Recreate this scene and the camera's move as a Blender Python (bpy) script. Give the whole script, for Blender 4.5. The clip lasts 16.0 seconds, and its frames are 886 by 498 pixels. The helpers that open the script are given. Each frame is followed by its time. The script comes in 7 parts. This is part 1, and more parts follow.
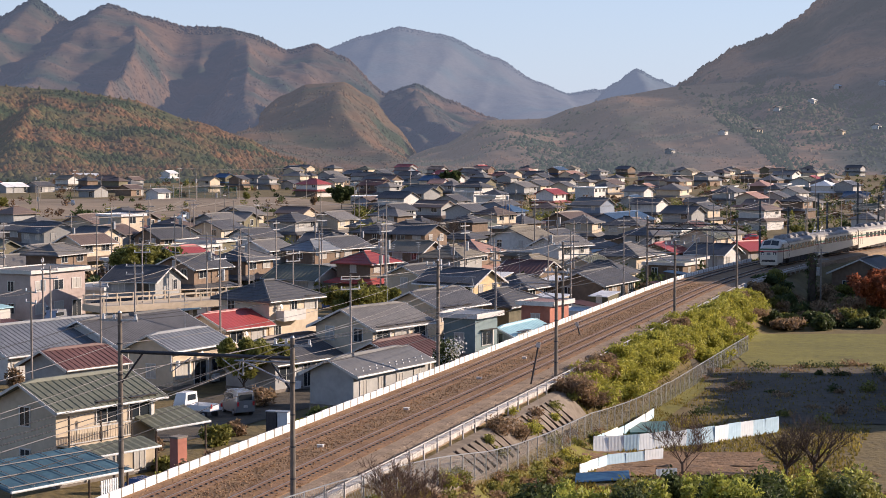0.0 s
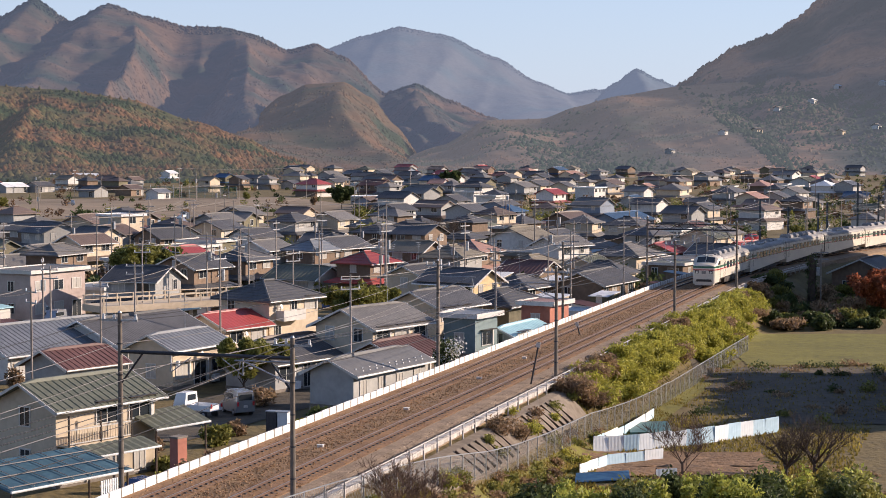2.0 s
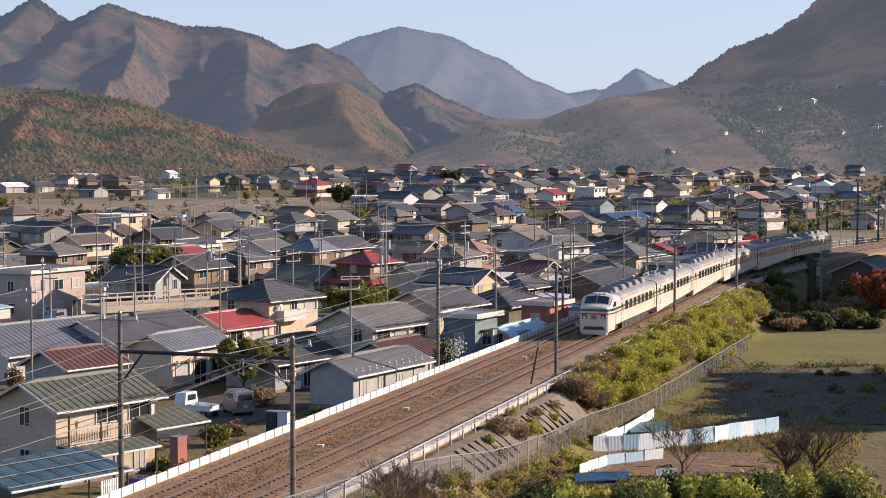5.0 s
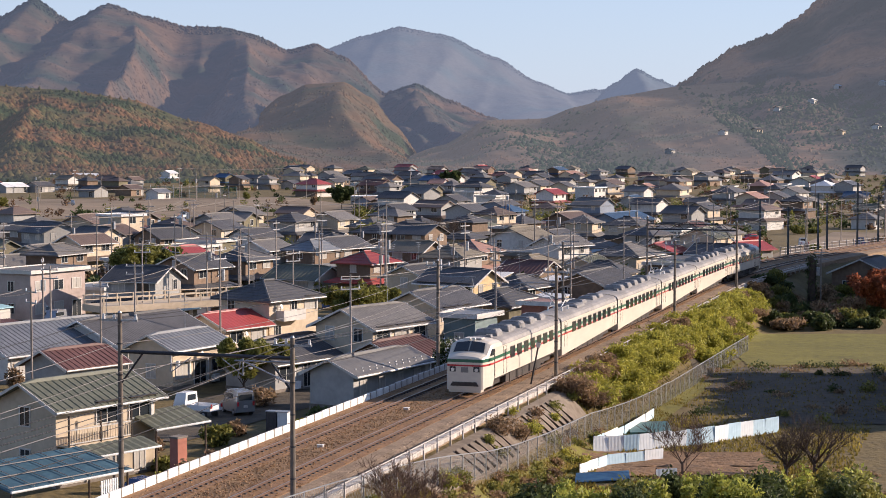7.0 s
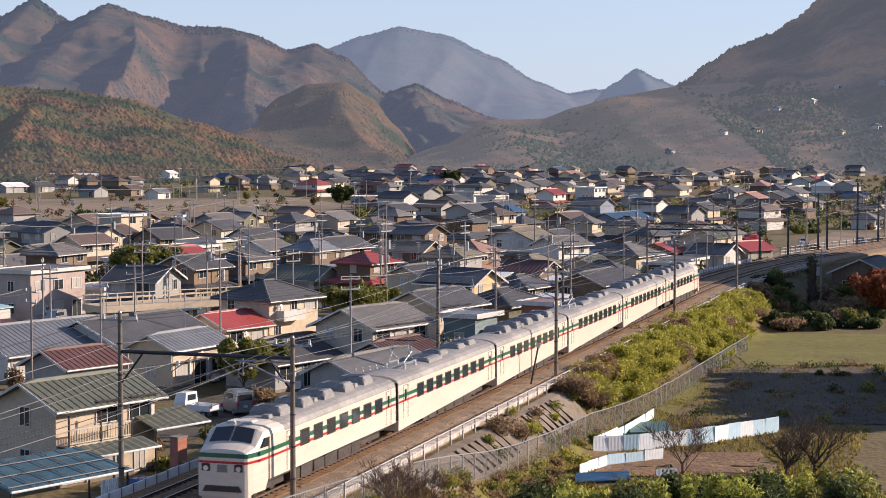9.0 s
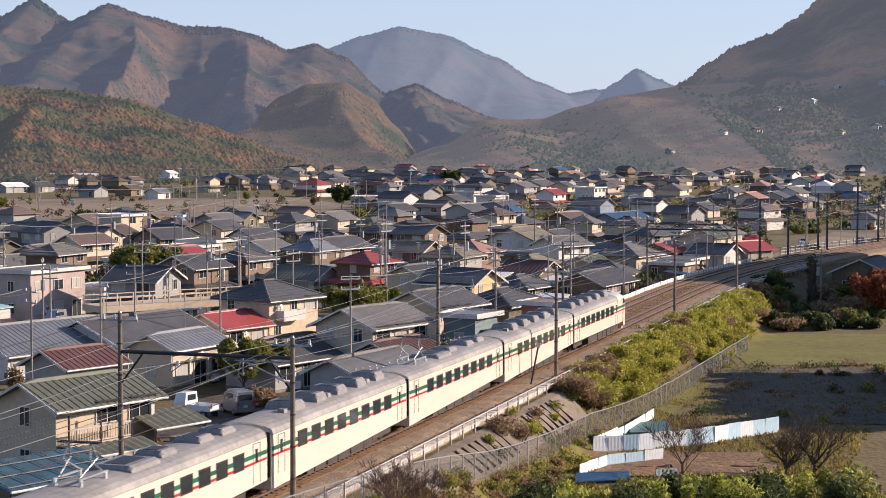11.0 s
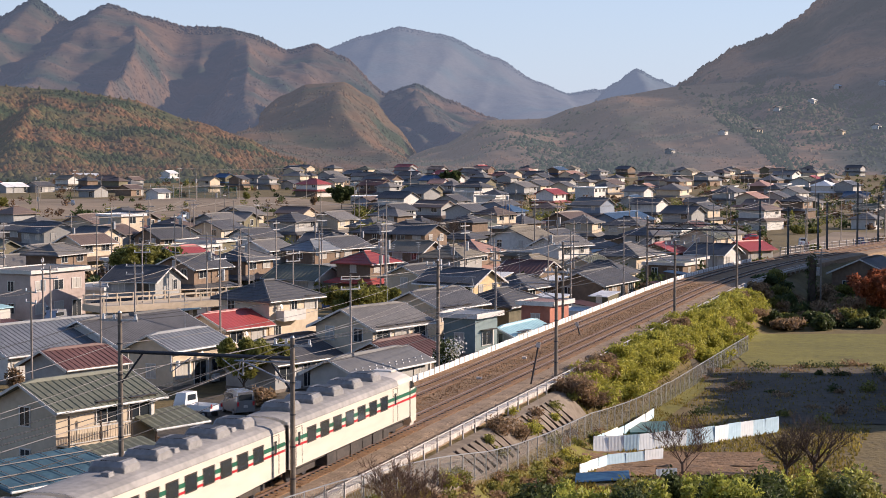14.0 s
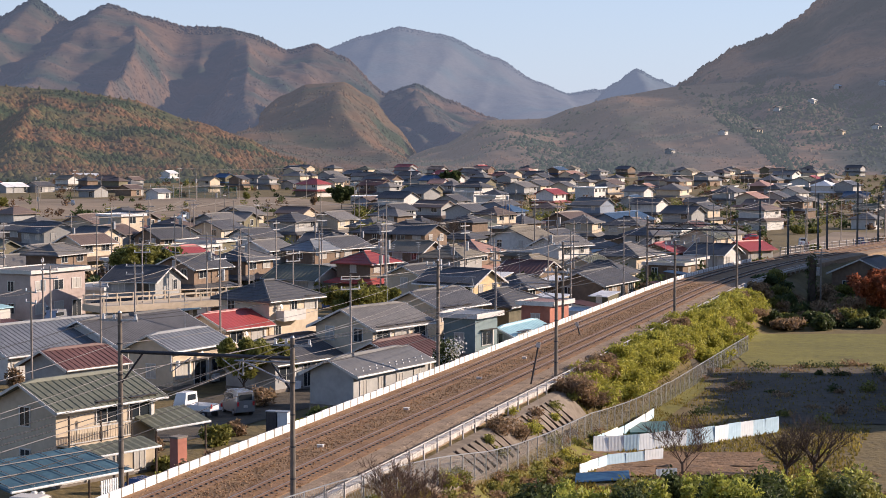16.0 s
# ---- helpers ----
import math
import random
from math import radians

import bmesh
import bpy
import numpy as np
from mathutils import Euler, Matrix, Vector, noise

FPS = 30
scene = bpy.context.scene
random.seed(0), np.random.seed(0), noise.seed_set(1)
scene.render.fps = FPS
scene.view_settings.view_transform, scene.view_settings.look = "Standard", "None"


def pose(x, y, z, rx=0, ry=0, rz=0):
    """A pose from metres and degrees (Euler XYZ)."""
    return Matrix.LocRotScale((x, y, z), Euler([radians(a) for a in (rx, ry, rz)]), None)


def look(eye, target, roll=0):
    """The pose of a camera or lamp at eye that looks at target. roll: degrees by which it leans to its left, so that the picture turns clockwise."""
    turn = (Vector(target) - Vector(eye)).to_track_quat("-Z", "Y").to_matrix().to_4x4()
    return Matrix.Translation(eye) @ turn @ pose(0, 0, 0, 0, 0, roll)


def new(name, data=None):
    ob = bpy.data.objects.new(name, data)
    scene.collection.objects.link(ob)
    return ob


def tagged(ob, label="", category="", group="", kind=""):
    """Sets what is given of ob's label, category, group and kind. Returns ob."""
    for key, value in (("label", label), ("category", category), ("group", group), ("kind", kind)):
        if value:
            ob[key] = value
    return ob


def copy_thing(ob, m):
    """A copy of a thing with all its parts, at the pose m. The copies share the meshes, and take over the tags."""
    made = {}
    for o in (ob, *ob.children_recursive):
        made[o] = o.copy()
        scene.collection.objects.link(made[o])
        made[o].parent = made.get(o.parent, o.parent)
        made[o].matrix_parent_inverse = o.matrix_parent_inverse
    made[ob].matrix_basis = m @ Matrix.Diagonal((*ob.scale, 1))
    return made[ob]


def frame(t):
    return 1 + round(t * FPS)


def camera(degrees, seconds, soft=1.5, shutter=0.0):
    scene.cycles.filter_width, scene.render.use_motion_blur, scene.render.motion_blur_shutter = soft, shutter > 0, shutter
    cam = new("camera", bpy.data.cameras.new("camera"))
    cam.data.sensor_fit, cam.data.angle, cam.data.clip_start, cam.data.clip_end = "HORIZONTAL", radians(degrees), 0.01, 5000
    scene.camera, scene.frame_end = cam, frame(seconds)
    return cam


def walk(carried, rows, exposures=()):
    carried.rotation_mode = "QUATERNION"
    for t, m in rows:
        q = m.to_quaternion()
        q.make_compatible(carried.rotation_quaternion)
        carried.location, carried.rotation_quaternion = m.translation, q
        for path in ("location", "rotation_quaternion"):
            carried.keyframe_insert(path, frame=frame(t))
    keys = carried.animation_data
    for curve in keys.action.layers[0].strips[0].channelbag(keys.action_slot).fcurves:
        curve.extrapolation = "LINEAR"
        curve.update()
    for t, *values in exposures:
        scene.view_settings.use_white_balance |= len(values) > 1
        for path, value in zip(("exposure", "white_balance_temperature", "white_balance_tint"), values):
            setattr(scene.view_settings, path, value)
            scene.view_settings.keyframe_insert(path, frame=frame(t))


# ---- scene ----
HFOV = 26.386
cam = camera(HFOV, 16.0, soft=0.55, shutter=0.25)
EYE = (0.0, 0.0, 16.6)
VIEW = pose(*EYE, 90 - 3.269, 0, 0)
walk(cam, [(0.0, VIEW), (16.0, VIEW)], exposures=[(0.0, 0.64, 5980, 20), (16.0, 0.64, 5980, 20)])

# ---- light ----
SUN_AZ, SUN_EL = 77.0, 21.0          # degrees from north (+y) to the east (+x), and up
world = bpy.data.worlds.new("sky")
scene.world = world
world.use_nodes = True
wn = world.node_tree
sky = wn.nodes.new("ShaderNodeTexSky")
sky.sky_type = 'NISHITA'
sky.sun_disc = False
sky.sun_elevation, sky.sun_rotation = radians(SUN_EL), radians(SUN_AZ)
sky.air_density, sky.dust_density, sky.ozone_density = 1.0, 0.5, 4.0
wn.nodes["Background"].inputs[1].default_value = 0.086
veil = wn.nodes.new("ShaderNodeMix")          # thin high haze whitens the blue
veil.data_type = 'RGBA'
veil.inputs[7].default_value = (5.2, 5.9, 6.6, 1)
sky_way, sky_up, sky_fade = wn.nodes.new("ShaderNodeTexCoord"), wn.nodes.new("ShaderNodeSeparateXYZ"), wn.nodes.new("ShaderNodeMapRange")
for k, v in (("From Max", 0.35), ("To Min", 0.66), ("To Max", 0.10)):
    sky_fade.inputs[k].default_value = v
wn.links.new(sky_way.outputs["Generated"], sky_up.inputs[0])
wn.links.new(sky_up.outputs[2], sky_fade.inputs["Value"])
wn.links.new(sky_fade.outputs[0], veil.inputs[0])
wn.links.new(sky.outputs[0], veil.inputs[6])
wn.links.new(veil.outputs[2], wn.nodes["Background"].inputs[0])
sun_data = bpy.data.lights.new("sun", 'SUN')
sun_data.energy, sun_data.angle, sun_data.color = 5.0, radians(0.6), (1.0, 0.82, 0.585)
sun = new("sun", sun_data)
_az, _el = radians(SUN_AZ), radians(SUN_EL)
SUN_DIR = Vector((math.sin(_az) * math.cos(_el), math.cos(_az) * math.cos(_el), math.sin(_el)))
sun.matrix_world = look(tuple(SUN_DIR * 300), (0, 0, 0))


# ---- materials ----
def mat(name, c1, c2=None, scale=3.0, rough=0.8, metal=0.0, bump=0.0, bump_scale=20.0, vary=0.0, island=0.0, stretch=(1, 1, 1), spec=0.5):
    """A worn surface: two colours mixed at two scales, relief, and a little difference from piece to piece."""
    m = bpy.data.materials.new(name)
    m.use_nodes = True
    nt = m.node_tree
    N, L = nt.nodes, nt.links
    b = N["Principled BSDF"]
    b.inputs["Roughness"].default_value = rough
    b.inputs["Metallic"].default_value = metal
    b.inputs["Specular IOR Level"].default_value = spec
    c2 = c2 or tuple(min(1, c * 0.72) for c in c1)
    tc = N.new("ShaderNodeTexCoord")
    mp = N.new("ShaderNodeMapping")
    mp.inputs["Scale"].default_value = stretch
    L.new(tc.outputs["Object"], mp.inputs["Vector"])
    n1, n2 = N.new("ShaderNodeTexNoise"), N.new("ShaderNodeTexNoise")
    for n, s, d in ((n1, scale * 0.25, 3.0), (n2, scale * 2.5, 4.0)):
        n.inputs["Scale"].default_value, n.inputs["Detail"].default_value = s, d
        L.new(mp.outputs[0], n.inputs["Vector"])
    ad = N.new("ShaderNodeMath")
    ad.operation = 'ADD'
    L.new(n1.outputs["Fac"], ad.inputs[0])
    L.new(n2.outputs["Fac"], ad.inputs[1])
    rp = N.new("ShaderNodeMapRange")
    rp.inputs["From Min"].default_value, rp.inputs["From Max"].default_value = 0.72, 1.28
    L.new(ad.outputs[0], rp.inputs["Value"])
    mx = N.new("ShaderNodeMix")
    mx.data_type = 'RGBA'
    mx.inputs[6].default_value, mx.inputs[7].default_value = (*c1, 1), (*c2, 1)
    L.new(rp.outputs[0], mx.inputs[0])
    col = mx.outputs[2]
    if vary or island:
        src = N.new("ShaderNodeObjectInfo").outputs["Random"] if vary else N.new("ShaderNodeNewGeometry").outputs["Random Per Island"]
        mr = N.new("ShaderNodeMapRange")
        k = vary or island
        mr.inputs["To Min"].default_value, mr.inputs["To Max"].default_value = 1 - k, 1 + k
        L.new(src, mr.inputs["Value"])
        hs = N.new("ShaderNodeHueSaturation")
        L.new(mr.outputs[0], hs.inputs["Value"])
        L.new(col, hs.inputs["Color"])
        col = hs.outputs[0]
    L.new(col, b.inputs["Base Color"])
    if bump:
        nb = N.new("ShaderNodeTexNoise")
        nb.inputs["Scale"].default_value, nb.inputs["Detail"].default_value = bump_scale, 3.0
        L.new(mp.outputs[0], nb.inputs["Vector"])
        bp = N.new("ShaderNodeBump")
        bp.inputs["Strength"].default_value, bp.inputs["Distance"].default_value = min(1, bump), 0.5 / bump_scale
        L.new(nb.outputs["Fac"], bp.inputs["Height"])
        L.new(bp.outputs[0], b.inputs["Normal"])
    return m


def woods_mat(name, stops, rough=0.95, patch=0.012, haze_glow=None):
    """Autumn woods in a patchy mix of colours. The last argument paints distance haze on as emission."""
    m = bpy.data.materials.new(name)
    m.use_nodes = True
    nt = m.node_tree
    N, L = nt.nodes, nt.links
    b = N["Principled BSDF"]
    b.inputs["Roughness"].default_value = rough
    b.inputs["Specular IOR Level"].default_value = 0.1
    geo, tc = N.new("ShaderNodeNewGeometry"), N.new("ShaderNodeTexCoord")
    ns = N.new("ShaderNodeTexNoise")
    ns.inputs["Scale"].default_value, ns.inputs["Detail"].default_value = patch, 5.0
    if haze_glow:
        b.inputs["Emission Color"].default_value, b.inputs["Emission Strength"].default_value = (*haze_glow, 1), 1.0
    L.new(tc.outputs["Object"], ns.inputs["Vector"])
    mul = N.new("ShaderNodeMath")
    mul.operation = 'MULTIPLY_ADD'
    mul.inputs[1].default_value, mul.inputs[2].default_value = 0.07, -0.035
    L.new(geo.outputs["Random Per Island"], mul.inputs[0])
    ad = N.new("ShaderNodeMath")
    ad.operation = 'ADD'
    L.new(ns.outputs["Fac"], ad.inputs[0])
    L.new(mul.outputs[0], ad.inputs[1])
    cr = N.new("ShaderNodeValToRGB")
    e = cr.color_ramp.elements
    while len(e) < len(stops):
        e.new(0.5)
    for el, (p, c) in zip(e, stops):
        el.position, el.color = p, (*c, 1)
    L.new(ad.outputs[0], cr.inputs[0])
    fine = N.new("ShaderNodeTexNoise")
    fine.inputs["Scale"].default_value, fine.inputs["Detail"].default_value = 0.13, 7.0
    L.new(tc.outputs["Object"], fine.inputs["Vector"])
    hs = N.new("ShaderNodeHueSaturation")
    mr = N.new("ShaderNodeMapRange")
    mr.inputs["From Min"].default_value, mr.inputs["From Max"].default_value = 0.3, 0.7
    mr.inputs["To Min"].default_value, mr.inputs["To Max"].default_value = 0.82, 1.18
    L.new(fine.outputs["Fac"], mr.inputs["Value"])
    L.new(mr.outputs[0], hs.inputs["Value"])
    L.new(cr.outputs[0], hs.inputs["Color"])
    L.new(hs.outputs[0], b.inputs["Base Color"])
    bp = N.new("ShaderNodeBump")
    bp.inputs["Strength"].default_value, bp.inputs["Distance"].default_value = 0.25, 1.5
    L.new(fine.outputs["Fac"], bp.inputs["Height"])
    L.new(bp.outputs[0], b.inputs["Normal"])
    return m


def glass_mat(name, c, rough=0.08):
    m = mat(name, c, scale=1.0, rough=rough, spec=0.8)
    return m


BALLAST = mat("rusty ballast", (0.32, 0.18, 0.082), (0.175, 0.095, 0.044), 2.0, 0.95, bump=1.0, bump_scale=9)
BALLAST_GREY = mat("grey ballast", (0.33, 0.235, 0.15), (0.15, 0.104, 0.066), 3.0, 0.95, bump=1.0, bump_scale=8)
BALLAST_MID = mat("brownish ballast", (0.30, 0.18, 0.085), (0.15, 0.088, 0.042), 3.0, 0.95, bump=1.0, bump_scale=8)
STONE = mat("grey ballast stone", (0.42, 0.31, 0.21), (0.19, 0.135, 0.09), 3.0, 0.95, island=0.5)
STONE_BROWN = mat("brownish ballast stone", (0.36, 0.235, 0.13), (0.17, 0.105, 0.058), 3.0, 0.95, island=0.5)
STONE_RUST = mat("rust-stained ballast stone", (0.38, 0.215, 0.10), (0.18, 0.098, 0.045), 3.0, 0.95, island=0.45)
STEEL = mat("rusted rail", (0.17, 0.10, 0.07), (0.09, 0.055, 0.04), 5, 0.6, 0.4)
RAILTOP = mat("worn rail head", (0.45, 0.40, 0.36), (0.3, 0.25, 0.2), 5, 0.35, 0.9)
SLEEPER = mat("weathered concrete sleeper", (0.23, 0.15, 0.10), (0.13, 0.08, 0.055), 4, 0.9, vary=0.25)
CONCRETE = mat("concrete", (0.24, 0.205, 0.17), (0.13, 0.11, 0.09), 1.5, 0.9, bump=0.3, bump_scale=12)
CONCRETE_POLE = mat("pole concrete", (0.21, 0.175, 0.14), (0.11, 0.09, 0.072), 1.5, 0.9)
WHITE_PANEL = mat("whitewashed panel", (0.80, 0.79, 0.76), (0.58, 0.57, 0.54), 1.2, 0.8, vary=0.1)
TROUGH = mat("pale cable trough", (0.56, 0.52, 0.48), (0.34, 0.31, 0.28), 2.0, 0.9, vary=0.12)
SOIL = mat("winter soil and dry grass", (0.17, 0.122, 0.040), (0.09, 0.066, 0.023), 0.25, 0.95, bump=0.6, bump_scale=2)
SOIL_PALE = mat("fallow field", (0.27, 0.20, 0.13), (0.16, 0.12, 0.075), 0.05, 0.95, bump=0.3, bump_scale=1)
GRASS = mat("dry lawn", (0.19, 0.168, 0.024), (0.105, 0.094, 0.016), 0.5, 0.95, bump=0.6, bump_scale=6)
ASPHALT = mat("asphalt", (0.10, 0.10, 0.105), (0.065, 0.065, 0.07), 0.8, 0.9)
METAL_GREY = mat("galvanised steel", (0.40, 0.41, 0.42), (0.25, 0.26, 0.27), 3, 0.5, 0.7)
METAL_DARK = mat("dark steel", (0.06, 0.06, 0.065), (0.035, 0.035, 0.04), 3, 0.5, 0.5)
WIRE = mat("cable", (0.07, 0.065, 0.06), None, 1, 0.5, 0.6)
WIRE_PALE = mat("weathered cable", (0.34, 0.31, 0.28), None, 1, 0.5, 0.5)
PORCELAIN = mat("white porcelain", (0.8, 0.79, 0.77), None, 3, 0.25)
PANE = glass_mat("window glass", (0.035, 0.042, 0.05))
CURTAIN = mat("curtained window", (0.5, 0.47, 0.42), (0.36, 0.34, 0.31), 3, 0.3, stretch=(6, 6, 0.4))
FRAME = mat("aluminium frame", (0.62, 0.60, 0.56), (0.45, 0.43, 0.40), 3, 0.45, 0.2)
FRAME_DARK = mat("bronze frame", (0.07, 0.055, 0.045), None, 3, 0.4, 0.5)
BARK = mat("bark", (0.10, 0.07, 0.05), (0.05, 0.036, 0.028), 6, 0.95)
TWIG = mat("reddish twigs", (0.20, 0.13, 0.09), (0.10, 0.065, 0.05), 6, 0.95)

ROOFS = {
    "dark": mat("charcoal tile", (0.105, 0.103, 0.106), (0.058, 0.057, 0.060), 1.2, 0.6, bump=0.3, bump_scale=6, vary=0.2, spec=0.3),
    "grey": mat("grey tile", (0.19, 0.178, 0.165), (0.11, 0.104, 0.10), 1.2, 0.65, bump=0.3, bump_scale=6, vary=0.15, spec=0.3),
    "brown": mat("brown tile", (0.165, 0.115, 0.09), (0.095, 0.066, 0.052), 1.2, 0.6, vary=0.2),
    "olive": mat("grey-green metal", (0.145, 0.15, 0.105), (0.09, 0.095, 0.07), 1.2, 0.65, vary=0.1),
    "maroon": mat("maroon metal", (0.135, 0.060, 0.050), (0.085, 0.040, 0.035), 1.2, 0.65, vary=0.1),
    "red": mat("red metal", (0.36, 0.058, 0.05), (0.24, 0.042, 0.038), 1.2, 0.5, vary=0.15),
    "blue": mat("blue metal", (0.05, 0.105, 0.19), (0.035, 0.07, 0.13), 1.2, 0.6, vary=0.2, spec=0.25),
    "pale": mat("pale blue-grey metal", (0.20, 0.21, 0.225), (0.13, 0.14, 0.155), 1.2, 0.6, vary=0.1),
    "cyan": mat("turquoise corrugated sheet", (0.42, 0.64, 0.68), (0.30, 0.50, 0.55), 1.2, 0.5, vary=0.1),
    "pink": mat("salmon tile", (0.38, 0.22, 0.17), (0.27, 0.15, 0.115), 1.2, 0.6, vary=0.1),
    "tan": mat("straw-brown shingle", (0.22, 0.19, 0.14), (0.14, 0.12, 0.09), 1.5, 0.8, vary=0.1),
    "slate": mat("smooth grey sheet", (0.165, 0.16, 0.155), (0.12, 0.117, 0.115), 1.0, 0.6, spec=0.3),
    "white": mat("white sheet", (0.75, 0.75, 0.74), (0.55, 0.55, 0.55), 1.2, 0.5),
}
WALLS = {
    "white": mat("white render", (0.66, 0.63, 0.58), (0.48, 0.46, 0.42), 0.8, 0.85, vary=0.08),
    "cream": mat("cream siding", (0.62, 0.51, 0.37), (0.47, 0.38, 0.27), 0.8, 0.85, vary=0.1),
    "grey": mat("grey render", (0.38, 0.37, 0.35), (0.27, 0.265, 0.25), 0.8, 0.85, vary=0.12),
    "brown": mat("brown timber", (0.22, 0.15, 0.10), (0.13, 0.09, 0.06), 0.8, 0.85, vary=0.2),
    "olive": mat("olive timber", (0.19, 0.165, 0.10), (0.11, 0.10, 0.06), 0.8, 0.85, vary=0.15),
    "pink": mat("pinkish tile", (0.45, 0.36, 0.32), (0.34, 0.27, 0.24), 0.8, 0.8),
    "teal": mat("teal siding", (0.20, 0.26, 0.26), (0.14, 0.19, 0.19), 0.8, 0.8),
    "yellow": mat("ochre render", (0.68, 0.50, 0.27), (0.52, 0.38, 0.2), 0.8, 0.85),
    "red": mat("brick-red siding", (0.45, 0.18, 0.12), (0.32, 0.12, 0.08), 0.8, 0.85),
    "blue": mat("grey-blue siding", (0.25, 0.29, 0.35), (0.18, 0.21, 0.26), 0.8, 0.85),
}


# ---- mesh tools ----
class Geo:
    """Gathers faces for one mesh."""

    def __init__(self):
        self.v, self.f = [], []

    def add(self, verts, faces):
        o = len(self.v)
        self.v.extend(verts)
        self.f.extend([tuple(i + o for i in f) for f in faces])
        return self

    def box(self, c, s, m=None, taper=1.0):
        x, y, z = s[0] / 2, s[1] / 2, s[2] / 2
        vs = [Vector((sx * x * (taper if sz > 0 else 1), sy * y * (taper if sz > 0 else 1), sz * z)) for sz in (-1, 1) for sy in (-1, 1) for sx in (-1, 1)]
        if m is not None:
            vs = [m @ v for v in vs]
        vs = [tuple(v + Vector(c)) for v in vs]
        return self.add(vs, [(0, 2, 3, 1), (4, 5, 7, 6), (0, 1, 5, 4), (1, 3, 7, 5), (3, 2, 6, 7), (2, 0, 4, 6)])

    def tube(self, a, b, r1, r2=None, n=8, cap=True):
        r2 = r1 if r2 is None else r2
        a, b = Vector(a), Vector(b)
        q = (b - a).to_track_quat('Z', 'Y')
        vs = []
        for p, r in ((a, r1), (b, r2)):
            for i in range(n):
                t = 2 * math.pi * i / n
                vs.append(tuple(p + q @ Vector((r * math.cos(t), r * math.sin(t), 0))))
        fs = [(i, (i + 1) % n, n + (i + 1) % n, n + i) for i in range(n)]
        if cap:
            fs += [tuple(range(n - 1, -1, -1)), tuple(range(n, 2 * n))]
        return self.add(vs, fs)

    def line(self, pts, r, n=4):
        """One bent rod through the points."""
        rings = []
        P = [Vector(p) for p in pts]
        for i, p in enumerate(P):
            q = (P[min(i + 1, len(P) - 1)] - P[max(i - 1, 0)]).to_track_quat('Z', 'Y')
            rings.append([tuple(p + q @ Vector((r * math.cos(2 * math.pi * k / n), r * math.sin(2 * math.pi * k / n), 0))) for k in range(n)])
        return self.loft(rings)

    def extrude(self, poly, x0, x1):
        """A closed profile in (y, z), drawn out along x."""
        k = len(poly)
        vs = [(x0, y, z) for y, z in poly] + [(x1, y, z) for y, z in poly]
        fs = [(i, (i + 1) % k, k + (i + 1) % k, k + i) for i in range(k)]
        return self.add(vs, fs + [tuple(range(k - 1, -1, -1)), tuple(range(k, 2 * k))])

    def loft(self, rings, closed=True):
        k = len(rings[0])
        vs = [p for r in rings for p in r]
        fs = [(j * k + i, j * k + (i + 1) % k, (j + 1) * k + (i + 1) % k, (j + 1) * k + i) for j in range(len(rings) - 1) for i in range(k if closed else k - 1)]
        if closed:
            fs += [tuple(range(k - 1, -1, -1)), tuple((len(rings) - 1) * k + i for i in range(k))]
        return self.add(vs, fs)

    def mesh(self, name, smooth=False):
        me = bpy.data.meshes.new(name)
        me.from_pydata([tuple(v) for v in self.v], [], self.f)
        bm = bmesh.new()
        bm.from_mesh(me)
        bmesh.ops.recalc_face_normals(bm, faces=bm.faces)
        bm.to_mesh(me)
        bm.free()
        if smooth:
            me.shade_smooth()
        return me


def part(name, geo, material, parent, label="", m=None, smooth=False):
    me = geo if isinstance(geo, bpy.types.Mesh) else geo.mesh(name, smooth)
    if not me.materials:
        me.materials.append(material)
    ob = new(name, me)
    if parent:
        ob.parent = parent
    if m is not None:
        ob.matrix_basis = m
    return tagged(ob, label)


def thing(name, label, category, group="", kind="", m=None):
    ob = new(name)
    if m is not None:
        ob.matrix_basis = m
    return tagged(ob, label, category, group, kind)


def solid(name, geo, material, label, category="", group="", kind="", smooth=False):
    return tagged(part(name, geo, material, None, "", None, smooth), label, category, group, kind)


# ---- plan of the railway ----
PHI = radians(17.133)
DIR, NOR = Vector((math.sin(PHI), math.cos(PHI))), Vector((math.cos(PHI), -math.sin(PHI)))
NEAR, FAR, BEND, RADIUS = -34.62, -38.55, 206.0, 390.0     # lateral places of the two tracks; the bend begins at BEND


def along(u, lat):
    """Plan point u metres along the line, lat metres to its right, and the heading there."""
    if u <= BEND:
        p = NOR * lat + DIR * u
        return Vector((p.x, p.y, 0)), PHI
    a = (u - BEND) / RADIUS
    c = NOR * (NEAR + RADIUS) + DIR * BEND
    r = RADIUS - (lat - NEAR)
    p = c + (-NOR * math.cos(a) + DIR * math.sin(a)) * r
    return Vector((p.x, p.y, 0)), PHI + a


def sl(x, y):
    """Distance along and lateral place of a plan point."""
    p = Vector((x, y))
    s, l = p.dot(DIR), p.dot(NOR)
    if s > BEND:
        c = NOR * (NEAR + RADIUS) + DIR * BEND
        q = p - c
        a = math.atan2(q.dot(DIR), -q.dot(NOR))
        return BEND + a * RADIUS, NEAR + RADIUS - q.length
    return s, l


def smooth(a, b, x):
    """Eases from 0 at a to 1 at b."""
    t = min(1, max(0, (x - a) / (b - a)))
    return t * t * (3 - 2 * t)


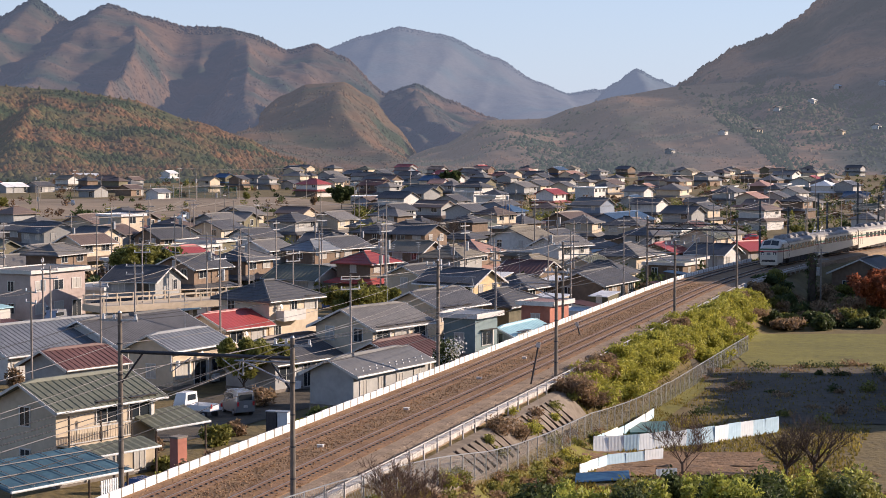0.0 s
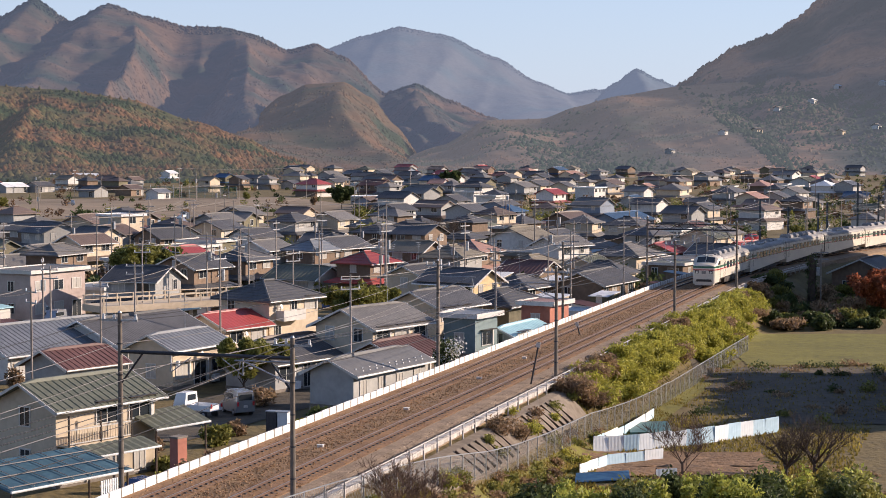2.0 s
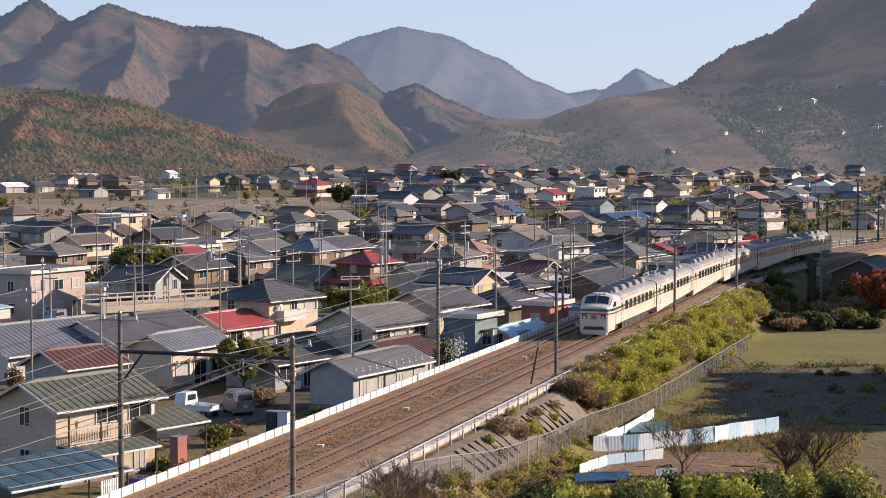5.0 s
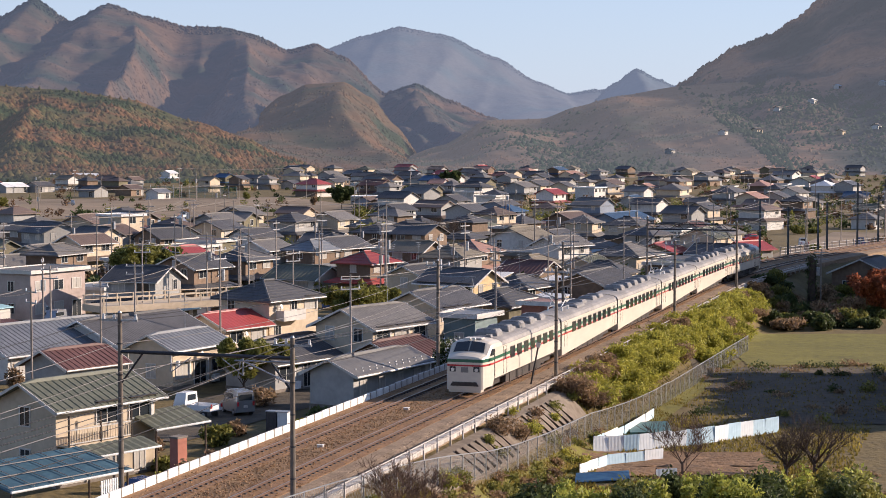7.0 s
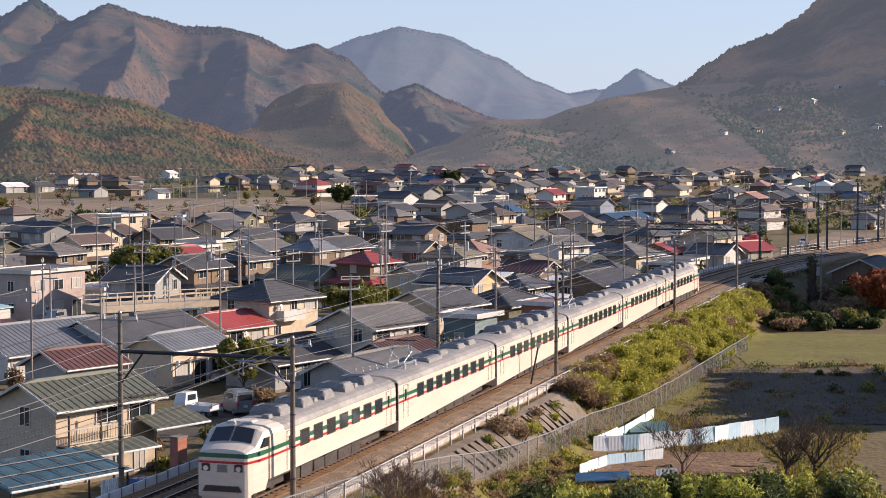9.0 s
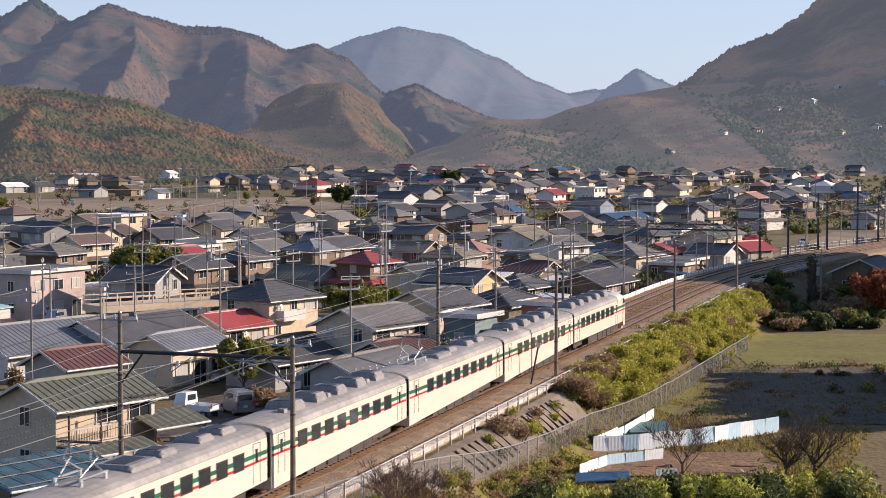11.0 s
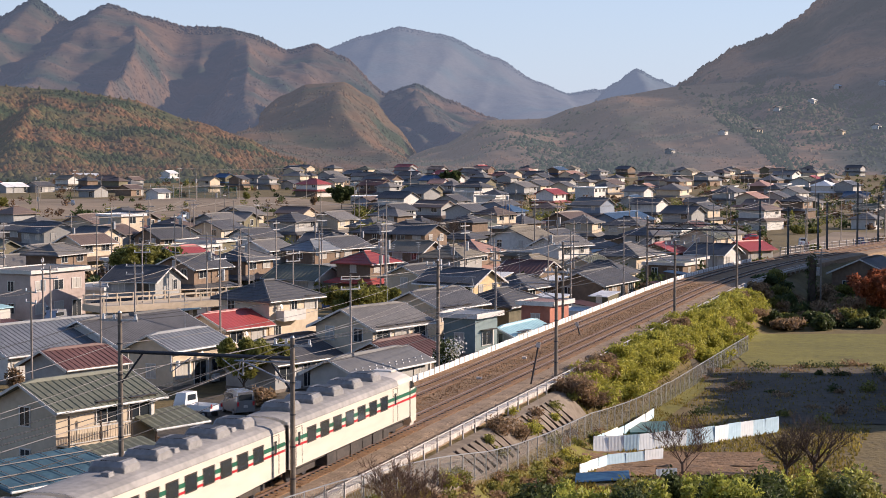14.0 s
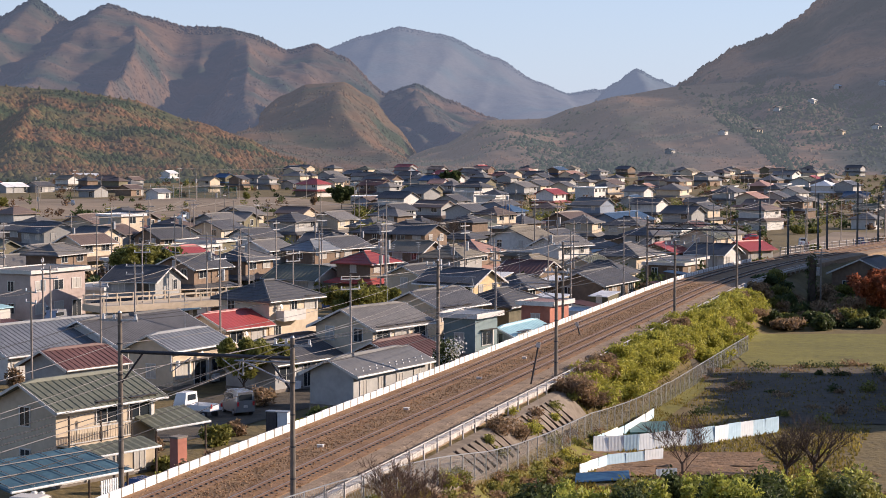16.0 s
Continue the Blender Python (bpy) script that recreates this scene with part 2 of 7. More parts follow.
def ground_z(x, y):
    """Height of the ground: the line on its low bank, the town's plain, the garden below the bank, and the hill of the eye."""
    s, l = sl(x, y)
    z = -1.1 - 2.4 * smooth(-42.0, -46.0, l)
    if l > -42.5:
        z = -0.75 if l < -30.8 else -0.75 - 3.05 * smooth(-30.8, -26.8, l) * smooth(74, 108, s)
        if l > -26.5:
            z = -0.75 - 3.15 * smooth(74, 108, s)
            hill = -4.0 + max(0, 97 - y) * 0.185
            z = max(z, min(hill, 14.2))
            z += 3.0 * smooth(-12, 6, l) * smooth(150, 215, s)
    z += 0.25 * noise.noise((x * 0.02, y * 0.02, 0.3)) * smooth(20, 60, abs(l + 36.6))
    if y > 650:
        z += -0.6 * smooth(650, 900, y)
    return z


# ---- ground and distance ----
def ground():
    xs = sorted(set(list(range(-16, 37)) + [-1500, -1200, -900, -700, -550, -420, -320, -240, -180] + list(range(-140, 141, 4)) + [180, 240, 320, 420, 550, 700, 900, 1200, 1500]))
    ys = sorted(set([-60, -30, 0, 20, 40, 55] + [75 + 1.5 * k for k in range(90)] + list(range(60, 330, 3)) + list(range(330, 520, 15)) + list(range(520, 1000, 40)) + [1100, 1300, 1600, 2200, 3200, 4900]))
    g = Geo()
    nx = len(xs)
    g.v = [(x, y, ground_z(x, y)) for y in ys for x in xs]
    g.f = [(j * nx + i, j * nx + i + 1, (j + 1) * nx + i + 1, (j + 1) * nx + i) for j in range(len(ys) - 1) for i in range(nx - 1)]
    return solid("ground", g, SOIL, "brown winter soil with dry grass across the valley floor", "ground", kind="structure", smooth=True)


ground()


def ridge_height(x, tops):
    for (xa, za), (xb, zb) in zip(tops, tops[1:]):
        if xa <= x <= xb:
            t = (x - xa) / (xb - xa)
            return za + (zb - za) * (t * t * (3 - 2 * t) * 0.5 + t * 0.5)
    return tops[0][1] if x < tops[0][0] else tops[-1][1]


def mountain(name, label, material, x0, x1, dist, tops, reach, foot=-4.0, spur=0.35, spur_w=160.0, seed=0.0, n=150, m=46, rough=6.0, lean=0.0, shear=0.8):
    """A ridge along x at the given distance, falling towards the eye in wooded spurs over its reach, and steeply behind."""
    g = Geo()
    cols, rows = n, m

    def height(x, t):
        top = ridge_height(x, tops)
        u = x / spur_w + shear * t + 0.45 * noise.noise((x / spur_w * 0.6, t * 1.3, seed + 2))
        r1 = 1 - 2 * abs(noise.noise((u, t * 0.5 + seed, seed)))
        r2 = 1 - 2 * abs(noise.noise((u * 2.3 + 4, t * 1.3 + seed, seed + 5)))
        k = t ** 0.85 + spur * (0.75 * (0.6 - r1) + 0.18 * (0.6 - r2)) * math.sin(math.pi * min(1, t)) ** 0.8
        z = foot + (top - foot) * (1 - max(-0.02, min(1, k)))
        d = t * reach
        z += rough * (noise.noise((x / 60, d / 80, seed)) + 0.4 * noise.noise((x / 22, d / 28, seed))) * min(1, 5 * t + 0.06) * (1 - t) ** 0.7
        return z
    for j in range(rows + 1):
        t = j / rows
        for i in range(cols + 1):
            x = x0 + (x1 - x0) * i / cols
            g.v.append((x, dist - t * reach + lean * (x - x0), height(x, t)))
    for j in range(rows):
        for i in range(cols):
            a = j * (cols + 1) + i
            g.f.append((a, a + 1, a + cols + 2, a + cols + 1))
    back = len(g.v)
    for i in range(cols + 1):
        x = x0 + (x1 - x0) * i / cols
        g.v.append((x, dist + 250 + lean * (x - x0), foot))
    for i in range(cols):
        g.f.append((back + i, back + i + 1, i + 1, i))
    ob = solid(name, g, material, label, "mountain", kind="structure", smooth=True)
    return ob, (x0, x1, dist, reach, height, lean)


ICO_V, ICO_F = None, None


def ico():
    global ICO_V, ICO_F
    if ICO_V is None:
        bm = bmesh.new()
        bmesh.ops.create_icosphere(bm, subdivisions=1, radius=1.0)
        ICO_V = np.array([v.co[:] for v in bm.verts])
        ICO_F = np.array([[v.index for v in f.verts] for f in bm.faces])
        bm.free()
    return ICO_V, ICO_F


def clumps(name, places, material, label, category, parent=None, squash=1.2, jag=0.3, low=False, soft=False):
    """Many small uneven crowns or stones in one mesh: places are (x, y, z, radius)."""
    v, f = ico()
    if low:
        v = np.array([(1, 0, 0), (-1, 0, 0), (0, 1, 0), (0, -1, 0), (0, 0, 1), (0, 0, -1)], float)
        f = np.array([(0, 2, 4), (2, 1, 4), (1, 3, 4), (3, 0, 4), (2, 0, 5), (1, 2, 5), (3, 1, 5), (0, 3, 5)])
    rng = np.random.RandomState(len(places) % 997)
    P = np.array(places)
    k = len(P)
    vv = v[None] * (1 + jag * (rng.rand(k, len(v), 1) - 0.5) * 2)
    ang = rng.rand(k) * 6.28
    c, s = np.cos(ang)[:, None], np.sin(ang)[:, None]
    x, y = vv[..., 0] * c - vv[..., 1] * s, vv[..., 0] * s + vv[..., 1] * c
    sq = squash * (0.8 + 0.5 * rng.rand(k))[:, None]
    V = np.stack([x, y, vv[..., 2] * sq], -1) * P[:, None, 3:4] + P[:, None, :3]
    F = f[None] + (np.arange(k) * len(v))[:, None, None]
    me = bpy.data.meshes.new(name)
    me.from_pydata(V.reshape(-1, 3).tolist(), [], F.reshape(-1, 3).tolist())
    me.materials.append(material)
    if not low or soft:
        me.shade_smooth()
    ob = new(name, me)
    if parent:
        ob.parent = parent
        return tagged(ob, label)
    return tagged(ob, label, category, kind="stuff")


def woods(name, shape, count, radius, material, label, seed, bias=1.0, thin=0.0, sink=0.68):
    x0, x1, dist, reach, height, lean = shape
    rng = random.Random(seed)
    out = []
    while len(out) < count:
        x, t = rng.uniform(x0, x1), (rng.random() ** bias if bias < 6 else 0.025 * rng.random() ** 2)
        if thin and noise.noise((x / 60, t * 3, seed)) + rng.uniform(-0.35, 0.35) < thin - 0.5:
            continue
        r = radius * rng.uniform(0.4, 1.4)
        out.append((x, dist - t * reach + lean * (x - x0), height(x, t) - r * (0.1 if bias >= 6 else sink), r))
    return clumps(name, out, material, label, "woods", squash=0.9, jag=0.35, low=True, soft=True)


# Emission, and bluish tones on the far woods, stand in for distance haze.
FAR_WOODS = woods_mat("far bare woods with painted blue-grey haze", [(0.36, (0.040, 0.055, 0.060)), (0.5, (0.062, 0.062, 0.062)), (0.64, (0.05, 0.054, 0.058))], patch=0.005, haze_glow=(0.104, 0.120, 0.148))
LEFT_WOODS = woods_mat("bare brown woods", [(0.38, (0.018, 0.028, 0.018)), (0.46, (0.040, 0.036, 0.025)), (0.54, (0.062, 0.044, 0.029)), (0.63, (0.086, 0.054, 0.032))], patch=0.009, haze_glow=(0.053, 0.060, 0.076))
SPUR_WOODS = woods_mat("bare brown and rust woods", [(0.36, (0.022, 0.034, 0.018)), (0.45, (0.058, 0.046, 0.028)), (0.54, (0.085, 0.054, 0.030)), (0.66, (0.105, 0.060, 0.032))], patch=0.010, haze_glow=(0.050, 0.050, 0.053))
NEAR_WOODS = woods_mat("autumn woods", [(0.38, (0.022, 0.036, 0.014)), (0.46, (0.062, 0.058, 0.024)), (0.53, (0.090, 0.062, 0.028)), (0.60, (0.125, 0.060, 0.028)), (0.68, (0.085, 0.066, 0.034))], patch=0.020, haze_glow=(0.034, 0.035, 0.036))
# Base colour lightened to offset shade on the right slope.
RIGHT_WOODS_SHADE_LIFTED = woods_mat("bare woods lightened against shade", [(0.38, (0.026, 0.040, 0.028)), (0.46, (0.085, 0.070, 0.048)), (0.54, (0.16, 0.10, 0.062)), (0.62, (0.26, 0.14, 0.075))], patch=0.012, haze_glow=(0.058, 0.059, 0.063))
# Duller woods colours where sun strikes the foot; emission lifts the shaded part.
MIDDLE_WOODS_SUN_DULLED = woods_mat("brown and evergreen woods", [(0.40, (0.014, 0.026, 0.014)), (0.47, (0.042, 0.036, 0.026)), (0.54, (0.066, 0.048, 0.032)), (0.63, (0.10, 0.058, 0.034))], patch=0.012, haze_glow=(0.082, 0.079, 0.078))


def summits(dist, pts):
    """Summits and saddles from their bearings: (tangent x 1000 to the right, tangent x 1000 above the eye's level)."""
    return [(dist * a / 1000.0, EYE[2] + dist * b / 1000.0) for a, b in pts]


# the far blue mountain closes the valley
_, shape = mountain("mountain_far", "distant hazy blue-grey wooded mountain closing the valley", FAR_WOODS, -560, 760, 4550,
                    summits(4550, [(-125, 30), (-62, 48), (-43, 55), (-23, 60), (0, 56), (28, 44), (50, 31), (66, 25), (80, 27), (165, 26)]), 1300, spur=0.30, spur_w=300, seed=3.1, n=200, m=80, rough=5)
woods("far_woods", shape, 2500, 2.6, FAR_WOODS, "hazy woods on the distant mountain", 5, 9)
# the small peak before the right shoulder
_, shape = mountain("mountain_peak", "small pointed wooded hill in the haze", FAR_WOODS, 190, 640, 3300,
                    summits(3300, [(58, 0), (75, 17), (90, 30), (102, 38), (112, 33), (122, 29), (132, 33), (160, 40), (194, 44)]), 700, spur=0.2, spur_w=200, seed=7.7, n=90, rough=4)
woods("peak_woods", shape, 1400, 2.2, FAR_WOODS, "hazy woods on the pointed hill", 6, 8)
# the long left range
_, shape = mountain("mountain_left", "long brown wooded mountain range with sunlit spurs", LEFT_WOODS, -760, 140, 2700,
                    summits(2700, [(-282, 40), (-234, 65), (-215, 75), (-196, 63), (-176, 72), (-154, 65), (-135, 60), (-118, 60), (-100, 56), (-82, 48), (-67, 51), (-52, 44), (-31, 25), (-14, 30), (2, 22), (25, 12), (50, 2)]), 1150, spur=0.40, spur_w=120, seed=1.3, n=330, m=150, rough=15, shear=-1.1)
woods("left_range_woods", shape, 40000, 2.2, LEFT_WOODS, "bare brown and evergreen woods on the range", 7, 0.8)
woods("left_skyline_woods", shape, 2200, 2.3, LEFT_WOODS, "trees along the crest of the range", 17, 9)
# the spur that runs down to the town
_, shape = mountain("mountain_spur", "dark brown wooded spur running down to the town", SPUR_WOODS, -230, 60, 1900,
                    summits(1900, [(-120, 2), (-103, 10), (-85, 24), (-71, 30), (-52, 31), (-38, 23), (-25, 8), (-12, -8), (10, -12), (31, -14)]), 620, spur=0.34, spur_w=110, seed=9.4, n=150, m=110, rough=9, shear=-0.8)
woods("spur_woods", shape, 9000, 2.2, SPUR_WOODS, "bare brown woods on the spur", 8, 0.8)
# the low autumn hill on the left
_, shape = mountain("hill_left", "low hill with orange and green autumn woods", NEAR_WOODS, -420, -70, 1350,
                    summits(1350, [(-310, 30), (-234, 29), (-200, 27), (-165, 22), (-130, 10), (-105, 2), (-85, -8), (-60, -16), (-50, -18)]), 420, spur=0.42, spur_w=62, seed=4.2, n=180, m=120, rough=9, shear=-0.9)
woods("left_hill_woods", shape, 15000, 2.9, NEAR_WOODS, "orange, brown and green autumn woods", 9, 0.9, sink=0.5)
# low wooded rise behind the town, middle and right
_, MIDDLE = mountain("hill_middle", "low hazy wooded rise behind the town", MIDDLE_WOODS_SUN_DULLED, -60, 520, 1750,
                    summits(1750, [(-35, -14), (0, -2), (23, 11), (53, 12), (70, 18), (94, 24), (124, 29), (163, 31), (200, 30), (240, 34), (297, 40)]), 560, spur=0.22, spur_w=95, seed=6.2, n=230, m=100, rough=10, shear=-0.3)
woods("middle_woods", MIDDLE, 22000, 2.2, MIDDLE_WOODS_SUN_DULLED, "dull brown and dark evergreen woods", 10, 0.9)
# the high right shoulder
_, RIGHT = mountain("mountain_right", "tall shaded wooded mountain shoulder", RIGHT_WOODS_SHADE_LIFTED, 180, 760, 1950,
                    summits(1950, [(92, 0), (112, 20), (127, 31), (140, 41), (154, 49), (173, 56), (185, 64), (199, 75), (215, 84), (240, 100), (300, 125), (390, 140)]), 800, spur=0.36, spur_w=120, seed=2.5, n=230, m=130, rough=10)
woods("right_mountain_woods", RIGHT, 20000, 2.5, RIGHT_WOODS_SHADE_LIFTED, "dull brown and dark evergreen woods", 11, 0.8)
EVERGREEN = woods_mat("hazy cedar stand", [(0.36, (0.012, 0.028, 0.016)), (0.5, (0.024, 0.036, 0.020)), (0.64, (0.040, 0.042, 0.026))], patch=0.02, haze_glow=(0.058, 0.063, 0.064))
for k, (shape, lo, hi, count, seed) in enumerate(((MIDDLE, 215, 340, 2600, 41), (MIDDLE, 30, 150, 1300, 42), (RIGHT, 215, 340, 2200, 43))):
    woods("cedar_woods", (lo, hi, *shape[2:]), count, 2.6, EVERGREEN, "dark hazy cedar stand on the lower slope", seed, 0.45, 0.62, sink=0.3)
woods("right_skyline_woods", RIGHT, 1800, 2.3, RIGHT_WOODS_SHADE_LIFTED, "trees along the crest of the shoulder", 18, 9)


# ---- railway ----
def sweep(g, lat, profile, u0, u1, step, z=0.0):
    """Draws a (lateral, height) profile along the line."""
    us = [u0 + (u1 - u0) * i / max(1, math.ceil((u1 - u0) / step)) for i in range(math.ceil((u1 - u0) / step) + 1)]
    rings = []
    for u in us:
        ring = []
        for dl, dz in profile:
            p, _ = along(u, lat + dl)
            ring.append((p.x, p.y, z + dz))
        rings.append(ring)
    return g.loft(rings)


U0, U1 = 40.0, 420.0


def bed():
    for lat, a, c in ((FAR, -1.75, 1.15), (NEAR, -1.15, 1.25)):
        g = sweep(Geo(), lat, [(a - 0.1, -0.9), (a, -0.10), (0, -0.085), (c, -0.10), (c + 0.1, -0.9)], U0, U1, 6)
        solid("track_bed", g, BALLAST, "rust-brown railway ballast under the track", "ballast", kind="structure")
    g = sweep(Geo(), -36.6, [(-1.1, -0.9), (-0.95, -0.115), (0, -0.13), (0.95, -0.115), (1.1, -0.9)], U0, U1, 6)
    solid("ballast_middle", g, BALLAST_MID, "brownish crushed-stone ballast between the tracks", "ballast", kind="structure")
    g = sweep(Geo(), -32.2, [(-1.3, -0.9), (-1.28, -0.12), (-0.4, -0.16), (0.6, -0.34), (0.7, -0.9)], U0, U1, 6)
    solid("ballast_shoulder", g, BALLAST_GREY, "grey crushed-stone ballast shoulder beside the track", "ballast", kind="structure")
    # loose stones give the ballast its grain
    rng = random.Random(21)
    for nm, l0, l1, count, mt, z in (("ballast_stones", -33.4, -31.7, 9000, STONE, -0.19), ("ballast_stones", -37.5, -35.7, 5000, STONE_BROWN, -0.12), ("ballast_stones", -40.0, -33.3, 9000, STONE_RUST, -0.10)):
        pl = []
        for _ in range(count):
            u = 70 + 150 * rng.random() ** 1.5
            l = rng.uniform(l0, l1)
            p, _h = along(u, l)
            pl.append((p.x, p.y, z - (0.06 if l > -32.4 else 0) + rng.uniform(-0.01, 0.02), rng.uniform(0.035, 0.075)))
        clumps(nm, pl, mt, "loose crushed ballast stones", "ballast", squash=0.7, jag=0.35, low=True)


bed()


def tracks():
    gs = Geo().box((0, 0, -0.172), (2.0, 0.24, 0.16), taper=0.92)
    sleeper_mesh = gs.mesh("sleeper")
    sleeper_mesh.materials.append(SLEEPER)
    gc = Geo().box((0, 0, -0.075), (0.30, 0.16, 0.08), taper=0.7)
    clip_mesh = gc.mesh("rail_clip")
    clip_mesh.materials.append(METAL_DARK)
    for lat in (NEAR, FAR):
        t = thing("railway_track", "rusty rails on concrete sleepers in brown ballast", "railway track", "two tracks of the line", "structure")
        for side in (-0.56, 0.56):
            prof = [(-0.065, -0.11), (-0.065, -0.09), (-0.012, -0.07), (-0.012, 0.0), (-0.034, 0.01), (-0.034, 0.045), (0.034, 0.045), (0.034, 0.01), (0.012, 0.0), (0.012, -0.07), (0.065, -0.09), (0.065, -0.11)]
            rail = part("rail", sweep(Geo(), lat + side, prof, U0, U1, 8), STEEL, t)
            part("rail_head", sweep(Geo(), lat + side, [(-0.03, 0.045), (-0.03, 0.049), (0.03, 0.049), (0.03, 0.045)], U0, U1, 8), RAILTOP, rail, "worn bright rail head")
        rest, clips = Geo(), Geo()
        u, k = U0 + 20, 0
        while u < U1 - 5:
            p, h = along(u, lat)
            m = Matrix.Translation(p) @ Matrix.Rotation(-h, 4, 'Z')
            if 76 < u < 200 and k < 170:
                ob = part("sleeper", sleeper_mesh, SLEEPER, t, m=m)
                k += 1
            else:
                rest.add([tuple(m @ Vector(v)) for v in gs.v], gs.f)
            for side in (-0.56, 0.56):
                for dd in (-0.09, 0.09):
                    clips.add([tuple(m @ Vector((v[0] * 0.45 + side + dd * 1.2, v[1], v[2]))) for v in gc.v], gc.f)
            u += 0.61
        tagged(part("far_sleepers", rest, SLEEPER, t), kind="stuff")
        tagged(part("rail_fastenings", clips, METAL_DARK, t), kind="stuff")


def white_wall():
    t = thing("trackside_wall", "low white concrete panel wall along the railway", "wall", kind="structure")
    pm = Geo().box((0, 0, 0.0), (0.09, 1.16, 0.9), taper=0.97).mesh("panel")
    pm.materials.append(WHITE_PANEL)
    cm = Geo().box((0, 0, 0.0), (0.16, 0.10, 0.98)).mesh("post")
    cm.materials.append(CONCRETE)
    u = 60.0
    rng = random.Random(3)
    while u < 262:
        p, h = along(u, -40.35)
        part("panel", pm, WHITE_PANEL, t, m=pose(p.x, p.y, -0.12 + rng.uniform(-0.02, 0.02), 0, rng.uniform(-2, 2), -math.degrees(h)))
        p, h = along(u + 0.63, -40.38)
        part("post", cm, CONCRETE, t, m=pose(p.x, p.y, -0.16, 0, 0, -math.degrees(h)))
        u += 1.26


def cable_trough():
    t = thing("trackside_fence", "pale concrete cable trough with posts and a rail along the bank", "fence", kind="structure")
    pm = Geo().box((0, 0, 0), (0.34, 1.22, 0.34)).mesh("trough_block")
    pm.materials.append(TROUGH)
    pm2 = Geo().box((0, 0, 0), (0.09, 0.09, 0.95)).mesh("post")
    pm2.materials.append(TROUGH)
    u = 62.0
    rng = random.Random(4)
    while u < 262:
        p, h = along(u, -31.35)
        part("trough_block", pm, TROUGH, t, m=pose(p.x, p.y, -0.30 + rng.uniform(-0.02, 0.02), 0, rng.uniform(-2, 2), -math.degrees(h)))
        if round((u - 62) / 1.25) % 2 == 0:
            p, h = along(u, -31.0)
            part("post", pm2, TROUGH, t, m=pose(p.x, p.y, -0.2, 0, 0, -math.degrees(h)))
        u += 1.25
    g = Geo()
    for z in (0.18, -0.15):
        sweep(g, -31.0, [(-0.025, 0), (-0.025, 0.05), (0.025, 0.05), (0.025, 0)], 62, 262, 6, z)
    part("rail", g, TROUGH, t)


# ---- the train ----
CREAM = mat("cream train paint", (0.66, 0.60, 0.50), (0.56, 0.50, 0.42), 0.6, 0.35, stretch=(0.4, 1, 2))
TRAIN_ROOF = mat("sooty grey train roof", (0.33, 0.31, 0.29), (0.20, 0.19, 0.18), 1.2, 0.7)
UNIT = mat("grey roof unit", (0.27, 0.26, 0.255), (0.16, 0.155, 0.15), 2, 0.6)
UNDER = mat("brown underframe dust", (0.075, 0.06, 0.05), (0.035, 0.03, 0.027), 2, 0.9)
GREEN = mat("dark green stripe", (0.02, 0.13, 0.075), None, 2, 0.35)
RED = mat("red stripe", (0.50, 0.02, 0.03), None, 2, 0.35)
LAMP_LENS = mat("lamp lens", (0.85, 0.83, 0.75), None, 2, 0.15)


def side_ring(x, hw, top, bot=0.97, shoulder=2.98):
    """Cross-section of a carriage at x, from the sill round over the roof."""
    sh = min(shoulder, top - 0.35)
    pts = [(-hw, bot), (-hw, bot + 0.5), (-hw, sh - 0.6), (-hw * 0.985, sh)]
    for a in (20, 40, 60, 75, 90, 105, 120, 140, 160):
        pts.append((-hw * 0.985 * math.cos(radians(a)) ** 1.0, sh + (top - sh) * math.sin(radians(a)) ** 0.75) if a <= 90 else (hw * 0.985 * math.cos(radians(180 - a)), sh + (top - sh) * math.sin(radians(180 - a)) ** 0.75))
    pts += [(hw * 0.985, sh), (hw, sh - 0.6), (hw, bot + 0.5), (hw, bot)]
    return [(x, y, z) for y, z in pts]


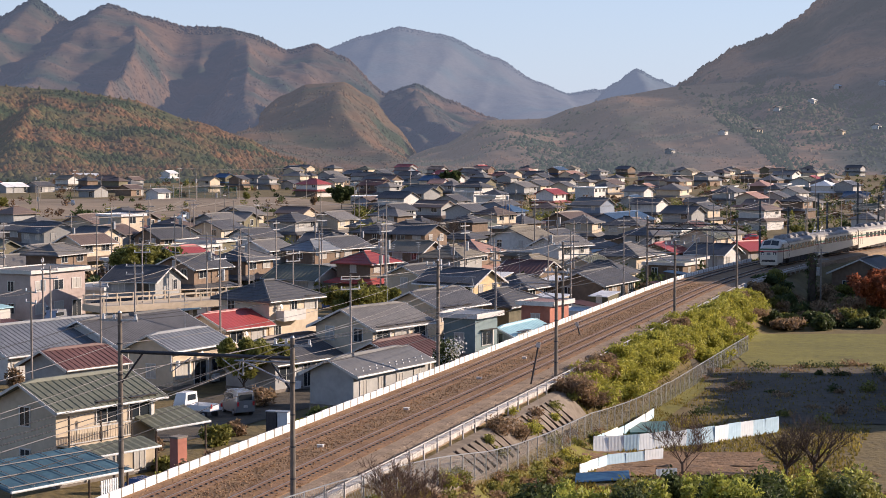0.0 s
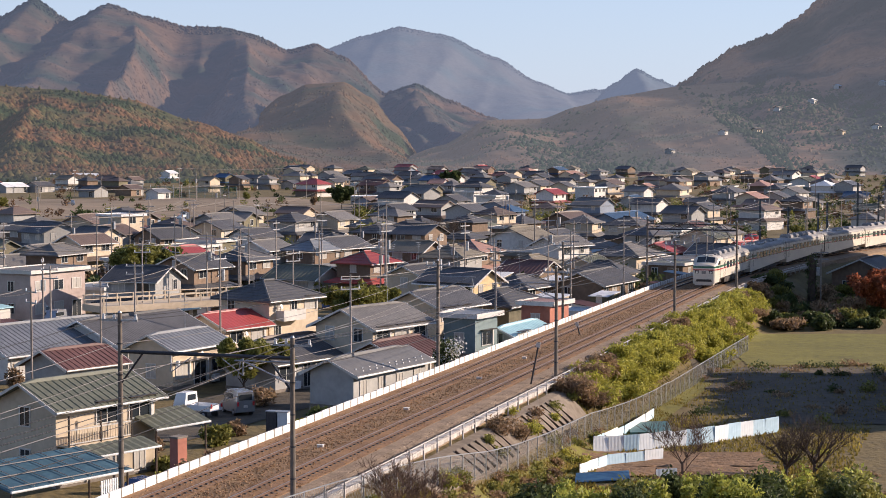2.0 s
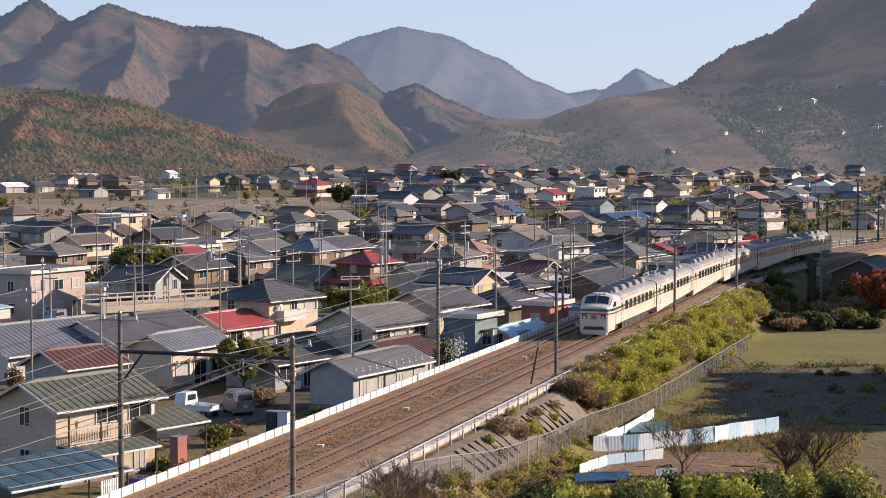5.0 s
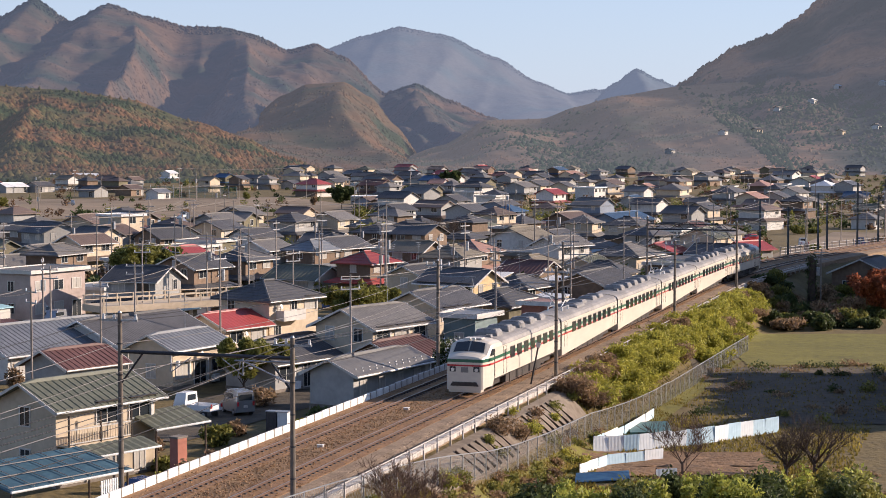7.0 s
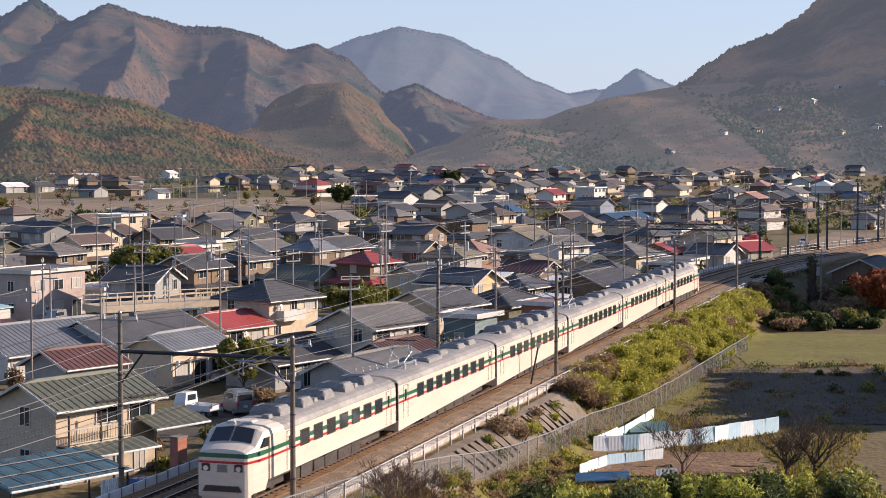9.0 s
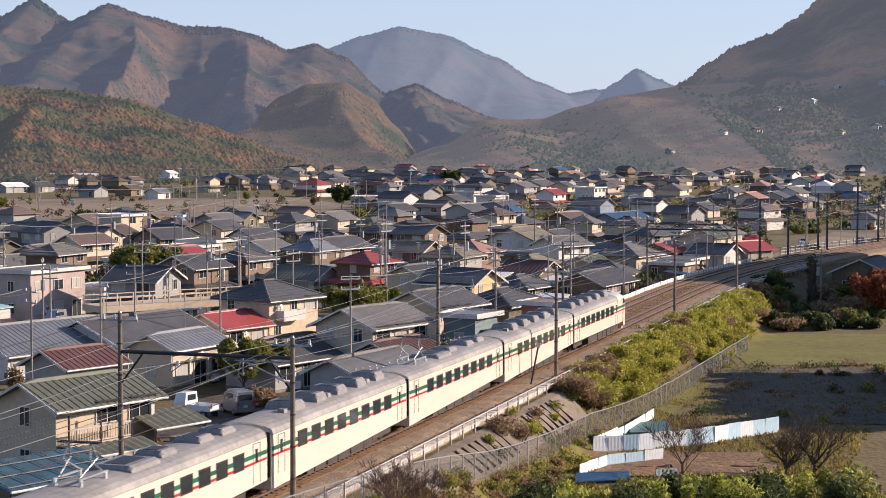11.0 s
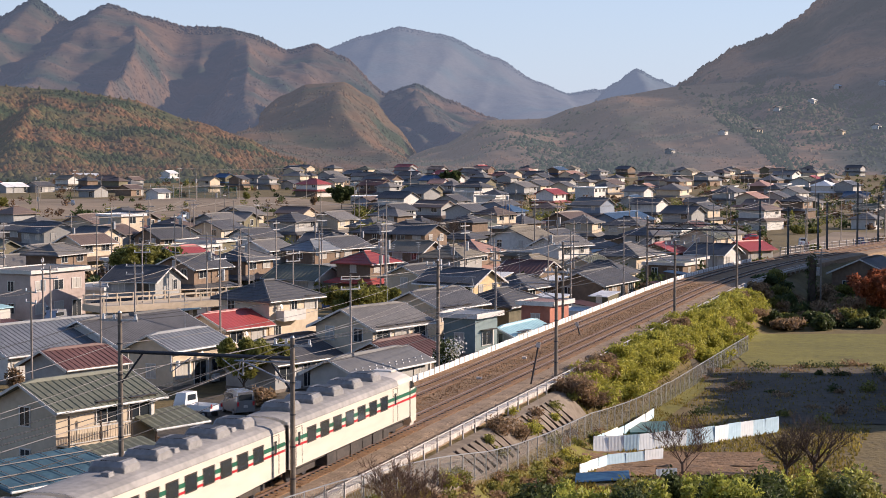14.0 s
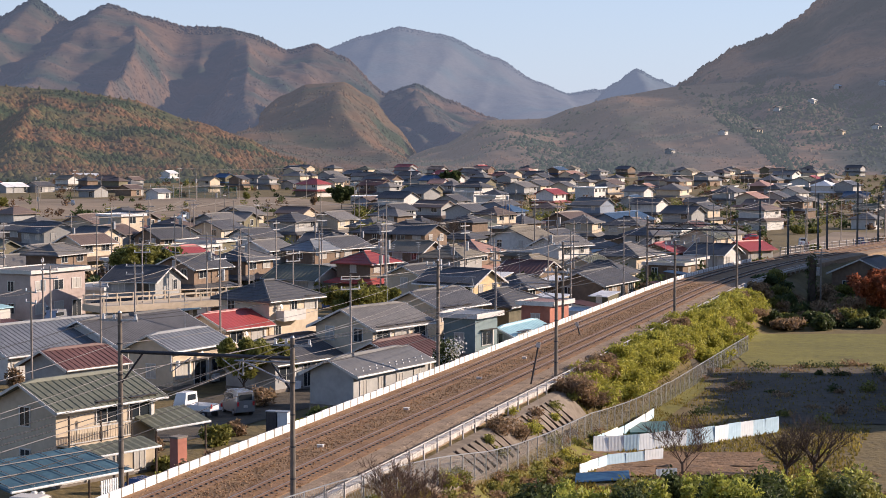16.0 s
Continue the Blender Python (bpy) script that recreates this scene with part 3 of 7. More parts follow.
def carriage(kind):
    """One carriage, its middle at the origin, x forwards. kind: cab, coach or pantograph."""
    t = thing("railway_carriage", {"cab": "cream express train driving car with green and red stripes", "coach": "cream express train coach with green and red stripes",
                                   "pantograph": "cream express train motor coach with roof pantograph"}[kind], "train carriage", "carriages of the express train")
    xr, xf = -10.0, 10.0
    stations = [(xr, 1.47, 3.47)]
    if kind == "cab":
        xf = 10.35
        stations += [(xf - 3.9, 1.47, 3.47), (xf - 3.2, 1.47, 3.52), (xf - 2.6, 1.47, 3.56), (xf - 1.9, 1.46, 3.54), (xf - 1.6, 1.44, 3.44), (xf - 0.85, 1.38, 2.80), (xf - 0.5, 1.33, 2.72), (xf - 0.1, 1.22, 2.60), (xf, 1.10, 2.45)]
    else:
        stations += [(xf, 1.47, 3.47)]
    g = Geo().loft([side_ring(x, hw, top, 0.97 if x < xf - 1.6 else (0.55 if x < xf - 0.4 else 0.42)) for x, hw, top in stations])
    body = part("body", g, CREAM, t)
    # grey roof skin, just proud of the body
    rs = []
    for x in (xr + 0.03, xf - 4.0 if kind == "cab" else xf - 0.03):
        rs.append([(x, y * 1.004, z + 0.012) for _, y, z in side_ring(x, 1.47, 3.47)[3:-3]])
    low = [[(x, y, z - 0.05) for x, y, z in r[::-1]] for r in rs]
    part("roof", Geo().loft([a + b for a, b in zip(rs, low)]), TRAIN_ROOF, t, "sooty grey roof")
    # windows, doors, stripes on both sides
    wm = Geo().box((0, 0, 0), (1.08, 0.03, 0.66)).mesh("window")
    wm.materials.append(PANE)
    fm = Geo()
    for dx, dz, sx, sz in ((0, 0.36, 1.20, 0.06), (0, -0.36, 1.20, 0.06), (0.57, 0, 0.06, 0.66), (-0.57, 0, 0.06, 0.66)):
        fm.box((dx, 0, dz), (sx, 0.035, sz))
    fm = fm.mesh("window_frame")
    fm.materials.append(FRAME_DARK)
    first = -7.1
    count = 7 if kind == "cab" else 8
    for side in (-1, 1):
        y = side * 1.478
        for i in range(count):
            x = first + 1.82 * i + (0.4 if kind != "cab" else 0)
            w = part("window", wm, PANE, t, m=pose(x, y, 2.28))
            part("window_frame", fm, FRAME_DARK, w)
        x1 = xf - 0.9 if kind == "cab" else xf - 0.05
        for z, h, mt, nm in ((2.31, 0.20, GREEN, "green_stripe"), (2.0, 0.11, RED, "red_stripe")):
            part(nm, Geo().box(((xr + 0.05 + x1) / 2, side * 1.472, z), (x1 - xr - 0.05, 0.014, h)), mt, t, "green stripe" if mt is GREEN else "red stripe")
        for x in (-8.75, (5.75 if kind == "cab" else 8.75)):
            d = Geo()
            d.box((x - 0.40, y, 1.95), (0.02, 0.016, 1.85)).box((x + 0.40, y, 1.95), (0.02, 0.016, 1.85)).box((x, y, 2.87), (0.8, 0.016, 0.02))
            door = part("door_seam", d, UNDER, t)
            part("door_window", Geo().box((x, y, 2.3), (0.28, 0.02, 0.62)), PANE, door, "narrow door window")
    # end faces, gangway
    part("gangway", Geo().box((xr - 0.14, 0, 2.0), (0.3, 1.0, 2.0)), METAL_DARK, t, "black gangway bellows")
    if kind != "cab":
        part("gangway", Geo().box((xf + 0.14, 0, 2.0), (0.3, 1.0, 2.0)), METAL_DARK, t, "black gangway bellows")
    # underframe, bogies, wheels
    # Dark plates put the shade between carriages into the end colour.
    part("gap_shade_plate", Geo().box((xr - 0.03, 0, 2.05), (0.06, 2.86, 2.1)), METAL_DARK, t, "dark plate painting shade into the carriage gap")
    if kind != "cab":
        part("gap_shade_plate", Geo().box((xf + 0.03, 0, 2.05), (0.06, 2.86, 2.1)), METAL_DARK, t, "dark plate painting shade into the carriage gap")
    part("underframe", Geo().box((0, 0, 0.90), (18.6, 2.5, 0.22)), UNDER, t)
    for i, (x, l) in enumerate(((-3.9, 1.3), (-2.2, 1.9), (-0.2, 1.7), (1.5, 1.4), (3.2, 1.5), (4.6, 0.9))):
        for side in (-1, 1):
            part("equipment_box", Geo().box((x, side * 1.02, 0.57), (l, 0.6, 0.60 - 0.1 * (i % 2)), taper=1.04), UNDER, t)
    for bx in (-7.0, 7.0):
        b = part("bogie", Geo().box((bx, 0.95, 0.50), (3.0, 0.14, 0.26)).box((bx, -0.95, 0.50), (3.0, 0.14, 0.26)).box((bx, 0, 0.55), (0.6, 2.0, 0.2)), UNDER, t)
        for wx in (-1.05, 1.05):
            for side in (-1, 1):
                part("wheel", Geo().tube((bx + wx, side * 0.48, 0.43), (bx + wx, side * 0.62, 0.43), 0.43, 0.41, 14), METAL_DARK, b)
    # roof units
    def unit(x, l, w, h, nm="air_conditioner"):
        g = Geo().loft([[(x + dx, s * w / 2 * k, 3.36 + dz) for s, k, dz in ((-1, 1.0, 0), (-1, 0.98, h * q * 0.7), (-1, 0.80, h * q), (1, 0.80, h * q), (1, 0.98, h * q * 0.7), (1, 1.0, 0))] for dx, q in ((-l / 2, 0.6), (-l / 2 + 0.16, 1.0), (l / 2 - 0.16, 1.0), (l / 2, 0.6))])
        u = part(nm, g, UNIT, t)
        part("vent_grille", Geo().box((x, 0, 3.36 + h + 0.008), (l * 0.7, w * 0.5, 0.03)), METAL_DARK, u)
    if kind == "pantograph":
        for x in (-7.6, -5.2, -1.4):
            unit(x, 1.5, 1.3, 0.36)
        unit(1.4, 2.6, 1.9, 0.30, "resistor_cover")
        p = part("pantograph", Geo().box((5.2, 0.55, 3.72), (2.3, 0.08, 0.08)).box((5.2, -0.55, 3.72), (2.3, 0.08, 0.08)), METAL_GREY, t)
        pg = Geo()
        for side in (-0.45, 0.45):
            pg.tube((6.1, side, 3.75), (4.9, side * 1.3, 4.35), 0.035).tube((4.3, side, 3.75), (5.5, side * 1.3, 4.35), 0.035)
            pg.tube((4.9, side * 1.3, 4.35), (5.2, side, 4.95), 0.03).tube((5.5, side * 1.3, 4.35), (5.2, side, 4.95), 0.03)
        part("pantograph_arm", pg, METAL_GREY, p)
        part("contact_shoe", Geo().box((5.1, 0, 4.99), (0.08, 1.8, 0.05)).box((5.35, 0, 4.99), (0.08, 1.8, 0.05)), METAL_DARK, p)
        for x in (4.2, 6.2):
            for y in (-0.55, 0.55):
                part("insulator", Geo().tube((x, y, 3.4), (x, y, 3.7), 0.09, 0.07), PORCELAIN, p)
    else:
        for i, x in enumerate((-7.4, -4.4, -1.4, 1.6, 4.6)):
            unit(x, 1.4, 1.6, 0.50)
            if i % 2 == 0:
                part("ventilator", Geo().box((x + 1.5, 0.45, 3.52), (0.5, 0.4, 0.22), taper=0.8), UNIT, t)
    if kind == "cab":
        # front: raked windscreen, side cab windows, stripes across the nose, lamps and skirt
        def pane(nm, c, par):
            q = Geo()
            nrm = (Vector(c[1]) - Vector(c[0])).cross(Vector(c[2]) - Vector(c[0])).normalized() * 0.02
            q.add([tuple(Vector(p) + nrm) for p in c] + [tuple(Vector(p) - nrm * 2) for p in c], [(0, 1, 2, 3), (7, 6, 5, 4), (0, 4, 5, 1), (1, 5, 6, 2), (2, 6, 7, 3), (3, 7, 4, 0)])
            return part(nm, q, PANE, par)
        cab = part("cab_roof", Geo().box((xf - 2.3, 0, 3.57), (0.9, 1.3, 0.08), taper=0.85), CREAM, t)
        for s in (-1, 1):
            a, b2 = s * 0.05, s * 1.04
            pane("windscreen", [(xf - 0.90, a, 2.885), (xf - 0.92, b2, 2.77), (xf - 1.55, b2 * 0.93, 3.33), (xf - 1.55, a, 3.43)][::s], t)
            pane("cab_side_window", [(xf - 1.15, s * 1.425, 2.55), (xf - 1.85, s * 1.475, 2.55), (xf - 1.85, s * 1.46, 2.95), (xf - 1.5, s * 1.445, 2.95)][::-s], t)
            part("cab_door_seam", Geo().box((xf - 2.0, s * 1.478, 1.95), (0.10, 0.02, 2.0)), UNDER, t)
            part("lamp_bezel", Geo().box((xf - 0.02, s * 0.80, 1.76), (0.10, 0.42, 0.34), taper=0.95), METAL_DARK, t, "dark lamp surround")
            part("headlight", Geo().tube((xf - 0.06, s * 0.80, 1.72), (xf + 0.05, s * 0.80, 1.72), 0.14, 0.12, 12), LAMP_LENS, t, "round headlight")
            part("tail_light", Geo().tube((xf - 0.06, s * 0.80, 2.0), (xf + 0.04, s * 0.80, 2.0), 0.06, 0.06, 10), RED, t, "small red tail light")
        for z, h, mt, nm in ((2.31, 0.20, GREEN, "green_stripe"), (2.0, 0.11, RED, "red_stripe")):
            out, inn = [], []
            for x, hw in ((xf - 1.6, 1.44), (xf - 0.85, 1.38), (xf - 0.5, 1.33), (xf - 0.1, 1.22), (xf + 0.0, 1.10)):
                out.append((x + 0.006, -hw - 0.008))
            out = out + [(x, -y) for x, y in out[::-1]]
            g = Geo()
            for (xa, ya), (xb, yb) in zip(out, out[1:]):
                g.add([(xa, ya, z - h / 2), (xb, yb, z - h / 2), (xb, yb, z + h / 2), (xa, ya, z + h / 2), (xa - 0.05, ya * 0.97, z - h / 2), (xb - 0.05, yb * 0.97, z - h / 2), (xb - 0.05, yb * 0.97, z + h / 2), (xa - 0.05, ya * 0.97, z + h / 2)],
                      [(0, 1, 2, 3), (4, 5, 6, 7), (0, 1, 5, 4), (3, 2, 6, 7)])
            part(nm, g, mt, t)
        # Raised dark box paints the shaded gap above the skirt.
        part("coupler_gap_patch", Geo().box((xf + 0.01, 0, 0.80), (0.16, 1.9, 0.26), taper=0.85), UNDER, t, "dark patch standing for the coupler gap")
        part("number_panel", Geo().box((xf + 0.012, 0, 1.72), (0.06, 0.5, 0.34), taper=0.9), TRAIN_ROOF, t, "pale grey badge panel")
        part("skirt", Geo().box((xf - 0.45, 0, 0.42), (0.7, 2.1, 0.36), taper=1.08), CREAM, t, "cream snow-plough skirt")
        part("roof_lamp", Geo().tube((xf - 1.75, 0.16, 3.56), (xf - 1.62, 0.16, 3.56), 0.11, 0.10, 10).tube((xf - 1.75, -0.16, 3.56), (xf - 1.62, -0.16, 3.56), 0.11, 0.10, 10), LAMP_LENS, t)
    return t


def train():
    cab, coach, pan = carriage("cab"), carriage("coach"), carriage("pantograph")
    return [(cab, 1), (pan, 1), (coach, 1), (copy_thing(pan, Matrix()), 1), (copy_thing(coach, Matrix()), 1), (copy_thing(cab, Matrix()), -1)]


TRAIN = train()
tracks()
white_wall()
cable_trough()


def motions():
    """The express runs down the near track towards the eye and out past it."""
    for k, (car, way) in enumerate(TRAIN):
        rows = []
        for i in range(33):
            t = i * 0.5
            dt = t - 9.0
            joint = 98.9 - (19.46 * dt + 0.041 * dt * dt)          # joint of the first two carriages
            mid = joint - 10.25 + 20.5 * k
            a, _ = along(mid - 7.0, NEAR)
            b, _ = along(mid + 7.0, NEAR)
            front = (a - b).normalized() * way
            c = (a + b) / 2
            rows.append((t, pose(c.x, c.y, 0.05, 0, 0, math.degrees(math.atan2(front.y, front.x)))))
        walk(car, rows)


# ---- houses ----
def gable_roof(w, d, e, rise, og=0.5, oe=0.6, thick=0.16, pitch=0.45, rib=0.05):
    """Two slopes of one sheet with raised courses running down them."""
    k = rise / (d / 2)
    xa, xb = -w / 2 - og, w / 2 + og
    n = max(2, int((xb - xa) / pitch))
    step = (xb - xa) / n
    top = [(xa, 0.0)]
    for i in range(n):
        x = xa + step * (i + 0.5)
        top += [(x - step * 0.22, 0.0), (x - step * 0.1, rib), (x + step * 0.1, rib), (x + step * 0.22, 0.0)]
    top.append((xb, 0.0))
    rings = []
    for y, z in ((-d / 2 - oe, e - oe * k), (0.0, e + rise), (d / 2 + oe, e - oe * k)):
        rings.append([(x, y, z + thick + h) for x, h in top] + [(xb, y, z), (xa, y, z)])
    return Geo().loft(rings)


def hip_roof(w, d, e, rise, oe=0.6, thick=0.15, pitch=0.45, rib=0.04):
    """Four slopes laid in overlapping courses."""
    a, b = w / 2 + oe, d / 2 + oe
    z0 = e - oe * rise / (d / 2)
    r = max(0.3, w / 2 - d / 2 * 0.9)
    zt = e + rise
    n = max(4, int(b / (pitch * 1.3)))
    rings = [[(-a, -b, z0), (a, -b, z0), (a, b, z0), (-a, b, z0)]]
    for i in range(n):
        for q, lift in ((i / n, rib), ((i + 1) / n, 0.0)):
            q = min(q, 0.985)
            aa, bb, z = a + (r - a) * q, b * (1 - q), z0 + thick + (zt - z0) * q + lift
            rings.append([(-aa, -bb, z), (aa, -bb, z), (aa, bb, z), (-aa, bb, z)])
    return Geo().loft(rings), (a, b, z0 + thick, r, zt + thick)


WIN_CACHE = {}


def window_meshes(ww, wh):
    key = (round(ww, 1), round(wh, 1))
    if key not in WIN_CACHE:
        f = Geo()
        for dx, dz, sx, sz in ((0, wh / 2, ww + 0.14, 0.08), (0, -wh / 2, ww + 0.14, 0.08), (ww / 2, 0, 0.08, wh), (-ww / 2, 0, 0.08, wh), (0, 0, 0.06, wh)):
            f.box((dx, 0.0, dz), (sx, 0.09, sz))
        p = Geo().box((0, 0, 0), (ww, 0.04, wh))
        WIN_CACHE[key] = (f.mesh("window_frame"), p.mesh("pane"), p.mesh("pane"))
        WIN_CACHE[key][0].materials.append(FRAME)
        WIN_CACHE[key][1].materials.append(PANE)
        WIN_CACHE[key][2].materials.append(CURTAIN)
    return WIN_CACHE[key]


COLOUR = {"dark": "charcoal tiled", "grey": "grey tiled", "brown": "brown tiled", "olive": "grey-green metal", "maroon": "maroon metal", "red": "red metal", "blue": "blue metal",
          "pale": "pale blue-grey metal", "cyan": "turquoise", "pink": "salmon tiled", "tan": "straw-brown shingled", "white": "white sheet", "slate": "smooth grey metal", "teal": "teal"}
ROOFS["teal"] = ROOFS["pale"]
WORD = {1: "one-storey", 2: "two-storey", 3: "three-storey"}
HOUSES = []


def house(x, y, w, d, st, rz, rt, rc, wc, base=None, eave=None):
    """A detached house, its ridge along its own x. rt: g gable, h hipped, f flat."""
    base = ground_z(x, y) if base is None else base
    rng = random.Random(int(x * 7 + y * 13))
    HOUSES.append((x, y, max(w, d)))
    near = math.hypot(x, y) < 215
    e = eave or {1: 2.5, 2: 4.7, 3: 7.2}[st]
    rise = d / 2 * 0.42
    shape = {"g": "gabled", "h": "hipped", "f": "flat"}[rt]
    t = thing("house", "%s %s house with a %s %s roof" % (WORD[st], wc, shape, COLOUR[rc]), "house", "houses of the town", m=pose(x, y, base - 0.25, 0, 0, rz))
    e += 0.25
    g = Geo()
    if rt == "g":
        g.extrude([(-d / 2, 0), (d / 2, 0), (d / 2, e), (0, e + rise), (-d / 2, e)], -w / 2, w / 2)
    else:
        g.extrude([(-d / 2, 0), (d / 2, 0), (d / 2, e), (-d / 2, e)], -w / 2, w / 2)
    part("wall", g, WALLS[wc], t)
    if y < 240:
        part("foundation", Geo().box((0, 0, 0.28), (w + 0.08, d + 0.08, 0.56)), CONCRETE, t, "grey concrete base")
    pitch = (0.55 if rc in ("olive", "maroon", "pale", "cyan", "blue", "red") else 0.34) if near else 0.6
    rib = 0.05 if rc in ("olive", "maroon", "pale", "cyan") else 0.003 if rc == "slate" else 0.016
    if rt == "g":
        part("roof", gable_roof(w, d, e, rise, pitch=pitch, rib=rib), ROOFS[rc], t)
        part("ridge_cap", Geo().box((0, 0, e + rise + 0.22), (w + 1.05, 0.34, 0.20), taper=0.7), ROOFS[rc], t)
        for s in (-1, 1) if y < 300 else ():
            part("bargeboard", Geo().add([(s * (w / 2 + 0.51), -d / 2 - 0.6, e - 0.25 - 0.1), (s * (w / 2 + 0.51), 0, e + rise + 0.05), (s * (w / 2 + 0.51), d / 2 + 0.6, e - 0.35),
                                          (s * (w / 2 + 0.51), d / 2 + 0.6, e - 0.1), (s * (w / 2 + 0.51), 0, e + rise + 0.2), (s * (w / 2 + 0.51), -d / 2 - 0.6, e - 0.1),
                                          (s * (w / 2 + 0.56), -d / 2 - 0.6, e - 0.35), (s * (w / 2 + 0.56), 0, e + rise + 0.05), (s * (w / 2 + 0.56), d / 2 + 0.6, e - 0.35),
                                          (s * (w / 2 + 0.56), d / 2 + 0.6, e - 0.1), (s * (w / 2 + 0.56), 0, e + rise + 0.2), (s * (w / 2 + 0.56), -d / 2 - 0.6, e - 0.1)],
                                         [(0, 1, 4, 5), (1, 2, 3, 4), (6, 11, 10, 7), (7, 10, 9, 8), (0, 6, 7, 1), (1, 7, 8, 2), (5, 4, 10, 11), (4, 3, 9, 10)]), FRAME if wc != "white" else WHITE_PANEL, t)
            yg, zg = s * (d / 2 + 0.66), e - 0.6 * rise / (d / 2) + 0.04
            part("gutter", Geo().tube((-w / 2 - 0.5, yg, zg), (w / 2 + 0.5, yg, zg), 0.07, 0.07, 6), FRAME if rng.random() < (0.2 if near else 0.5) else WHITE_PANEL, t)
    elif rt == "h":
        g, (a, b, z0, r, zt) = hip_roof(w, d, e, rise, pitch=pitch)
        part("roof", g, ROOFS[rc], t)
        cap = Geo().tube((-r, 0, zt + 0.06), (r, 0, zt + 0.06), 0.15, 0.15, 6)
        part("ridge_cap", cap, ROOFS[rc], t)
        for sx in (-1, 1) if y < 290 else ():
            for sy in (-1, 1):
                # Grey on every roof: the lighter tone paints the glint along the hips.
                part("hip_tile", Geo().tube((sx * r, 0, zt + 0.04), (sx * a, sy * b, z0 + 0.04), 0.11, 0.10, 5), ROOFS["grey"], t)
            yg = sx * (b + 0.06)
            part("gutter", Geo().tube((-a, yg, z0 - 0.12), (a, yg, z0 - 0.12), 0.07, 0.07, 6), FRAME, t)
    else:
        part("roof", Geo().box((0, 0, e + 0.12), (w + 0.8, d + 0.8, 0.26)), ROOFS[rc], t)
        part("parapet", Geo().box((0, -d / 2 - 0.42, e + 0.16), (w + 0.9, 0.08, 0.42)).box((0, d / 2 + 0.42, e + 0.16), (w + 0.9, 0.08, 0.42)).box((w / 2 + 0.42, 0, e + 0.16), (0.08, d + 0.76, 0.42)).box((-w / 2 - 0.42, 0, e + 0.16), (0.08, d + 0.76, 0.42)), WALLS["white"] if rc != "white" else ROOFS["white"], t)
    if st == 2 and rt != "f" and not near:
        # the lower roof that runs round the ground floor
        lr, o, zt_, zb_ = Geo(), 1.25, 2.95, 2.45
        a_, b_ = w / 2, d / 2
        rings = [[(-a_ - k * o, -b_ - k * o, z), (a_ + k * o, -b_ - k * o, z), (a_ + k * o, b_ + k * o, z), (-a_ - k * o, b_ + k * o, z)] for k, z in ((0.0, zt_ - 0.14), (1.0, zb_ - 0.14), (1.0, zb_), (0.0, zt_))]
        part("lower_roof", lr.loft(rings, True), ROOFS[rc], t)
        if y > 300:
            part("ground_floor", Geo().box((0, -0.45, 1.2), (w - 0.3, d + 0.7, 2.5)), WALLS["brown" if rng.random() < 0.5 else wc], t)
    # windows on the faces that can be seen
    faces = []
    for nx, ny, length, off in ((0, -1, w, d / 2), (1, 0, d, w / 2), (-1, 0, d, w / 2), (0, 1, w, d / 2)):
        a = radians(rz)
        wx, wy = nx * math.cos(a) - ny * math.sin(a), nx * math.sin(a) + ny * math.cos(a)
        if wx * (0 - x) + wy * (0 - y) > 0:
            faces.append((nx, ny, length, off))
    for nx, ny, length, off in faces[:1] if y > 380 else faces[:2] if y > 280 else faces:
        long = ny != 0
        for fl in range(st):
            n = max(1, int(length / ((2.15 if near else 2.7) if long else 3.0)))
            for i in range(n):
                if rng.random() < (0.06 if long else 0.25) + (0.3 if y > 380 else 0):
                    continue
                ww = (1.7 if near else 1.6) if long and rng.random() < 0.8 else 0.9
                wh = 1.9 if (fl == 0 and long and rng.random() < 0.6) else 1.15
                zc = 0.25 + 2.5 * fl + (1.15 if wh > 1.5 else 1.5)
                u = -length / 2 + length * (i + 0.5) / n
                fm, pm, cm = window_meshes(ww, wh)
                ang = math.degrees(math.atan2(ny, nx)) + 90
                m = pose(nx * (off + 0.02) + (u if ny else 0), ny * (off + 0.02) + (u if nx else 0), zc, 0, 0, ang)
                wn_ = part("window", fm, FRAME, t, m=m)
                part("pane", cm if rng.random() < 0.45 else pm, PANE, wn_)
                if near and long and ww > 1.5:
                    part("shutter_box", Geo().box((ww / 2 + 0.14, -0.06, 0.02), (0.22, 0.16, wh + 0.16)), WALLS["white"], wn_, "pale storm-shutter box")
                    part("window_hood", Geo().box((0, -0.24, wh / 2 + 0.2), (ww + 0.5, 0.5, 0.05)), FRAME_DARK, wn_, "thin dark window hood")
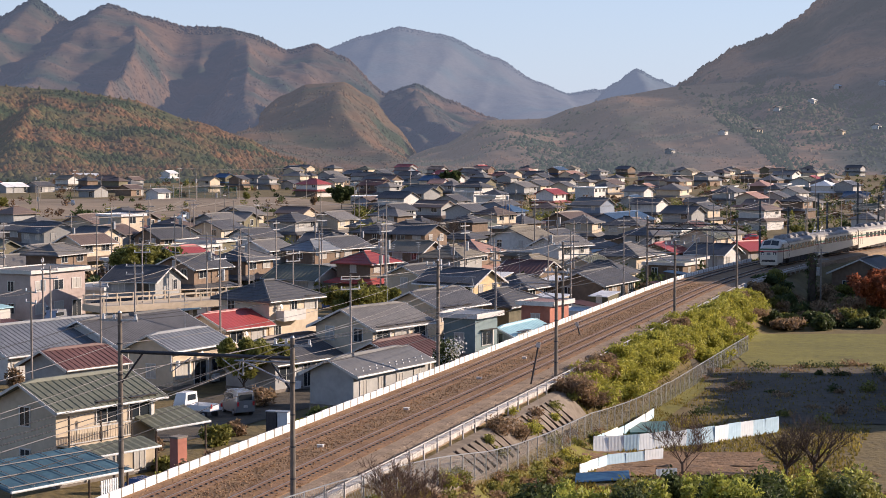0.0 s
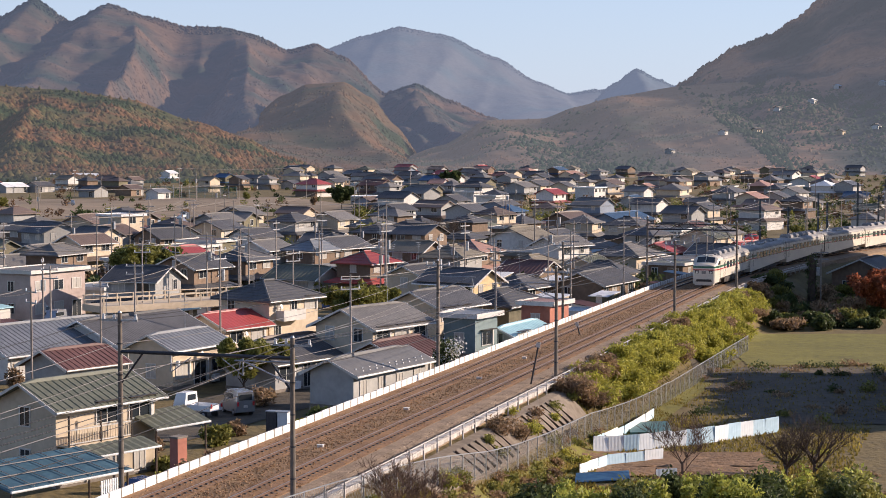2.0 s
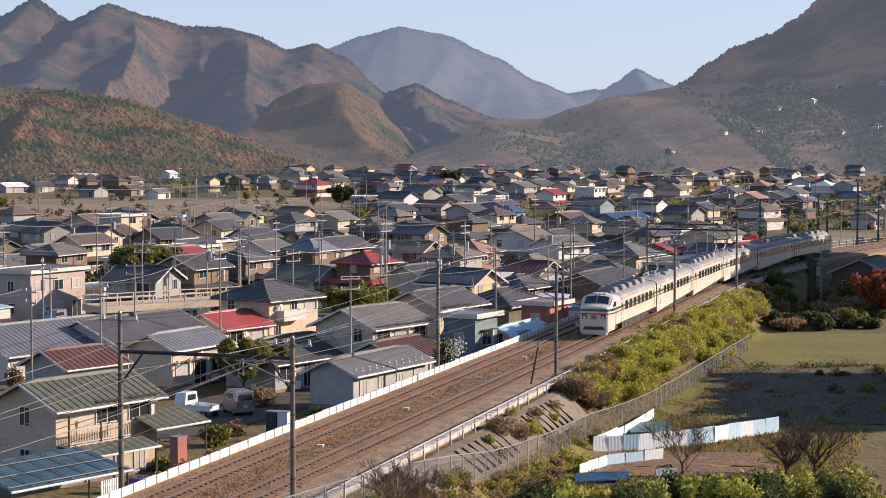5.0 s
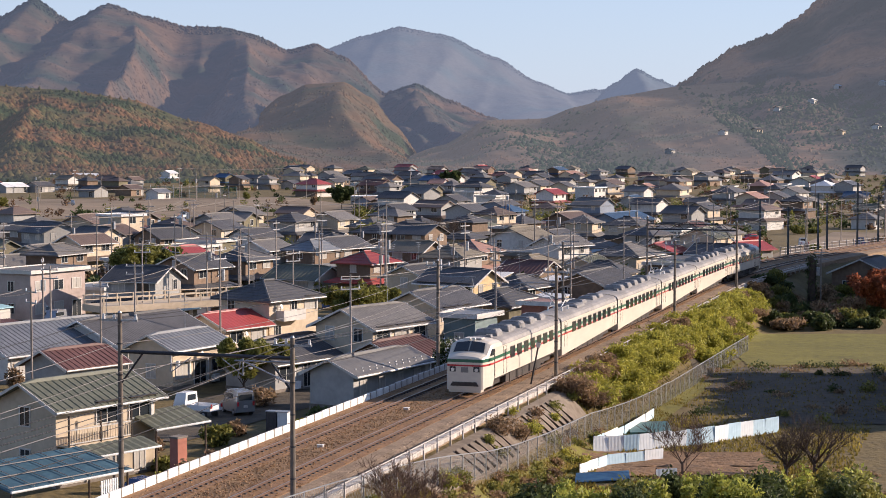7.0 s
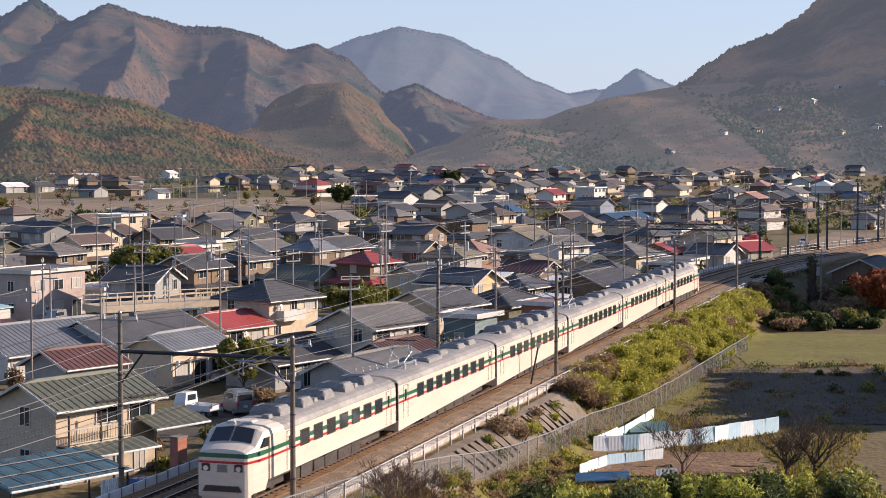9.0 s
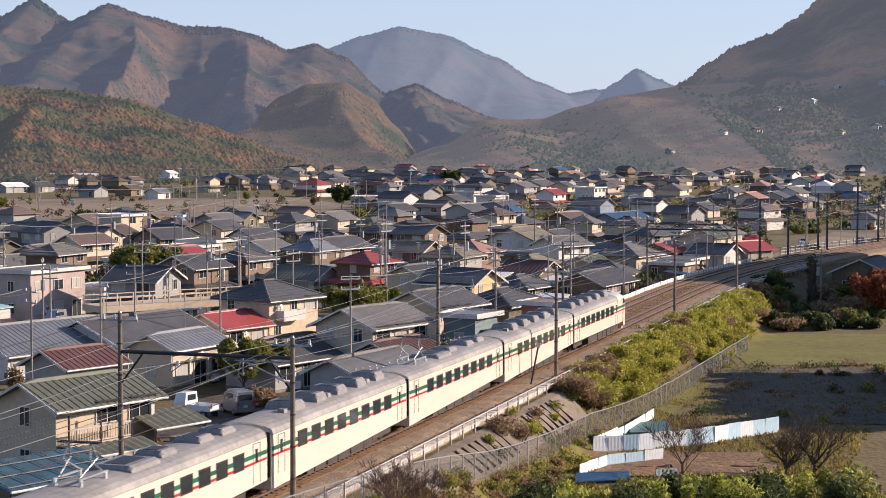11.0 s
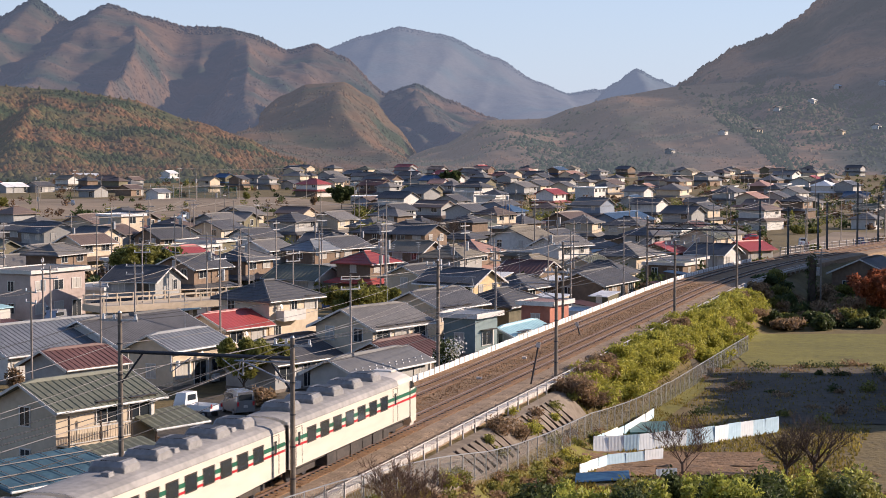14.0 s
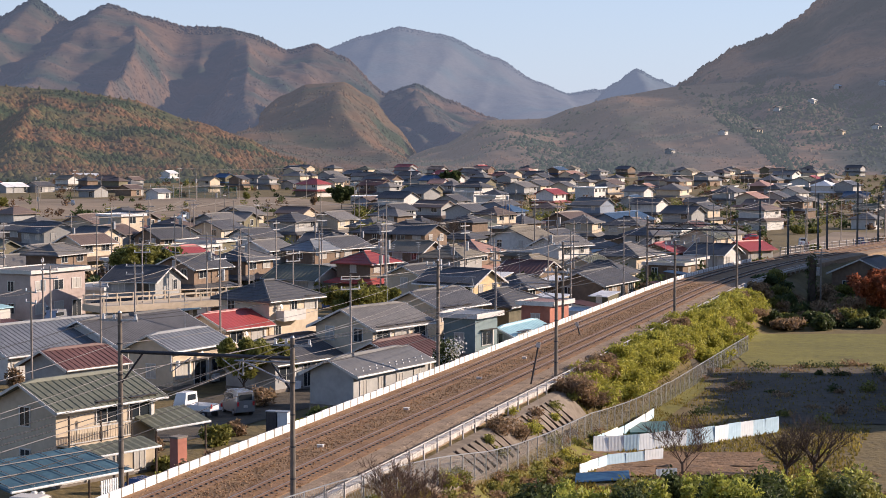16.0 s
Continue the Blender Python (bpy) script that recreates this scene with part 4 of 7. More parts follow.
    if st >= 2 and near and rng.random() < 0.6 and rt != "f":
        # first-floor balcony or a small porch roof on the sunny side
        bw = w * rng.uniform(0.35, 0.6)
        bx = rng.uniform(-0.2, 0.2) * w
        if rng.random() < 0.5:
            b = part("balcony", Geo().box((bx, -d / 2 - 0.5, 2.85), (bw, 1.0, 0.12)).box((bx, -d / 2 - 0.98, 3.35), (bw, 0.06, 0.9)).box((bx - bw / 2, -d / 2 - 0.5, 3.35), (0.06, 1.0, 0.9)).box((bx + bw / 2, -d / 2 - 0.5, 3.35), (0.06, 1.0, 0.9)), WALLS["white"], t, "white balcony")
            part("balcony_rail", Geo().box((bx, -d / 2 - 0.98, 3.88), (bw, 0.07, 0.05)), FRAME, b)
        else:
            part("porch_roof", Geo().add([(bx - bw / 2, -d / 2, 3.1), (bx + bw / 2, -d / 2, 3.1), (bx + bw / 2, -d / 2 - 1.5, 2.6), (bx - bw / 2, -d / 2 - 1.5, 2.6), (bx - bw / 2, -d / 2, 3.25), (bx + bw / 2, -d / 2, 3.25), (bx + bw / 2, -d / 2 - 1.5, 2.75), (bx - bw / 2, -d / 2 - 1.5, 2.75)],
                                         [(3, 2, 1, 0), (4, 5, 6, 7), (0, 1, 5, 4), (1, 2, 6, 5), (2, 3, 7, 6), (3, 0, 4, 7)]), ROOFS[rc], t)
    if near and rng.random() < 0.6:
        dx = w * rng.uniform(-0.45, 0.45)
        dish = part("satellite_dish", Geo().tube((dx, -d / 2 - 0.35, e - 0.75), (dx + 0.02, -d / 2 - 0.48, e - 0.70), 0.10, 0.24, 12).tube((dx, -d / 2, e - 0.9), (dx, -d / 2 - 0.36, e - 0.75), 0.02, 0.02, 5), WHITE_PANEL, t, "white satellite dish")
        part("outdoor_unit", Geo().box((w * rng.uniform(-0.4, 0.4), -d / 2 - 0.25, 0.75), (0.8, 0.3, 0.6)), WHITE_PANEL, t, "white air-conditioner outdoor unit")
    if y < 300 and rng.random() < 0.4:
        ax, az = rng.uniform(-0.3, 0.3) * w, e + rise * (0.6 if rt != "f" else 0)
        an = Geo().tube((ax, 0, az), (ax, 0, az + 3.2), 0.03, 0.02, 5)
        for i, l in enumerate((1.3, 1.1, 0.9)):
            an.tube((ax - l / 2, 0, az + 3.1 - 0.25 * i), (ax + l / 2, 0, az + 3.1 - 0.25 * i), 0.015, 0.015, 4)
        part("aerial", an, METAL_GREY, t)
    return t


nearest = house(-22.1, 113.1, 7.9, 5.3, 2, 53, 'g', 'olive', 'cream')
house(-28.3, 144.2, 5.7, 4.6, 1, 53, 'g', 'maroon', 'grey', eave=3.2)
house(-35.1, 163.6, 15, 8.6, 1, 55, 'g', 'pale', 'white')
house(-28.3, 169.9, 13.2, 8.6, 1, 60, 'g', 'dark', 'white')
house(-21.9, 155.6, 7.5, 4.3, 1, 62, 'g', 'pale', 'cream', eave=3.4)
house(-20.9, 181.3, 6.2, 5.2, 1, 55, 'g', 'red', 'cream')
house(-17.4, 188.0, 7.5, 6.5, 2, 55, 'h', 'dark', 'cream')
house(-46.0, 214.6, 9.5, 5.6, 2, 62, 'f', 'grey', 'pink', eave=5.5)
house(-6.0, 160.5, 7.9, 6, 2, 55, 'g', 'grey', 'cream')
house(-0.8, 178.9, 7.9, 6, 2, 58, 'g', 'dark', 'cream')
house(-5.5, 139.8, 10.4, 3.7, 1, 61, 'g', 'slate', 'grey', eave=2.7, base=-2.69)
house(-3.9, 156.4, 7, 5.2, 1, 60, 'g', 'maroon', 'brown')
house(-13.2, 154.2, 7.9, 5.2, 1, 55, 'g', 'dark', 'grey')
house(-13.1, 158.7, 7, 5.2, 1, 55, 'g', 'brown', 'brown')
house(2.4, 163.3, 4, 3.1, 1, 60, 'f', 'teal', 'teal', eave=3.4, base=-1.9)
house(5.9, 189.4, 7.5, 5.6, 1, 60, 'h', 'dark', 'olive', eave=4)
house(9.7, 178.9, 4, 3, 1, 60, 'f', 'pink', 'red', eave=2.9, base=-1.68)
house(19.3, 237.8, 11.4, 6, 1, 64, 'g', 'dark', 'brown')
house(12.7, 301.5, 8.4, 7.7, 2, 60, 'g', 'tan', 'white')
house(4.1, 266.3, 6.2, 5.6, 2, 60, 'h', 'pink', 'brown')
house(-2.9, 217.4, 6.2, 5.2, 2, 60, 'g', 'dark', 'cream')
house(1.9, 207.4, 7, 6, 2, -32, 'g', 'dark', 'yellow')
house(9.4, 231.0, 7, 5.2, 1, 60, 'h', 'dark', 'brown')
house(-9.8, 243.0, 6.2, 5.2, 2, 58, 'h', 'red', 'brown')
house(-11.2, 260.7, 7.9, 4.3, 1, 58, 'g', 'red', 'brown')
house(27.4, 280.4, 8.8, 6.9, 1, 60, 'h', 'grey', 'cream', eave=3.4)
house(-12.2, 515.0, 8.8, 6.9, 2, -35, 'g', 'dark', 'white')
house(31.9, 558.0, 7, 6, 2, 55, 'g', 'red', 'white')
house(-5.8, 331.1, 8.8, 6.9, 2, 58, 'h', 'dark', 'blue')
house(-11.0, 323.2, 7, 6, 2, 58, 'h', 'dark', 'brown')
house(-15.2, 275.7, 7, 6, 2, 55, 'g', 'dark', 'brown')
house(-18.2, 270.8, 7.9, 5.2, 2, 58, 'h', 'pale', 'brown')
house(50.4, 311.3, 6.2, 5.2, 1, 40, 'g', 'red', 'grey', eave=2.4)
house(-40.3, 230.1, 10.6, 6, 1, 60, 'f', 'pale', 'white')
house(-33.8, 213.0, 6.2, 6, 2, -20, 'g', 'dark', 'grey')
house(-31.2, 234.4, 7, 6, 2, 60, 'g', 'dark', 'brown')
house(-66.4, 319.7, 7.9, 6.9, 2, -50, 'g', 'dark', 'grey')
house(-55.2, 324.1, 5.3, 5.2, 3, 55, 'f', 'white', 'cream')
house(-45.3, 312.5, 7, 6, 2, -35, 'g', 'dark', 'white')
house(-54.5, 287.2, 7, 5.2, 2, 55, 'g', 'brown', 'cream')
house(-44.7, 302.4, 7, 6, 2, 50, 'g', 'dark', 'brown')
house(-43.7, 366.2, 7.9, 6, 2, 60, 'g', 'grey', 'grey')
house(-30.6, 305.7, 6.2, 5.2, 2, 50, 'g', 'dark', 'white')
house(-28.9, 366.2, 7.9, 6, 2, 60, 'h', 'dark', 'grey')
house(-25.5, 270.8, 6.2, 5.2, 2, 60, 'g', 'grey', 'white')
house(-26.4, 249.4, 6.2, 5.2, 2, 60, 'h', 'dark', 'brown')
house(13.6, 528.0, 7, 6, 2, 60, 'f', 'grey', 'white')
house(7.8, 570.0, 7, 5.2, 2, -35, 'f', 'dark', 'white')
house(14.7, 423.1, 6.2, 5.2, 2, 60, 'h', 'blue', 'blue')
house(48.9, 627.0, 8.8, 6.9, 2, 60, 'f', 'white', 'white')
house(36.9, 463.5, 7.9, 6.9, 2, -35, 'g', 'grey', 'blue')
house(40.2, 425.5, 19.4, 7.7, 1, 62, 'g', 'blue', 'blue')
house(14.1, 322.0, 7, 5.2, 1, 60, 'g', 'dark', 'brown')
house(18.8, 290.9, 6.2, 4.3, 1, 60, 'g', 'red', 'yellow')
house(21.0, 273.6, 6.2, 4.3, 1, 60, 'g', 'olive', 'cream')
house(51.3, 468.7, 7, 6, 2, -35, 'g', 'dark', 'white')
house(51.9, 407.6, 7, 6, 2, -35, 'g', 'dark', 'grey')
house(87.7, 579.4, 12.3, 6.9, 2, 65, 'h', 'dark', 'grey')
house(85.0, 520.8, 7.9, 6, 2, 60, 'g', 'pink', 'cream')
house(133.8, 662.2, 8.8, 6.9, 2, 60, 'h', 'white', 'white')
house(141.7, 662.2, 8.8, 6.9, 2, 60, 'g', 'pale', 'grey')
house(92.4, 493.4, 7.9, 6, 2, 60, 'h', 'dark', 'brown')
house(60.6, 585.9, 7, 6, 2, -35, 'g', 'grey', 'white')
house(35.4, 280.6, 7.9, 5.2, 1, 64, 'f', 'grey', 'brown')
house(42.9, 298.0, 6.2, 6, 1, -35, 'g', 'dark', 'white')
house(-44.9, 412.1, 6.2, 5.2, 2, 60, 'g', 'dark', 'white')
house(-24.3, 605.4, 10.6, 6, 1, 62, 'f', 'white', 'grey')
house(-187.4, 958.6, 24.0, 8.0, 1, 15, 'g', 'white', 'white')
house(-126.1, 681.7, 7.9, 6.9, 1, -35, 'g', 'dark', 'grey')
house(-159.5, 747.6, 9.9, 6.9, 1, 60, 'g', 'dark', 'grey')
house(-115.4, 696.7, 8.8, 6.9, 1, 65, 'g', 'brown', 'brown')
house(-168.5, 737.6, 11.9, 6, 1, 60, 'g', 'white', 'grey')
house(-99.2, 658.2, 7, 5.2, 1, 60, 'g', 'pale', 'white')
house(-137.1, 947.8, 6.2, 5.2, 2, 60, 'g', 'white', 'white')
house(57.6, 254.1, 9.7, 7.7, 1, 62, 'g', 'grey', 'brown', eave=3.2, base=-4)
house(6.7, 170.4, 8.8, 3.4, 1, 66, 'g', 'cyan', 'white', eave=1.7, base=-2.43)
house(13.5, 190.4, 4.4, 2.6, 1, 62, 'f', 'blue', 'white', eave=2, base=-2.67)



# ---- plants ----
def leaf_mat(name, c1, c2, island=0.45):
    """Thin leaves that let some of the light through."""
    m = mat(name, c1, c2, 0.6, 0.6, island=island, spec=0.25)
    N, L = m.node_tree.nodes, m.node_tree.links
    b, o = N["Principled BSDF"], N["Material Output"]
    tr, mx = N.new("ShaderNodeBsdfTranslucent"), N.new("ShaderNodeMixShader")
    L.new(b.inputs["Base Color"].links[0].from_socket, tr.inputs["Color"])
    mx.inputs[0].default_value = 0.4
    L.new(b.outputs[0], mx.inputs[1])
    L.new(tr.outputs[0], mx.inputs[2])
    L.new(mx.outputs[0], o.inputs["Surface"])
    return m


LEAF_BAMBOO = leaf_mat("yellow-green bamboo grass", (0.46, 0.42, 0.07), (0.22, 0.23, 0.04))
LEAF_GREEN = leaf_mat("dark evergreen leaf", (0.10, 0.125, 0.04), (0.05, 0.065, 0.025))
LEAF_OLIVE = leaf_mat("olive garden leaf", (0.26, 0.25, 0.06), (0.14, 0.14, 0.035))
LEAF_RUST = leaf_mat("rust-red autumn leaf", (0.36, 0.12, 0.05), (0.22, 0.07, 0.035))
LEAF_LIME = leaf_mat("bright hillside leaf", (0.46, 0.45, 0.085), (0.22, 0.25, 0.05))
DRY = leaf_mat("dry brown weeds", (0.36, 0.25, 0.14), (0.20, 0.13, 0.08))


def leaves(blobs, per, size, seed=1, long=2.2):
    """A mesh of many single leaves inside uneven blobs (x, y, z, rx, ry, rz)."""
    rng = np.random.RandomState(seed)
    V, F = [], []
    for (x, y, z, rx, ry, rz) in blobs:
        n = per
        d = rng.normal(size=(n, 3))
        d /= np.linalg.norm(d, axis=1)[:, None]
        r = rng.rand(n, 1) ** 0.45 * (0.75 + 0.5 * rng.rand(n, 1))
        c = d * r * np.array([rx, ry, rz]) + np.array([x, y, z])
        a = rng.normal(size=(n, 3))
        a /= np.linalg.norm(a, axis=1)[:, None]
        b = np.cross(a, rng.normal(size=(n, 3)))
        b /= np.linalg.norm(b, axis=1)[:, None]
        s = size * (0.6 + 0.8 * rng.rand(n, 1))
        q = np.stack([c - a * s * long / 2, c + b * s / 2, c + a * s * long / 2, c - b * s / 2], 1)
        o = sum(len(v) for v in V)
        V.append(q.reshape(-1, 3))
        F.append(np.arange(o, o + 4 * n).reshape(-1, 4))
    me = bpy.data.meshes.new("foliage")
    me.from_pydata(np.concatenate(V).tolist(), [], np.concatenate(F).tolist())
    return me


def bush(x, y, z, r, h, material, label, seed, per=420, size=0.14, category="bush", group="", long=2.2):
    t = thing("bush", label, category, group, m=pose(x, y, z))
    rng = random.Random(seed)
    st = Geo()
    for i in range(5):
        a = rng.uniform(0, 6.28)
        st.tube((0.1 * math.cos(a), 0.1 * math.sin(a), -0.2), (r * 0.5 * math.cos(a), r * 0.5 * math.sin(a), h * 0.6), 0.03, 0.012, 5)
    part("stem", st, BARK, t)
    blobs = []
    for i in range(6):
        a, q = rng.uniform(0, 6.28), rng.uniform(0, 0.62) * r
        k = rng.uniform(0.4, 0.65)
        blobs.append((q * math.cos(a), q * math.sin(a), h * rng.uniform(0.3, 0.72), r * k, r * k, h * rng.uniform(0.26, 0.42)))
    me = leaves(blobs, per, size, seed, long)
    part("foliage", me, material, t)
    return t


PATCH = {}


def weeds(x, y, z, r, h, material, seed, per, size):
    """Adds one tuft to the joined weeds of its kind."""
    rng = random.Random(seed)
    for i in range(3):
        a, q = rng.uniform(0, 6.28), rng.uniform(0, 0.6) * r
        PATCH.setdefault(material.name, (material, size, []))[2].append((x + q * math.cos(a), y + q * math.sin(a), z + h * rng.uniform(0.2, 0.55), r * 0.6, r * 0.6, h * 0.45))


def plant_weeds():
    for key, (material, size, blobs) in PATCH.items():
        me = leaves(blobs, 70, 0.10, 3)
        solid("weeds", me, material, "tufts of %s on the banks and in gardens" % key, "weeds", kind="stuff")


def limbs(g, rng, base, way, length, radius, depth, tips=None, spread=0.75, n=5):
    """A branching limb, tapering."""
    p = Vector(base)
    w = Vector(way).normalized()
    seg = 3
    for i in range(seg):
        q = p + w * (length / seg)
        r1, r2 = max(0.008, radius * (1 - 0.5 * i / seg)), max(0.007, radius * (1 - 0.5 * (i + 1) / seg))
        g.tube(p, q, r1, r2, n, False)
        p = q
        w = (w + Vector((rng.uniform(-1, 1), rng.uniform(-1, 1), rng.uniform(-0.3, 0.8))) * 0.16).normalized()
        if depth > 0:
            for _ in range(1 if i < seg - 1 else 2):
                v = (w + Vector((rng.uniform(-1, 1), rng.uniform(-1, 1), rng.uniform(-0.25, 0.7))) * spread).normalized()
                limbs(g, rng, p, v, length * rng.uniform(0.5, 0.75), r2 * 0.65, depth - 1, tips, spread, max(3, n - 1))
    if tips is not None and depth <= 1:
        tips.append(tuple(p))


def tree(x, y, z, h, spread, material, label, seed, per=260, size=0.2, bare=False, cat="tree", bark=None, thick=1.0):
    t = thing("tree", label, cat, m=pose(x, y, z))
    rng = random.Random(seed)
    g, tips = Geo(), []
    g.tube((0, 0, -0.3), (0, 0, h * 0.22), 0.035 * h * 0.6, 0.028 * h * 0.6, 8)
    for i in range(6 if bare else 5):
        a = 6.28 * i / (6 if bare else 5) + rng.uniform(-0.4, 0.4)
        limbs(g, rng, (0, 0, h * (rng.uniform(0.14, 0.22) if not bare else rng.uniform(0.03, 0.2))), (math.cos(a) * spread, math.sin(a) * spread, 1.0), h * (0.36 if not bare else 0.30), 0.016 * h * 0.55 * thick, 4 if bare else 2, tips, 0.7 if not bare else 0.85)
    part("trunk", g, bark or BARK, t)
    if not bare:
        tips = tips[:: max(1, len(tips) // 26)]
        me = leaves([(a, b, c, h * 0.13 * rng.uniform(0.7, 1.3), h * 0.13 * rng.uniform(0.7, 1.3), h * 0.11 * rng.uniform(0.7, 1.3)) for a, b, c in tips], per, size, seed)
        part("crown", me, material, t)
    return t


# ---- the bank beside the line: bamboo grass, weeds, wire fence, stone ribs ----
def at_line(u, lat):
    p, h = along(u, lat)
    return p.x, p.y


def bank():
    rng = random.Random(5)
    k = 0
    for u in np.arange(127.0, 214.0, 1.75):
        for lat in (-29.9, -28.7, -27.5):
            if lat > -28 and u > 195 or rng.random() < 0.07:
                continue
            if (146 < u < 151 and lat > -29) or (lat > -28 and u < 168):
                continue
            x, y = at_line(u + rng.uniform(-0.6, 0.6), lat + rng.uniform(-0.4, 0.4))
            bush(x, y, ground_z(x, y) - 0.1, rng.uniform(1.5, 2.0), rng.uniform(1.2, 1.9), LEAF_BAMBOO if rng.random() < 0.9 else DRY, "yellow-green bamboo grass thicket on the railway bank", k, 380, 0.09, "bamboo grass", "thickets on the bank", 4.0)
            k += 1
    for u in np.arange(84.0, 127.0, 1.2):
        for lat in (-27.2, -28.1, -29.6):
            if rng.random() < (0.3 if lat > -28 else 0.45 if lat > -29 else 0.62):
                continue
            x, y = at_line(u + rng.uniform(-0.9, 0.9), lat + rng.uniform(-0.5, 0.5))
            low = rng.random() < 0.5
            weeds(x, y, ground_z(x, y) - 0.1, rng.uniform(0.6, 1.0), rng.uniform(0.5, 0.9), LEAF_OLIVE if low else DRY, 300 + k, 200, 0.10)
            k += 1


APRON = mat("weathered grey concrete", (0.24, 0.195, 0.145), (0.13, 0.10, 0.072), 0.8, 0.9, bump=0.3, bump_scale=8)


def ribs():
    t = thing("slope_frame", "concrete slope facing with dark stepped ribs below the line", "retaining slope", kind="structure")
    g = Geo()
    for u0, u1 in ((100.5, 108.5), (115.0, 122.5)):
        for i in range(7):
            u = u0 + (u1 - u0) * i / 6
            a, b = along(u, -30.6)[0], along(u + 0.6, -28.6)[0]
            za, zb = ground_z(a.x, a.y) + 0.16, ground_z(b.x, b.y) + 0.12
            w = (b - a).normalized()
            d = Vector((b.x - a.x, b.y - a.y, zb - za))
            m = d.to_track_quat('X', 'Z').to_matrix().to_4x4()
            part("rib", Geo().box((0, 0, 0), (d.length * 0.74, 0.24, 0.30)), BARK, t, m=Matrix.Translation(((a.x + b.x) / 2, (a.y + b.y) / 2, (za + zb) / 2)) @ m)
    # the concrete apron under the ribs
    rows = []
    for u in np.arange(92, 127.1, 2.5):
        ring = []
        for lat in (-31.0, -30.4, -29.8, -29.2, -28.7):
            p, _ = along(u, lat)
            ring.append((p.x, p.y, ground_z(p.x, p.y) + 0.07))
        rows.append(ring + [(x, y, z - 0.5) for x, y, z in ring[::-1]])
    part("apron", Geo().loft(rows), APRON, t, "weathered grey concrete apron")


def wire_fence():
    t = thing("wire_fence", "galvanised wire mesh fence on posts along the bank", "fence", kind="structure")
    corners = [(60.0, -32.2), (75.3, -31.5), (86.0, -29.6), (101.0, -28.6), (113.0, -28.1), (124.4, -27.8), (141.3, -26.6), (173.2, -25.9), (186.0, -25.6)]
    mesh, pm = Geo(), Geo().tube((0, 0, 0), (0, 0, 1.62), 0.035, 0.035, 6).mesh("post")
    pm.materials.append(METAL_GREY)
    top = []
    for (u0, l0), (u1, l1) in zip(corners, corners[1:]):
        n = max(1, round((u1 - u0) / 1.9))
        for i in range(n):
            q = i / n
            x, y = at_line(u0 + (u1 - u0) * q, l0 + (l1 - l0) * q)
            top.append((x, y, ground_z(x, y) - 0.05))
    for x, y, z in top:
        part("post", pm, METAL_GREY, t, m=pose(x, y, z))
    part("top_rail", Geo().line([(x, y, z + 1.6) for x, y, z in top], 0.035, 5), METAL_GREY, t)
    for a, b in zip(top, top[1:]):
        a, b = Vector(a), Vector(b)
        k = 12
        for i in range(k):
            for zz0, zz1, di in ((0.05, 1.55, 4), (1.55, 0.05, 4)):
                p = a.lerp(b, i / k) + Vector((0, 0, zz0))
                q = a.lerp(b, min(1, (i + di) / k)) + Vector((0, 0, zz1))
                mesh.tube(p, q, 0.006, 0.006, 3, False)
    tagged(part("wire_mesh", mesh, METAL_GREY, t), kind="stuff")


bank()
ribs()
wire_fence()

# ---- the garden below the bank ----
TIN_WHITE = mat("white corrugated sheet", (0.84, 0.87, 0.88), (0.66, 0.71, 0.74), 1.0, 0.5, vary=0.12)
TIN_BLUE = mat("pale blue corrugated sheet", (0.50, 0.66, 0.76), (0.36, 0.52, 0.62), 1.0, 0.5, vary=0.15)
TIN_DARK = mat("blue tarpaulin", (0.06, 0.16, 0.27), (0.04, 0.10, 0.17), 1.0, 0.5)


def sheet(w, h, bend=0.0035):
    """A corrugated sheet, standing in the x-z plane."""
    n = max(6, int(w / 0.12))
    top = [(w * i / n - w / 2, bend * (1 if i % 2 else -1)) for i in range(n + 1)]
    rings = [[(x, y, z) for x, y in top] + [(x, y + 0.015, z) for x, y in top[::-1]] for z in (0, h)]
    return Geo().loft(rings)


def tin_fence(pts, h, label, seed, skip=0.0):
    t = thing("garden_fence", label, "fence", "patched garden fences")
    rng = random.Random(seed)
    for (xa, ya), (xb, yb) in zip(pts, pts[1:]):
        L = math.hypot(xb - xa, yb - ya)
        n = max(1, round(L / 1.3))
        for i in range(n):
            if rng.random() < skip:
                continue
            q = (i + 0.5) / n
            x, y = xa + (xb - xa) * q, ya + (yb - ya) * q
            z = ground_z(x, y) - 0.05
            ang = math.degrees(math.atan2(yb - ya, xb - xa))
            hh = h * rng.uniform(0.97, 1.03)
            part("sheet", sheet(L / n * 1.03, hh), TIN_WHITE if rng.random() < 0.62 else TIN_BLUE, t, m=pose(x, y, z, rng.uniform(-3, 3), rng.uniform(-0.7, 0.7), ang + rng.uniform(-0.8, 0.8)))
            if i % 2 == 0:
                part("stake", Geo().box((0, 0, hh * 0.55), (0.07, 0.07, hh * 1.1)), BARK, t, m=pose(xa + (xb - xa) * i / n, ya + (yb - ya) * i / n + 0.08, z))
    return t


tin_fence([(15.6, 139.0), (12.6, 130.5), (10.3, 125.2)], 0.8, "low patched fence of white and blue corrugated sheets", 1)
tin_fence([(9.9, 123.2), (13.0, 124.5), (17.5, 127.0), (23.7, 132.5)], 1.15, "fence of white and pale blue corrugated sheets round a garden plot", 2)
tin_fence([(8.4, 115.0), (10.4, 118.5), (14.2, 121.0)], 0.75, "low fence of white corrugated sheets", 3)
tin_fence([(10.4, 113.4), (14.3, 114.6)], 0.6, "broken white sheet fence at the edge of a plot", 4, 0.25)


